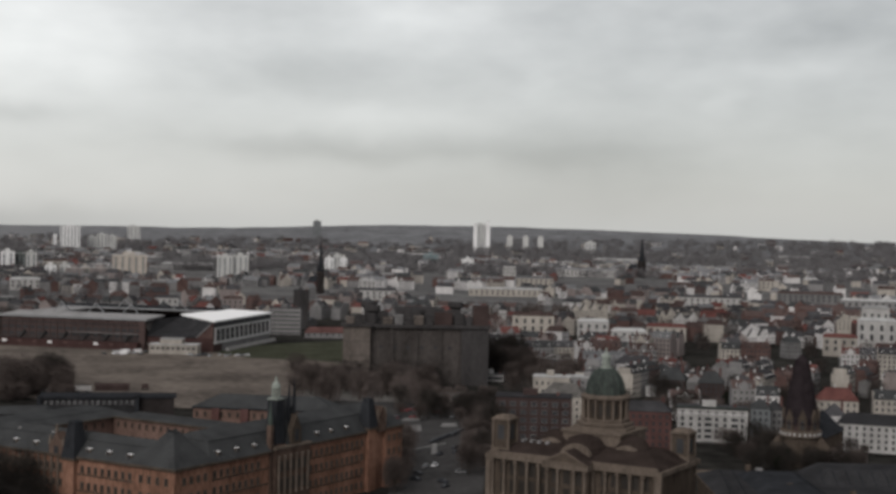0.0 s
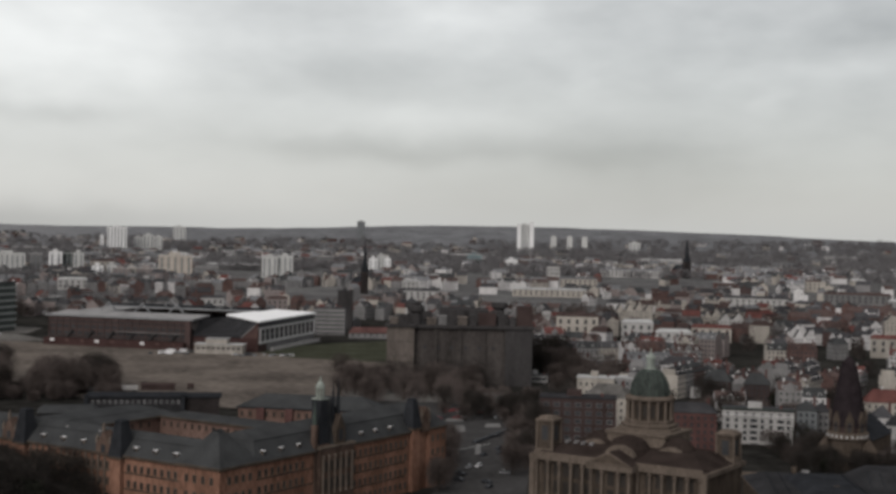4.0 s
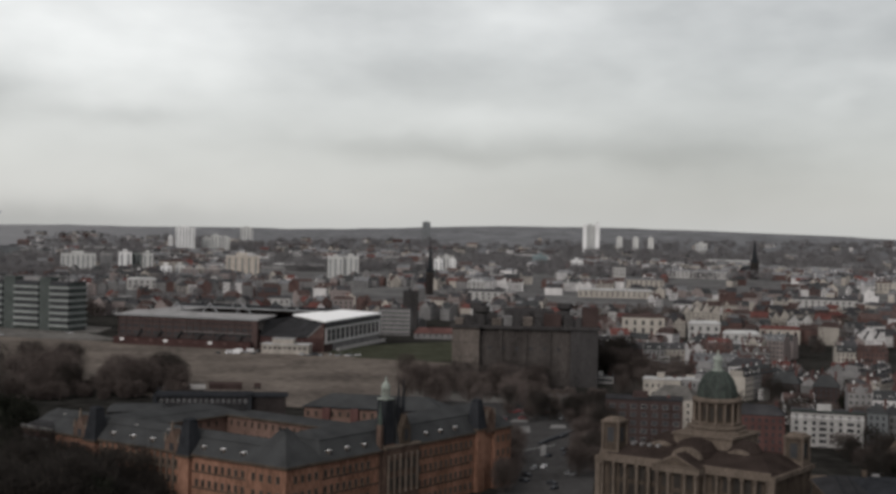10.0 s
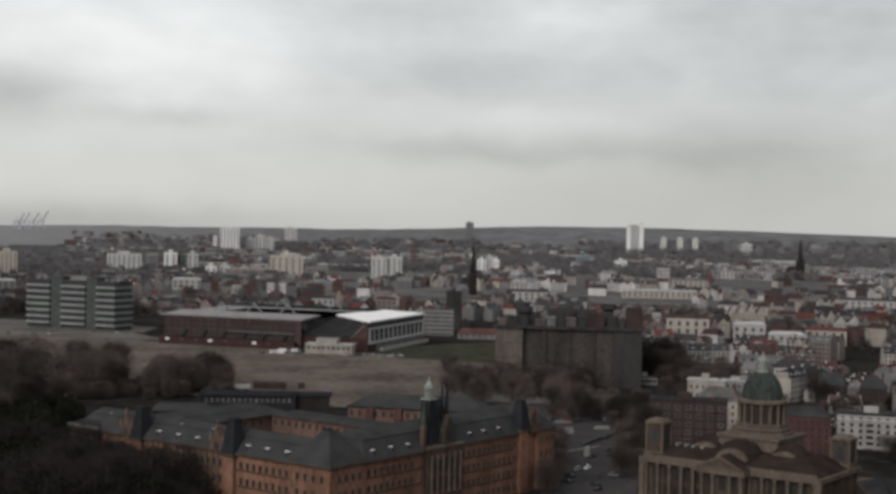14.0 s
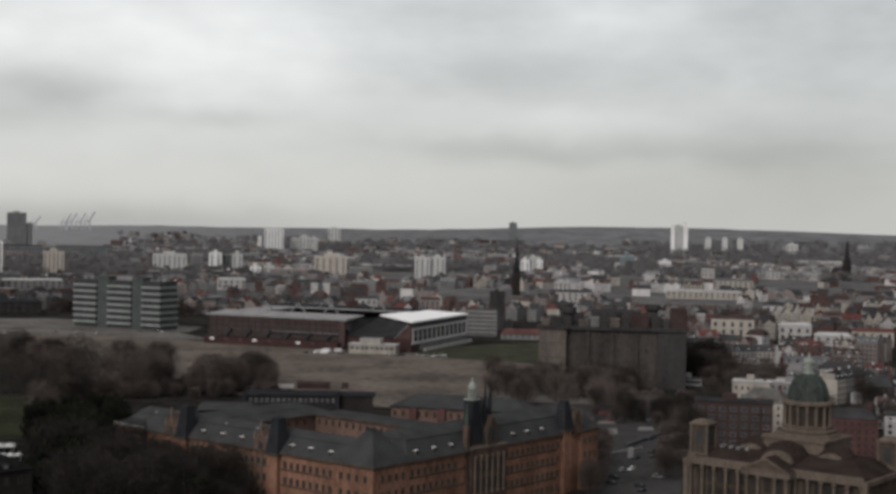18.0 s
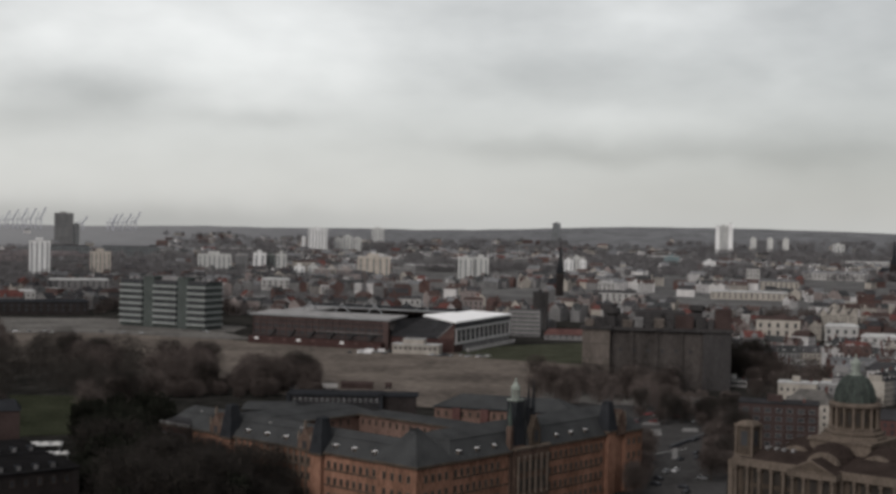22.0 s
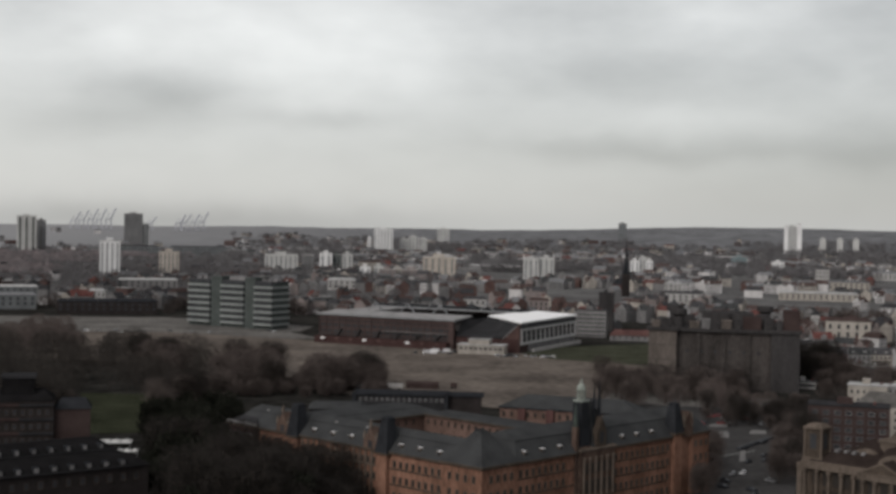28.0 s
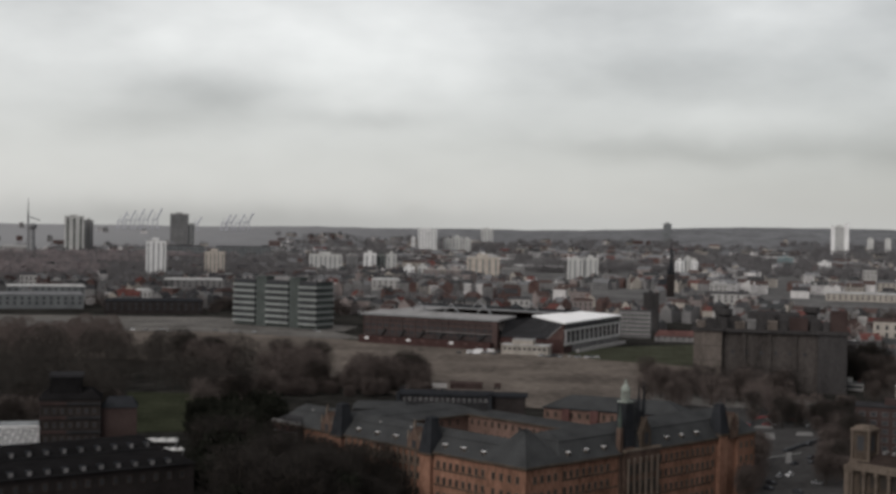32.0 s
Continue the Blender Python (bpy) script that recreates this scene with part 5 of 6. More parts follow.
HOUSE_WINDOW = Geo().box(-0.6, -0.03, 0, 0.6, 0, 1.8, 1, bottom=False).box(-0.75, -0.12, 1.8, 0.75, 0, 1.95, 0).box(-0.75, -0.2, -0.12, 0.75, 0, 0, 0).box(-0.05, -0.06, 0, 0.05, -0.03, 1.8, 0).mesh("window", [CREAM, GLASS])

DORMERS = {}
ROOF_VENT = Geo().box(-0.4, -0.4, 0, 0.4, 0.4, 1.6).box(-0.5, -0.5, 1.6, 0.5, 0.5, 1.75).mesh("roof_vent", PALE_PANEL)


def dormer_mesh(wall, roof):
    if (wall, roof) not in DORMERS:
        front = WALLS["brick"] if wall == "brick" else WHITE
        DORMERS[wall, roof] = Geo().box(-0.9, 0, 0, 0.9, 2.9, 2.1, 0).box(-1.05, -0.12, 2.1, 1.05, 2.9, 2.25, 1).box(-0.6, -0.08, 0.4, 0.6, 0, 1.8, 2).mesh("dormer", [front, ROOFS[roof], GLASS])
    return DORMERS[wall, roof]


def house(x, y, z, turn, w, d, floors, wall, roof, near=False):
    kinds = {"white": "white plastered", "cream": "cream plastered", "grey": "grey rendered", "pink": "dusky pink", "brick": "red brick"}
    t = thing("house", pose(x, y, z, 0, 0, turn), f"{kinds[wall]} {NUMBER[floors]}-storey town house with {roof} roof", "house", "town houses")
    flip = math.cos(radians(turn)) * y - math.sin(radians(turn)) * x < 0
    eaves = floors * 3.3 + 1
    if roof != "pale flat" and x * x + y * y < 1060 ** 2:
        n = max(2, int(w / 2.9)) // 2
        for i in range(n):
            q = -w / 2 + (i + 0.5) * w / n
            part("dormer", dormer_mesh(wall, roof), None, t, m=pose(q, d - 0.5 if flip else 0.5, eaves + 0.4, 0, 0, 180 if flip else 0))
        part("roof_vent", ROOF_VENT, None, t, m=pose(w * 0.22, d * 0.5, eaves + (3.9 if roof.endswith("tile") else 4.2)))
    for name, me in zip(("wall", "roof", "glazing", "chimney"), house_parts(w, d, floors, wall, roof)):
        if name == "glazing" and near:
            n, h = max(2, int(w / 2.9)), 3.3
            for k in range(floors):
                for i in range(n):
                    q = -w / 2 + (i + 0.5) * w / n
                    part("window", HOUSE_WINDOW, None, t, m=pose(q, d + 0.02 if flip else -0.02, k * h + 1.4, 0, 0, 180 if flip else 0))
            continue
        p = part(name, me, None, t)
        if name == "glazing":
            p["kind"] = "stuff"
    return t


def built_over(x, y):
    """Where the town leaves room for the field, the parks, the streets and the large buildings."""
    r, az = math.hypot(x, y), math.degrees(math.atan2(x, y))
    if any(a0 < az < a1 and d0 < r < d1 for a0, a1, d0, d1 in CLEAR):
        return True
    if az < -10.8:
        return r < 1440 or (r < 1480 and az < -20)
    if az < 1.2:
        return r < 1345
    if az < 3.9:
        return r < 1430
    if az < 9.6:
        return r < 1010
    if az < 12.7:
        return r < 900
    if az < 17:
        return r < 765
    return r < 735


rng = random.Random(7)
districts = {}
CELL = 132.0
turns_of = [GRID, GRID + 90, -20, 70, 8, 98, -55, 35]
tree_spots = []
yards = []
for ix in range(-19, 20):
    for iy in range(4, 33):
        mx, my = (ix + 0.5 * (iy % 2)) * CELL, iy * CELL
        az = math.degrees(math.atan2(mx, my))
        if abs(az) > 29 or my > 4250:
            continue
        r0 = math.hypot(mx, my)
        turn = -az + rng.choice([-24, -12, -4, 5, 14, 26]) if rng.random() < 0.72 else rng.choice(turns_of)
        ca, sa = math.cos(radians(turn)), math.sin(radians(turn))
        open_block = rng.random() < (0.12 if r0 < 1500 else 0.25 if r0 < 2600 else 0.42 if r0 < 3300 else 0.55)
        wall_lead = rng.choices(["white", "cream", "grey", "pink", "brick"], [2.4, 2.4, 2.6, 1.4, 2.6] if az > 2 else [0.7, 0.9, 4.5, 1.1, 2.6])[0]
        for row in ((-1.5, -0.5, 0.5, 1.5) if r0 < 2700 else (-1.2, 0.0, 1.2)):
            s = -56.0
            while s < 50:
                w = rng.choice([12.0, 15.0, 18.0]) if r0 < 1500 else rng.choice([11.0, 13.0, 16.0, 24.0]) if r0 < 2700 else rng.choice([14.0, 20.0, 32.0])
                px, py = s + w / 2, row * 31
                s += w
                wx, wy = mx + px * ca - py * sa, my + px * sa + py * ca
                wooded = noise.noise(Vector((wx / 240, wy / 620, 1.7))) + 0.35 * noise.noise(Vector((wx / 70, wy / 150, 4.0)))
                if az < -13:
                    wooded += 0.5 if 2000 < r0 < 2900 else -0.35
                if az > 10 and r0 > 2900:
                    wooded += 0.3 if r0 < 3500 else 0.5
                if r0 > 1350 and wooded > (0.12 if r0 < 1800 else -0.02) and rng.random() < 0.92:
                    tree_spots.append((wx, wy))
                    tree_spots.append((wx + rng.uniform(-9, 9), wy + rng.uniform(8, 18)))
                    continue
                if rng.random() < (0.3 if r0 < 1500 else 0.36):
                    tree_spots.append((mx + px * ca - py * sa, my + px * sa + py * ca))
                    s += 5
                    continue
                x, y = mx + px * ca - py * sa, my + px * sa + py * ca
                r = math.hypot(x, y)
                if built_over(x, y) or (open_block and rng.random() < 0.85):
                    continue
                # farther walls and roofs are picked paler, in place of haze
                wall = wall_lead if r < 2200 and rng.random() < 0.45 else rng.choices(["white", "cream", "grey", "pink", "brick"], ([2.2, 2.3, 3.0, 1.4, 2.6] if az > 2 else [0.6, 0.9, 4.6, 1.0, 2.6]) if r < 1700 else [4.2, 2.8, 3.0, 1.0, 1.0] if az > 9 else [2.2, 1.8, 4.5, 1.0, 1.4])[0]
                roof = "pale flat" if w > 30 and rng.random() < 0.6 else rng.choices(["red tile", "brown tile", "dark felt", "slate", "pale flat", "grey sheet"], [1.5, 3.2, 4.6, 2.6, 0.8, 0.7] if r < 1500 else [0.35, 2.4, 3.4, 2.4, 0.8, 2.0] if r < 2200 else [0.3, 1.4, 1.2, 0.8, 1.5, 3.6])[0]
                floors = rng.choice([3, 4, 4, 4, 5]) if r < 1800 else rng.choice([3, 3, 3, 4])
                d = rng.choice([11.0, 13.0])
                face = turn + (180 if row > 0 else 0)
                if r < 1600 and rng.random() < 0.7:
                    yards.append((x, y, face))
                if az < -14.5 and r > 3300 and (x * 3.7 + y * 5.3) % 1.0 < 0.93:
                    continue
                lim = 1120
                if r < lim:
                    house(x, y, land(x, y), face, w, d, floors, wall, roof, r < 850)
                else:
                    districts.setdefault((int((az + 30) // 8), int(r // 700)), []).append((x, y, face, w, d, floors, wall, roof))

# sheds and annexes in the back yards
yard, yard_mats = Geo(), [GREY_WALL, BRICK_WARM, WHITE, FELT, FELT_PALE, TILE_BROWN, ZINC]
for x, y, turn in yards:
    c, s = math.cos(radians(turn)), math.sin(radians(turn))
    for k in range(rng.choice([1, 1, 2])):
        ox0, oy0, w, d, h = rng.uniform(-6, 6), rng.uniform(13, 19), rng.uniform(4, 9), rng.uniform(4, 8), rng.choice([3.2, 4, 6.5, 9.5])
        start, z = len(yard.v), land(x, y)
        yard.box(ox0 - w / 2, oy0, -1, ox0 + w / 2, oy0 + d, h, rng.choice([0, 0, 1, 2]), bottom=False)
        b = rng.choice([3, 3, 4, 5, 6])
        if rng.random() < 0.5:
            yard.gable(ox0 - w / 2, oy0, ox0 + w / 2, oy0 + d, h, w * 0.3, b, 0, 0.2, rng.choice(["x", "y"]))
        else:
            yard.box(ox0 - w / 2 - 0.2, oy0 - 0.2, h, ox0 + w / 2 + 0.2, oy0 + d + 0.2, h + 0.4, b)
        for i in range(start, len(yard.v)):
            p = yard.v[i]
            yard.v[i] = (x + p[0] * c - p[1] * s, y + p[0] * s + p[1] * c, z + p[2])
tagged(new("yard_buildings", yard.mesh("yard_buildings", yard_mats)), "low sheds and annexes in the back yards", "sheds", kind="stuff")

# far rows of houses, too many to count
slots = [WHITE, CREAM, GREY_WALL, PINK_WALL, BRICK_WARM, TILE_RED, TILE_BROWN, FELT, SLATE, FELT_PALE, GLASS, ZINC]
wall_slot = {"white": 0, "cream": 1, "grey": 2, "pink": 3, "brick": 4}
roof_slot = {"red tile": 5, "brown tile": 6, "dark felt": 7, "slate": 8, "pale flat": 9, "grey sheet": 11}
for key, rows in districts.items():
    geo = Geo()
    for x, y, face, w, d, floors, wall, roof in rows:
        z = land(x, y)
        start = len(geo.v)
        h, a, b, hip = floors * 3.2, wall_slot[wall], roof_slot[roof], 0.05 + 0.3 * ((x * 7.3 + y * 3.1) % 1.0)
        pick = (x * 3.7 + y * 5.3) % 1.0
        if pick < 0.34 and w < 20:
            face += 90
        geo.box(-w / 2, 0, -4, w / 2, d, h, a, bottom=False)
        if roof != "pale flat" and pick < 0.62:
            geo.gable(-w / 2, 0, w / 2, d, h, d * 0.45, b, a, 0.2, "x")
            geo.box(-w / 4 - 1.3, -0.3, h, -w / 4 + 1.3, d * 0.5, h + 2.4, a).gable(-w / 4 - 1.3, -0.3, -w / 4 + 1.3, d * 0.5, h + 2.4, 1.7, b, a, 0.1, "y")
            geo.box(w / 4, d * 0.4, h, w / 4 + 1.0, d * 0.4 + 0.8, h + d * 0.45 + 1.6, 4)
        elif roof == "pale flat":
            geo.box(-w / 2 - 0.2, -0.2, h, w / 2 + 0.2, d + 0.2, h + 0.6, b)
        else:
            geo.frustum((-w / 2 - 0.2, -0.3, w / 2 + 0.2, d + 0.3, h), (-w / 2 + d * hip, d / 2 - 0.2, w / 2 - d * hip, d / 2 + 0.2, h + d * 0.33), b)
        cols = int(w / 3) if x * x + y * y < 1750 ** 2 else 0
        for k in range(floors):
            for i in range(cols):
                q = -w / 2 + (i + 0.5) * w / cols
                geo.box(q - 0.55, -0.1, k * 3.2 + 1.2, q + 0.55, 0, k * 3.2 + 2.8, 10, bottom=False).box(-w / 2 - 0.1, d * (i + 0.4) / cols, k * 3.2 + 1.2, -w / 2, d * (i + 0.7) / cols, k * 3.2 + 2.8, 10, bottom=False)
            if cols:
                continue
            geo.box(-w / 2 + 1.2, -0.12, k * 3.2 + 1.3, w / 2 - 1.2, 0, k * 3.2 + 2.6, 10, bottom=False)
        c, s = math.cos(radians(face)), math.sin(radians(face))
        for i in range(start, len(geo.v)):
            p = geo.v[i]
            geo.v[i] = (x + p[0] * c - p[1] * s, y + p[0] * s + p[1] * c, z + p[2])
    tagged(new("town_district", geo.mesh("town_district", slots)), "dense far rows of town houses under mixed roofs", "district", kind="stuff")

# ---- bare winter trees ----
def make_tree(seed, height, spread, crown_mat, twigs, name, label, dense=False):
    """Trunk, forking limbs and a crown of single fine twigs (or leaves, where dense)."""
    rnd = random.Random(seed)
    trunk, crown = Geo(), Geo()
    trunk.lathe(0, 0, [(height * 0.026, 0), (height * 0.02, height * 0.2), (height * 0.012, height * 0.5), (0.05, height * 0.85)], 7)
    ends = []
    for k in range(22):
        a, z = k * 2.4 + rnd.uniform(-0.3, 0.3), height * rnd.uniform(0.12, 0.7)
        rise = rnd.uniform(0.25, 1.0)
        reach = spread * math.sqrt(1 - (rise - 0.35) ** 2) * rnd.uniform(0.6, 1.0)
        b = (reach * math.cos(a), reach * math.sin(a), min(height * 0.97, z + (height - z) * rise * 0.8))
        trunk.beam((0, 0, z), b, height * 0.010)
        for j in range(4):
            f = rnd.uniform(0.35, 0.9)
            root = (b[0] * f, b[1] * f, z + (b[2] - z) * f)
            c = (root[0] + rnd.gauss(0, spread * 0.26), root[1] + rnd.gauss(0, spread * 0.26), min(height, root[2] + rnd.uniform(0.02, 0.2) * height))
            trunk.beam(root, c, height * 0.005)
            ends.append((root, c))
        ends.append(((0, 0, z), b))
    for k in range(twigs):
        if not dense and k % 5 < 3:
            a, e = rnd.uniform(0, 6.28), rnd.uniform(-0.85, 1.0)
            rr = spread * (0.3 + 0.75 * math.sqrt(rnd.random())) * math.sqrt(max(0.0, 1 - e * e * 0.85)) * (1 + 0.25 * math.sin(3 * a + seed) + 0.15 * math.sin(7 * a + 5 * e))
            p = Vector((rr * math.cos(a), rr * math.sin(a), height * (0.52 + 0.44 * e)))
            d = Vector((math.cos(a) * 0.7 + rnd.gauss(0, 0.6), math.sin(a) * 0.7 + rnd.gauss(0, 0.6), rnd.gauss(0.6, 0.6))).normalized()
            side = d.cross(Vector((rnd.gauss(0, 1), rnd.gauss(0, 1), rnd.gauss(0, 1)))).normalized() * rnd.uniform(0.03, 0.085)
            crown.face([tuple(p - side), tuple(p + side), tuple(p + d * rnd.uniform(1.2, 2.6))])
            continue
        r0, c0 = rnd.choice(ends)
        f, s = rnd.uniform(0.1, 1.15), spread * (0.12 if dense else 0.17)
        p = Vector((r0[0] + (c0[0] - r0[0]) * f + rnd.gauss(0, s), r0[1] + (c0[1] - r0[1]) * f + rnd.gauss(0, s), max(height * 0.1, r0[2] + (c0[2] - r0[2]) * f + rnd.gauss(0, s))))
        out = Vector((p.x, p.y, 0)) * (1 / spread)
        d = (Vector((rnd.gauss(0, 0.7), rnd.gauss(0, 0.7), rnd.gauss(0.55, 0.6))) + out).normalized()
        side = d.cross(Vector((rnd.gauss(0, 1), rnd.gauss(0, 1), rnd.gauss(0, 1)))).normalized()
        length, width = (rnd.uniform(0.5, 1.1), rnd.uniform(0.25, 0.5)) if dense else (rnd.uniform(1.2, 2.6), rnd.uniform(0.03, 0.085))
        crown.face([tuple(p - side * width), tuple(p + side * width), tuple(p + d * length)])
    t = thing(name, pose(0, 0, -500), label, "tree", "trees")
    part("trunk", trunk, BARK, t)
    part("crown", crown, crown_mat, t)
    return t


kinds = [make_tree(11, 19, 7.0, TWIGS, 2600, "bare_tree", "tall bare brown winter tree"),
         make_tree(12, 16, 6.2, TWIGS, 2300, "bare_tree", "round bare brown winter tree"),
         make_tree(13, 21, 8.0, TWIGS_DARK, 4000, "bare_tree", "broad bare tree with dark twigs"),
         make_tree(14, 13, 5.0, TWIGS, 2400, "bare_tree", "small bare winter tree"),
         make_tree(15, 17, 5.2, NEEDLES, 4500, "evergreen_tree", "dense dark evergreen tree", True)]


def plant(az, d, kind, scale):
    x, y = polar(az, d)
    t = copy_thing(kinds[kind], pose(x, y, land(x, y) - 0.2, 0, 0, rng.uniform(0, 360)))
    t.scale = (scale, scale, scale * rng.uniform(0.9, 1.1))


def grove(n, az0, az1, d0, d1, choices, lo=0.8, hi=1.15, clear=None):
    for i in range(n):
        az, d = rng.uniform(az0, az1), math.sqrt(rng.uniform(d0 * d0, d1 * d1))
        if clear and clear(az, d):
            continue
        plant(az, d, rng.choice(choices), rng.uniform(lo, hi))


def at_pavilion(az, d):
    return 7.2 < az < 10.1 and 735 < d < 905


def in_lawn(az, d):
    return -20.6 < az < -17.8 and 560 < d < 790


grove(10, -18.2, -16.2, 860, 930, [0, 2], 0.95, 1.15)
grove(10, -15.0, -12.4, 770, 900, [0, 1, 2], 0.9, 1.15)
grove(10, -11.4, -8.2, 790, 850, [0, 1, 2], 0.85, 1.05)
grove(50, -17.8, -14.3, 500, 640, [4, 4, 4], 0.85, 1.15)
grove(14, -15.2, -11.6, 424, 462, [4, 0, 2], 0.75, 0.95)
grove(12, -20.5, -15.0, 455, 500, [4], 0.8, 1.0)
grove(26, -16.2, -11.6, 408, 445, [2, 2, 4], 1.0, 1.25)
grove(26, -27, -20.5, 640, 720, [1, 2, 3], 0.7, 0.95)
grove(16, -17.6, -14.5, 640, 760, [0, 2, 1], 0.8, 1.0)
grove(40, 1.0, 9.8, 745, 850, [0, 1, 0, 3], 0.75, 1.0, at_pavilion)
grove(34, 7.2, 10.5, 900, 1000, [0, 2, 2], 0.9, 1.2, at_pavilion)
grove(20, 5.4, 9.6, 690, 730, [2, 3], 0.5, 0.7)
grove(30, 9.6, 12.8, 800, 960, [0, 1, 3], 0.7, 1.0)
grove(14, 18.8, 21.0, 590, 640, [1, 3, 2], 0.5, 0.7)
grove(16, 13.5, 22.5, 690, 735, [2, 2, 1], 0.7, 0.95)
grove(12, 16.0, 24.0, 745, 800, [2, 2, 4], 0.6, 0.85)
grove(10, 8.6, 9.6, 560, 700, [2, 1], 0.6, 0.85)
grove(8, 22.9, 24.6, 590, 635, [1, 3], 0.45, 0.65)
grove(16, 20.0, 24.0, 560, 590, [2, 2, 4], 0.42, 0.6)
grove(12, 4.7, 5.7, 500, 600, [3], 0.8, 1.0)
grove(12, 8.3, 9.3, 540, 650, [3], 0.8, 1.05)

# tall bare trees close before the courthouse front
for i in range(42):
    k = 0.34 + 0.82 * i / 41 + rng.uniform(-0.02, 0.02)
    off = rng.uniform(9, 26)
    x, y = -28.5 - 98.6 * k - 0.62 * off, 423 + 78.4 * k - 0.78 * off
    size = rng.uniform(1.05, 1.25) if k > 0.8 else rng.uniform(0.95, 1.15) if k > 0.6 else rng.uniform(0.95, 1.1) if k > 0.46 else rng.uniform(0.7, 0.85)
    plant(math.degrees(math.atan2(x, y)), math.hypot(x, y), rng.choice([4, 4, 2] if k > 0.85 else [2, 2, 2, 4] if k > 0.6 else [2]), size)


def woodland(name, label, spots, twigs, material, big=1.0):
    """Many bare trees that stand too close to be told apart, in one mesh."""
    geo, rnd = Geo(), random.Random(len(spots))
    for x, y, h, spread in spots:
        z0 = land(x, y)
        geo.lathe(x, y, [(0.35, z0 - 1), (0.2, z0 + h * 0.6)], 5)
        for k in range(twigs):
            a, e = rnd.uniform(0, 6.28), rnd.uniform(-0.85, 1.0)
            rr = spread * (0.35 + 0.65 * math.sqrt(rnd.random())) * math.sqrt(max(0.0, 1 - e * e * 0.9))
            p = Vector((x + rr * math.cos(a), y + rr * math.sin(a), z0 + h * (0.52 + 0.45 * e)))
            d = Vector((math.cos(a) * 0.7 + rnd.gauss(0, 0.6), math.sin(a) * 0.7 + rnd.gauss(0, 0.6), rnd.gauss(0.6, 0.6))).normalized()
            side = d.cross(Vector((rnd.gauss(0, 1), rnd.gauss(0, 1), rnd.gauss(0, 1)))).normalized() * rnd.uniform(0.05, 0.12) * big
            q = p + d * rnd.uniform(1.2, 2.8) * math.sqrt(big)
            geo.face([tuple(p - side), tuple(p + side), tuple(q)])
    tagged(new(name, geo.mesh(name, material)), label, "trees", kind="stuff")


def spread_over(n, az0, az1, d0, d1, lo, hi, clear=None):
    spots = []
    while len(spots) < n:
        az, d = rng.uniform(az0, az1), math.sqrt(rng.uniform(d0 * d0, d1 * d1))
        if not (clear and clear(az, d)):
            h = rng.uniform(lo, hi)
            spots.append((*polar(az, d), h, h * rng.uniform(0.36, 0.52)))
    return spots


woodland("park_trees", "dense bare brown trees of the rampart park", spread_over(150, -27, -15.2, 720, 1000, 14, 22, in_lawn), 900, PARK_TWIGS)
woodland("fairground_trees", "clump of bare brown trees beside the fairground", spread_over(24, -14.9, -12.6, 790, 860, 15, 25) + spread_over(32, -11.3, -8.1, 780, 835, 12, 22) + spread_over(70, -15.3, -7.9, 765, 850, 5, 10) + spread_over(16, -18.0, -16.3, 820, 880, 14, 24), 850, TWIGS)
woodland("street_trees", "row of bare brown trees before the bunker", spread_over(34, 1.2, 6.2, 735, 840, 12, 17) + spread_over(34, 5.6, 9.8, 735, 800, 4, 7), 600, TWIGS)
woodland("street_trees", "tall thin bare trees before the bunker wall", spread_over(46, 2.6, 9.4, 806, 838, 13, 20, at_pavilion), 330, TWIGS_DARK)
woodland("street_trees", "dark bare trees beside the bunker", spread_over(40, 8.0, 10.3, 905, 1000, 12, 18), 700, TWIGS_DARK)
woodland("park_trees", "dense bare trees along the fairground", spread_over(70, -28, -20.5, 1000, 1190, 13, 20), 1100, TWIGS, 1.3)
back_yards = [(x, y, rng.uniform(8, 15), rng.uniform(3.5, 6)) for x, y in tree_spots if not built_over(x, y) and math.hypot(x, y) < 1500]
woodland("backyard_trees", "bare dark trees in the back yards", back_yards[:420], 420, TWIGS_DARK, 1.4)
town_trees = [(x, y, rng.uniform(10, 17), rng.uniform(4, 7)) for x, y in tree_spots if not built_over(x, y) and 1120 < math.hypot(x, y) < 2600]
woodland("town_trees", "bare trees between the far houses", [p for p in town_trees if math.hypot(p[0], p[1]) < 1550], 150, TWIGS, 3.0)
woodland("town_trees", "bare grey trees between the far houses", [p for p in town_trees if math.hypot(p[0], p[1]) >= 1550][:1500], 130, HAZED_TWIGS, 3.8)
brown_woods = [(x, y, rng.uniform(11, 16), rng.uniform(7, 12)) for x, y in tree_spots if 2000 < math.hypot(x, y) < 2900 and x < -0.22 * y]
woodland("town_trees", "reddish brown bare woods behind the town", brown_woods[:900], 110, HAZED_BROWN_TWIGS, 7.0)
far_trees = [(x, y, rng.uniform(11, 17), rng.uniform(8, 14)) for x, y in tree_spots if math.hypot(x, y) > 2400 and not (x < -0.26 * y and math.hypot(x, y) > 3400)]
rng.shuffle(far_trees)
woodland("town_trees", "dark woods between the far houses", far_trees[:2600], 110, HAZED_TWIGS, 8.0)
for x, y in tree_spots[:]:
    r, az = math.hypot(x, y), math.degrees(math.atan2(x, y))
    if not built_over(x, y) and r < 1120 and abs(az) < 27 and rng.random() < 0.45:
        plant(az, r, rng.choice([0, 1, 2, 3]), rng.uniform(0.6, 0.85))
for k in kinds:
    for o in (*k.children_recursive, k):
        bpy.data.objects.remove(o)


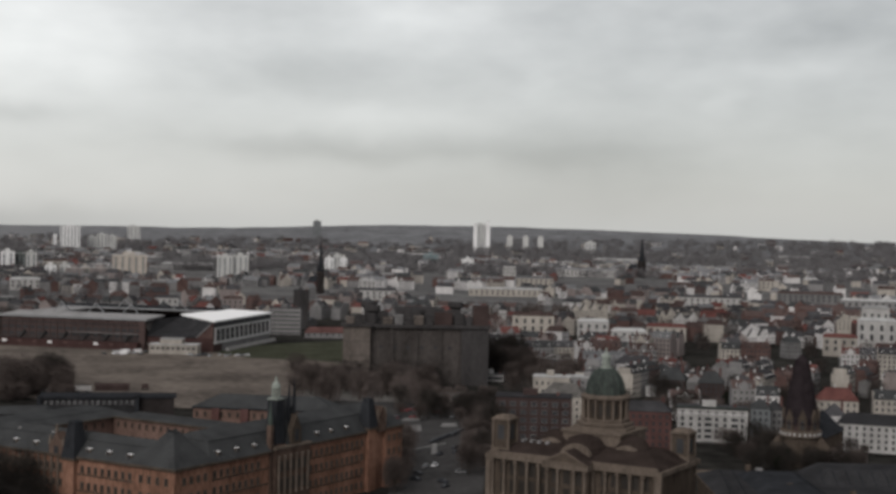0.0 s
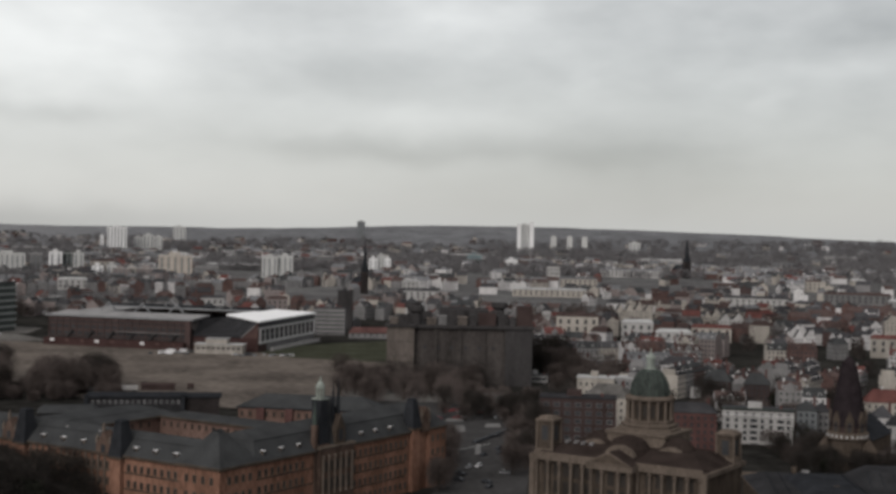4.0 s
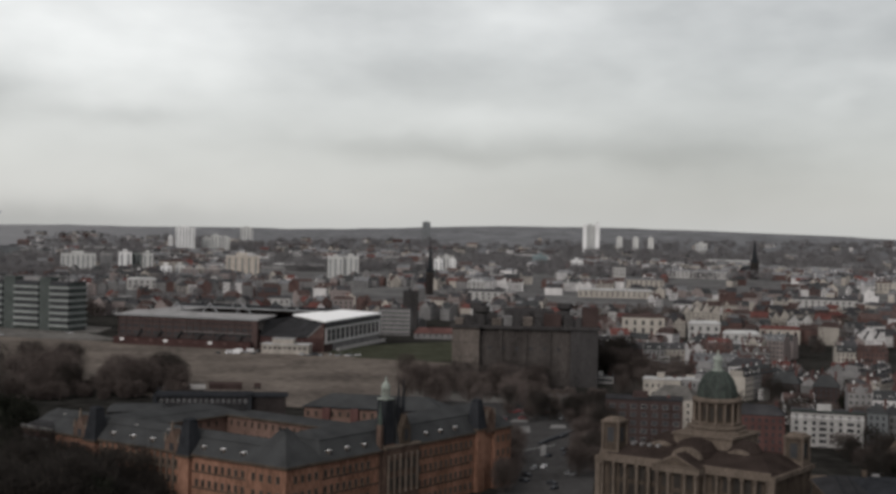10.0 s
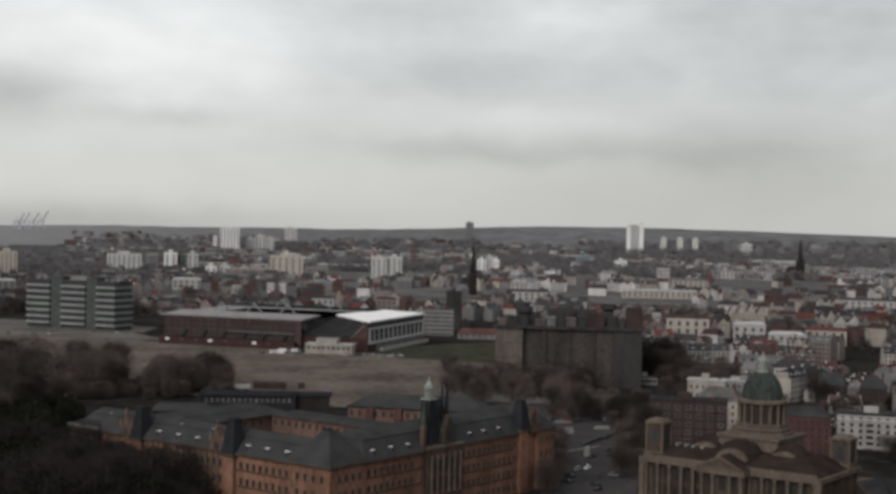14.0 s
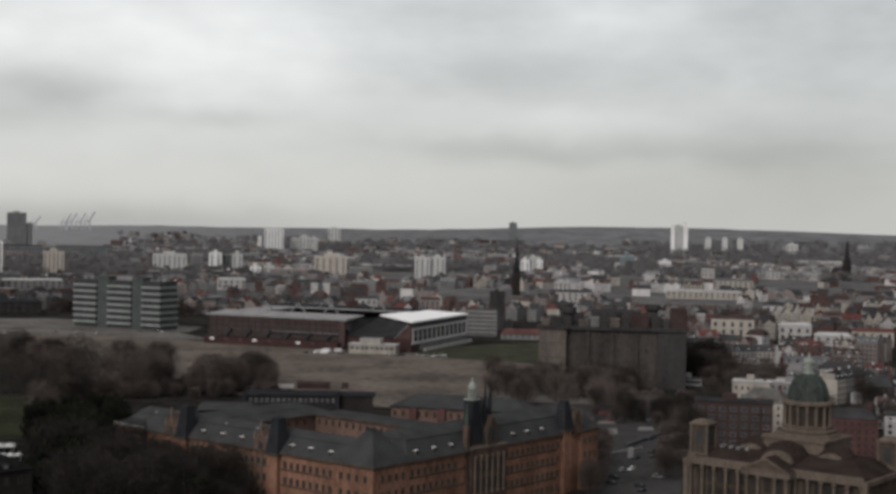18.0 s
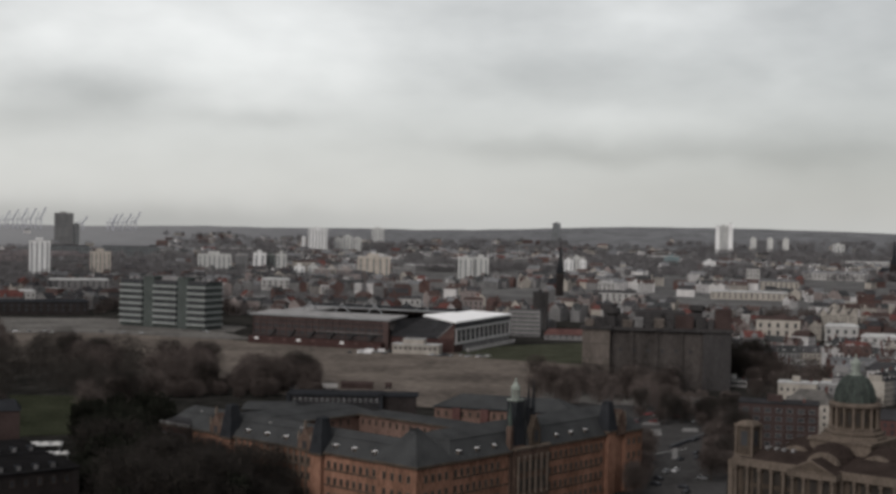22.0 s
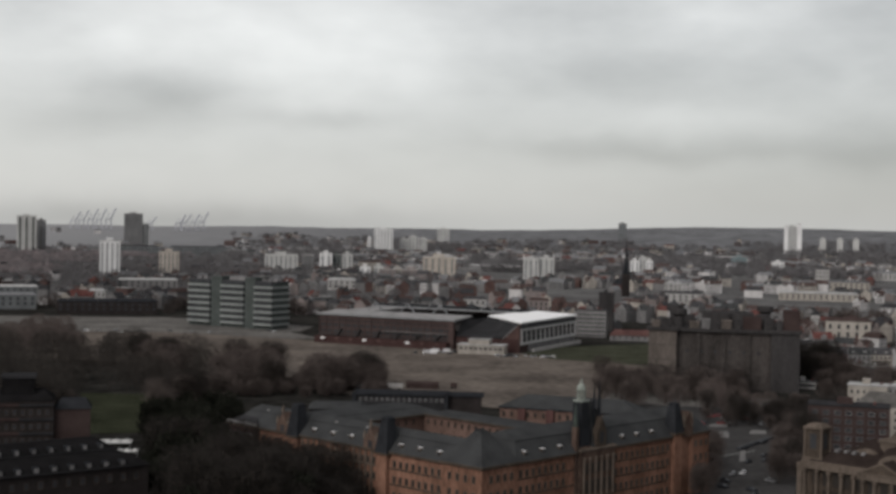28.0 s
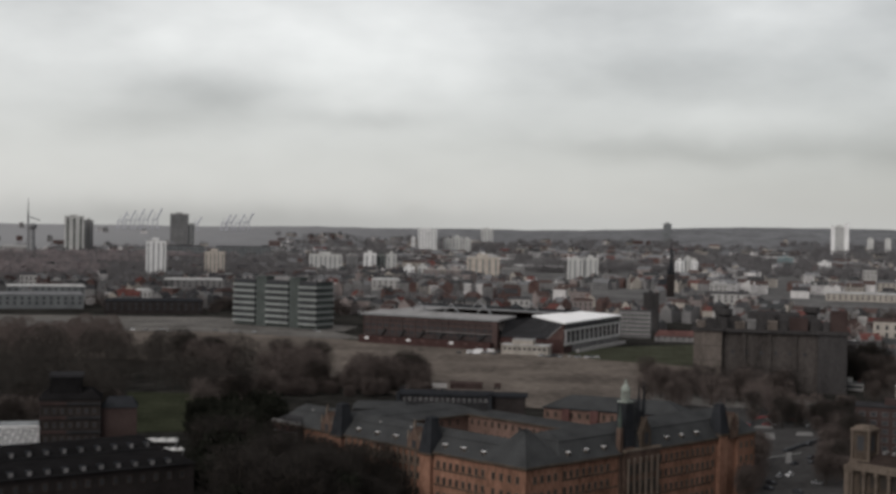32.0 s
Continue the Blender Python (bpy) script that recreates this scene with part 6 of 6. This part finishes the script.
# ---- single buildings of the nearer town ----
def block(name, az, d, w, deep, top, turn, wall, roof, label, rows, cols, win=(1.1, 1.7), hip=0.0, first=1.6, frame_mat=None, bands=0):
    """A building with a walled body, a flat or hipped roof and single windows on the side that faces the tower."""
    x, y = polar(az, d)
    t = thing(name, pose(x, y, 0, 0, 0, turn), label, "building")
    part("wall", Geo().box(-w / 2, 0, 0, w / 2, deep, top), wall, t)
    if hip:
        part("roof", Geo().frustum((-w / 2 - 0.5, -0.5, w / 2 + 0.5, deep + 0.5, top), (-w / 2 + deep * 0.3, deep / 2 - 0.2, w / 2 - deep * 0.3, deep / 2 + 0.2, top + hip)), roof, t)
    else:
        part("roof", Geo().box(-w / 2 - 0.3, -0.3, top, w / 2 + 0.3, deep + 0.3, top + 0.5), roof, t)
        part("roof_house", Geo().box(-w * 0.15, deep * 0.4, top + 0.5, w * 0.05, deep * 0.8, top + 3), wall, t)
    me = window_mesh(win[0], win[1], frame_mat or wall)
    step = (top - first) / rows
    windows(t, me, (-w / 2 + 0.5, 0), (w / 2 - 0.5, 0), [first + k * step for k in range(rows)], cols, 0)
    side = max(2, int(deep / 3.5))
    windows(t, me, (-w / 2, deep - 1), (-w / 2, 1), [first + k * step for k in range(rows)], side, -90)
    for k in range(1, bands):
        part("ledge", Geo().box(-w / 2, -0.3, first + k * step - 0.8, w / 2, -0.02, first + k * step - 0.5), wall, t)
    part("chimney", Geo().box(w * 0.3, deep * 0.45, top, w * 0.3 + 1.2, deep * 0.45 + 0.8, top + hip + 2), BRICK_RED, t)
    return t


white_flats = block("apartment_house", 18.42, 652, 32.5, 14, 15.6, -18.4, DULL_WHITE, FELT, "white plastered apartment house with flat roof", 5, 8, (1.5, 1.8), bands=5)
part("attic_band", Geo().box(-16.4, -0.45, 13.2, 16.4, -0.02, 13.8), WHITE, white_flats, "white cornice band")
part("eaves", Geo().box(-16.9, -0.9, 16.1, 16.9, 2.5, 16.5), COPPER_DARK, white_flats, "dark green roof edge")
for x in (-1.9, 10.3):
    for z in (1.0, 3.8, 6.6, 9.4):
        part("balcony", Geo().box(x - 1.7, -1.3, z, x + 1.7, -0.25, z + 0.2, 0).box(x - 1.7, -1.3, z + 0.2, x + 1.7, -1.2, z + 1.0, 0).box(x - 1.6, -0.24, z + 0.2, x + 1.6, -0.2, z + 2.3, 1), [DULL_WHITE, GLASS], white_flats, "small white balcony with a dark opening")
block("apartment_house", 25.7, 648, 52, 13, 12.6, -27, DULL_WHITE, LEAD, "long white apartment row with grey roof", 4, 16, (1.1, 1.7), hip=4.5)
block("apartment_house", 23.3, 668, 9, 14, 13.5, -20, WHITE, FELT, "white gable house beside the church", 4, 2, (1.0, 1.6), hip=5)
block("office_house", 11.05, 632, 35, 16, 20.4, -11, BRICK_DARK, FELT, "dark red brick office with white window frames", 5, 7, (2.4, 1.7), frame_mat=GREY_WALL)
block("brick_house", 15.75, 622, 22, 13, 17.2, -15, BRICK_RED, FELT, "dull red brick house with dark roof", 5, 7, hip=4)
block("cream_house", 11.75, 712, 19, 12, 21.5, -16, CREAM, FELT_PALE, "cream plastered house with pale flat roof", 5, 6)
block("cream_house", 12.15, 682, 22, 16, 15.5, -30, CREAM, LOT_GREY, "broad cream house under a worn pale roof", 4, 6, hip=6)
block("cream_house", 13.2, 745, 20, 14, 18, -30, GREY_WALL, FELT_PALE, "grey rendered house with pale roof", 5, 6)
block("row_house", 15.2, 850, 22, 12, 16.5, -16, WHITE, FELT, "white row house under a dark mansard", 5, 8, hip=5)
block("row_house", 16.7, 780, 16, 14, 15.0, -25, BRICK_DARK, SLATE, "dark brick house with steep slate roof", 5, 5, hip=6, frame_mat=GREY_WALL)
block("row_house", 18.35, 770, 14, 14, 15.0, -18, BRICK_DARK, SLATE, "dark brick house with steep slate roof", 5, 5, hip=6)
block("row_house", 19.6, 760, 11, 12, 17.5, -22, WHITE, FELT, "narrow white house between dark roofs", 5, 4, hip=3)
block("row_house", 23.4, 725, 20, 14, 14.0, -18, CREAM, TILE_RED, "cream house under a rust-red tiled roof", 4, 6, hip=6)
block("grey_house", 20.35, 655, 9, 14, 16.5, -20, TOWER_GREY, SLATE, "narrow grey house beside the white block", 5, 3, hip=4)
block("grey_house", 20.9, 668, 8, 14, 14.5, -22, GREY_WALL, FELT, "grey house with balconies by the church", 4, 3, hip=4)
block("market_hall", 8.1, 885, 17, 8, 4.6, -12, DULL_WHITE, ZINC, "low white flat-roofed station pavilion", 1, 6, (2.2, 1.8), first=1.6)
block("market_hall", 9.25, 878, 15, 8, 4.2, -14, DULL_WHITE, ZINC, "low white flat-roofed station pavilion", 1, 6, (2.2, 1.6), first=1.4)
block("market_hall", 10.9, 1010, 16, 12, 9, -12, CREAM, FELT_PALE, "low cream street building by the bunker", 2, 5)

grey_office = block("office_house", 0.55, 1225, 28, 16, 23.8, -6, GREY_WALL, FELT, "grey banded office house behind the stadium", 6, 8, (2.4, 2.0), bands=6)
for k in range(6):
    part("floor_band", Geo().box(-14.2, -0.5, 2.6 + 3.7 * k, 14.2, -0.31, 3.9 + 3.7 * k), ROOF_GREY, grey_office, "pale floor band")
block("dark_block", 1.2, 1300, 14, 16, 36, -4, CONCRETE_DARK, FELT, "windowless dark block behind the stadium", 2, 2)
block("low_house", 2.45, 1195, 44, 12, 4.4, -2, GREY_WALL, BRICK_RED, "low white house under a red tiled roof", 2, 8, hip=5)
# prison wing behind the courthouse: a long dark wall with a row of pale arched windows under its flat roof
x, y = polar(-6.75, 626)
prison = thing("prison_wing", pose(x, y, 0, 0, 0, 4), "dark grey prison wing with pale arched windows", "building")
part("wall", Geo().box(-27, 0, 0, 15, 14, 19.2), LEAD, prison)
part("side_wall", Geo().box(15.1, 1.5, 0, 31, 14, 19), TOWER_DARK, prison)
part("roof", Geo().box(-28, -0.9, 19.2, 16, 14.6, 20.1).box(16, 0.8, 19.0, 32, 14.6, 19.8), SLATE_DARK, prison, "thin flat dark roof")
arch = Geo().box(-0.6, -0.12, 0, 0.6, 0, 1.3, 0).frustum((-0.6, -0.12, 0.6, 0, 1.3), (-0.3, -0.12, 0.3, 0, 1.8)).box(-0.35, -0.16, 0.2, 0.35, -0.12, 1.2, 1).mesh("window", [GREY_WALL, GLASS])
windows(prison, arch, (-26, 0), (14, 0), (16.4,), 16, 0)
windows(prison, arch, (-26, 0), (-15, 0), (11.4,), 4, 0)
for q in (-27.6, 14.6):
    part("pier", Geo().box(q - 0.9, -1.2, 0, q + 0.9, 0, 20.6), SLATE_DARK, prison, "dark projecting pier")
x, y = polar(-9.55, 606)
annexe = thing("prison_annexe", pose(x, y, 0, 0, 0, 8), "low grey prison annexe with ribbed walls", "building")
part("wall", Geo().box(-17, 0, 0, 8, 16, 15.5), LEAD, annexe)
part("roof", Geo().frustum((-17.5, -0.6, 8.5, 16.5, 15.5), (-15, 4, 6, 12, 17.5)), SLATE, annexe)
for i in range(12):
    part("rib", Geo().box(-16.6 + 2.1 * i, -0.3, 0, -16.2 + 2.1 * i, 0, 15.4), TOWER_DARK, annexe)

# civil courthouse roofs in the foreground
civil = thing("civil_courthouse", pose(140, 434, 0, 0, 0, -8), "dark grey sheet roofs of a large courthouse", "courthouse")
part("wall", Geo().box(0, -70, 0, 110, 0, 19), STONE, civil)
part("roof", Geo().frustum((-0.6, -70.6, 110.6, 0.6, 19), (5, -65, 105, -6, 21.5)), LEAD, civil)
part("ridge_roof", Geo().frustum((32, -30, 112, -2, 21), (37, -22, 110, -9, 25)), LEAD, civil, "raised dark sheet roof")
part("ridge_roof", Geo().frustum((10, -62, 30, -12, 21.4), (14, -56, 26, -18, 23.5)), SLATE_DARK, civil, "raised dark sheet roof")
for i in range(5):
    part("roof_light", Geo().box(18 + 16 * i, -5.2, 20.6, 20.2 + 16 * i, -3.4, 21.9), GREY_WALL, civil, "small roof light")
for i in range(26):
    x = 6 + 4 * i
    part("roof_seam", Geo().beam((x - 5.5 if x < 12 else x, -65, 21.6), (x, -6.2, 21.6), 0.25) if not 32 < x < 112 else Geo().beam((x, -29.5, 21.3), (x, -22.2, 25.05), 0.25), SLATE_DARK, civil)
for x, y in ((14, -8), (66, -1.5), (20, -40), (36, -50)):
    part("chimney", Geo().box(x, y, 20, x + 1.6, y + 1.0, 23.6), STONE, civil, "short stone chimney")
part("parapet", Geo().box(-0.4, -0.6, 19, 110.4, 0.4, 20.2), STONE_PALE, civil, "pale stone parapet")
part("cornice", Geo().box(-0.9, -71, 18.2, 111, 0.9, 19), STONE, civil)

# long park building in the lower left, its roofs stepped with rows of dormers
hall = thing("museum_hall", pose(-187, 396, 0, 0, 0, 43), "long dark museum hall with stepped slate roofs", "museum")
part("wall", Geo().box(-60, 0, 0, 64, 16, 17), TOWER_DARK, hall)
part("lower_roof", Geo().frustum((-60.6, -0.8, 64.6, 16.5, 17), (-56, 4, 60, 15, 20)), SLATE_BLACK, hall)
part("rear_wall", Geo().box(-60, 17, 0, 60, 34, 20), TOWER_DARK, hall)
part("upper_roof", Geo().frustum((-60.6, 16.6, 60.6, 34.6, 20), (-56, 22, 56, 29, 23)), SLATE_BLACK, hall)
for y, z in ((-0.9, 17.0), (16.5, 20.0)):
    part("gutter", Geo().box(-60.6, y - 0.15, z, 62, y + 0.15, z + 0.22), LEAD, hall, "pale metal gutter")
for i in range(20):
    part("dormer", Geo().box(-56 + 5.8 * i, 0.2, 17.4, -54.2 + 5.8 * i, 3, 19.2, 0).box(-55.8 + 5.8 * i, 0.1, 17.6, -54.4 + 5.8 * i, 0.2, 19.0, 1), [SLATE_DARK, GREY_WALL], hall, "small dark dormer with a pale front")
    part("dormer", Geo().box(-56 + 5.8 * i, 17.4, 20.4, -54.4 + 5.8 * i, 20, 22.2, 0).box(-55.8 + 5.8 * i, 17.3, 20.6, -54.6 + 5.8 * i, 17.4, 22.0, 1), [SLATE_DARK, GREY_WALL], hall, "small dark dormer with a pale front")
windows(hall, window_mesh(1.4, 2.2, STONE), (-58, 0), (62, 0), (12.5,), 26, 0)

# dark brick tower building and pavilions in the park
bx2, by2 = polar(-22.9, 598)
keep = thing("brick_tower_house", pose(bx2, by2, 0, 0, 0, 20), "dark brick building with a flat-topped tower", "building")
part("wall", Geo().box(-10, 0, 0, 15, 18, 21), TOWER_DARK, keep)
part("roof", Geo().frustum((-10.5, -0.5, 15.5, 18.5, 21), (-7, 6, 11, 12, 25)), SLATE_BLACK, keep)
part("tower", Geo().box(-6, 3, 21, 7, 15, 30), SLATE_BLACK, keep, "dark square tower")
part("tower_cap", Geo().box(-6.6, 2.4, 30, 7.6, 15.6, 31.2), LEAD, keep, "pale edge of the tower roof")
part("side_wing", Geo().box(15.2, 2, 0, 30, 16, 17), BRICK_DARK, keep, "dark brick side wing")
part("side_roof", Geo().frustum((15.2, 1.5, 30.5, 16.5, 17), (18, 8, 28, 10, 21)), SLATE_DARK, keep)
windows(keep, window_mesh(1.3, 2.2, STONE), (-9, 0), (14, 0), (3, 9, 15), 7, 0)
for z in (6.6, 12.6, 18.6):
    part("floor_band", Geo().box(-10.1, -0.5, z, 1, -0.02, z + 1.2), BRICK_DARK, keep, "dark brick floor band")
    part("floor_band", Geo().box(1, -0.7, z, 15.1, -0.02, z + 1.0), LEAD, keep, "grey metal floor band")
# white trellis greenhouse in the park
x, y = polar(-24.45, 610)
glasshouse = thing("greenhouse", pose(x, y, 0, 0, 0, 22), "white lattice greenhouse in the park", "greenhouse")
part("glazing", Geo().box(-10, 0.1, 0, 6, 7, 8).gable(-10, 0.1, 6, 7, 8, 2, 0, 0, 0.1, "x"), GLASS_PALE, glasshouse)
for i in range(-4, 13):
    part("mullion", Geo().box(-6.1 + i, -0.05, 0, -5.7 + i, 0.1, 8), WHITE_PANEL, glasshouse, "white mullion")
for i in range(-4, 12):
    z = 0.6 + (i * 7 % 5) * 1.4
    part("lattice_bar", Geo().beam((-6 + i, 0, z), (-5 + i, 0, z + 2.2), 0.35), WHITE_PANEL, glasshouse, "white lattice bar")
part("cornice", Geo().box(-10.4, -0.3, 7.8, 6.4, 0.1, 8.5), WHITE_PANEL, glasshouse)
for az, d, w, deep, h in ((-24.9, 612, 22, 12, 7), (-26.2, 612, 20, 10, 7), (-19.2, 590, 17, 10, 4.5), (-18.7, 575, 12, 6, 3.2), (-25.2, 560, 14, 6, 4)):
    x, y = polar(az, d)
    tent = thing("white_pavilion", pose(x, y, 0, 0, 0, 15), "white fabric pavilion roof in the park", "pavilion", "park pavilions")
    for sx in (-1, 1):
        for sy in (0, 1):
            part("post", Geo().lathe(sx * w * 0.45, 0.5 + sy * (deep - 1), [(0.15, 0), (0.15, h - 1)], 6), STEEL, tent)
    geo, n = Geo(), 4
    for i in range(n):
        x0, x1 = -w / 2 + w * i / n, -w / 2 + w * (i + 1) / n
        geo.frustum((x0, 0, x1, deep, h - 1), ((x0 + x1) / 2 - 0.3, deep * 0.4, (x0 + x1) / 2 + 0.3, deep * 0.6, h - 0.1))
    part("canopy", geo, PALE_PANEL, tent, "peaked white canopy")

# dark shed and trailers on the near side of the field
x, y = polar(-6.42, 812)
shed = thing("field_shed", pose(x, y, 0, 0, 0, 3), "long dark brown shed by the field", "shed")
part("wall", Geo().box(-9.5, 0, 0, 9.5, 6, 3.0), BRICK_DARK, shed)
part("roof", Geo().gable(-9.5, 0, 9.5, 6, 3.0, 1.2, 0, 0, 0.4, "x"), BRICK_DARK, shed)
for az, d, w, m, words in ((-7.55, 806, 9, DULL_WHITE, "long white trailer"), (-8.1, 804, 4, GREY_WALL, "grey site container"), (-5.1, 815, 4, BRICK_DARK, "dark brown site container"), (-9.0, 800, 6, GREY_WALL, "grey site container")):
    x, y = polar(az, d)
    t = thing("trailer", pose(x, y, 0.1, 0, 0, 5), words + " parked on the gravel field", "trailer")
    part("body", Geo().box(-w / 2, 0, 0.9, w / 2, 2.5, 3.4), m, t)
    for k in (-0.3, 0.25):
        part("wheel", Geo().box(w * k - 0.5, -0.1, 0, w * k + 0.5, 2.6, 1.0), RUBBER, t)


# ---- vehicles ----
wheel_mesh = Geo().lathe(0, 0, [(0.33, -0.11), (0.33, 0.11)], 10).mesh("wheel", RUBBER)


def make_car(paint, name, label, van=False):
    t = thing(name, pose(0, 0, -500), label, "van" if van else "car", "vehicles")
    if van:
        part("body", Geo().box(-2.7, -1.0, 0.35, 2.7, 1.0, 2.5).frustum((-3.0, -0.98, -2.6, 0.98, 0.35), (-2.8, -0.98, -2.6, 0.98, 1.4)), paint, t)
        part("windscreen", Geo().box(-2.78, -0.9, 1.4, -2.7, 0.9, 2.2), GLASS, t)
    else:
        part("body", Geo().frustum((-2.15, -0.88, 2.15, 0.88, 0.3), (-2.05, -0.82, 2.05, 0.82, 0.85)), paint, t)
        part("cabin", Geo().frustum((-1.2, -0.8, 1.6, 0.8, 0.85), (-0.6, -0.65, 1.2, 0.65, 1.42)), GLASS, t, "dark glazed cabin")
        part("roof", Geo().box(-0.6, -0.66, 1.42, 1.2, 0.66, 1.48), paint, t)
    for sx in (-1.35, 1.35):
        for sy in (-0.8, 0.8):
            part("wheel", wheel_mesh, None, t, m=pose(sx, sy, 0.33, 90))
    return t


cars = [make_car(CAR_WHITE, "car", "white car standing on the asphalt"), make_car(CAR_GREY, "car", "silver car standing on the asphalt"),
        make_car(CAR_DARK, "car", "dark car standing on the asphalt"), make_car(CAR_RED, "car", "red car standing on the asphalt"), make_car(CAR_WHITE, "van", "white delivery van standing on the ground", True)]


def park(kind, az, d, turn):
    x, y = polar(az, d)
    copy_thing(cars[kind], pose(x, y, 0.17, 0, 0, turn))


crng = random.Random(3)
for i in range(9):
    park(2, 6.85 + i * 0.15, 622 + i * 4.6, 75 - 38)
park(0, 6.95, 560, 62)
park(1, 6.55, 556, 62)
park(0, 5.55, 640, 50)
for i in range(9):
    park(crng.choice([1, 2, 2, 2]), crng.uniform(5.4, 8.6), crng.uniform(505, 655), crng.choice([52, -128, 140]))
for i in range(24):
    park(crng.choice([0, 1, 1, 2, 3]), crng.uniform(3.6, 9.5), crng.uniform(690, 735), crng.choice([0, 5, 175]))
for i in range(18):
    park(crng.choice([0, 1, 1, 2, 2]), crng.uniform(-3.4, -0.9), crng.uniform(1018, 1030), crng.uniform(0, 180))
for i in range(12):
    park(crng.choice([4, 1, 2, 2]), crng.uniform(-7.0, -4.9), crng.uniform(1030, 1052), crng.uniform(-40, 60))
for i in range(16):
    park(crng.choice([1, 1, 2, 2, 0]), crng.uniform(-25, -12.5), crng.uniform(1205, 1235), crng.uniform(-15, 15))
for c in cars:
    for o in (*c.children_recursive, c):
        bpy.data.objects.remove(o)
# worn markings of the junction
for i in range(10):
    x, y = polar(5.9 + 0.16 * i, 600 + 2.2 * i)
    tagged(new("road_marking", Geo().box(-0.3, -2.2, 0.12, 0.3, 2.2, 0.145).mesh("road_marking", PAINT_LINE)), "worn white bar of a street crossing", "road marking", "crossing", "structure").matrix_world = pose(x, y, 0, 0, 0, -20)
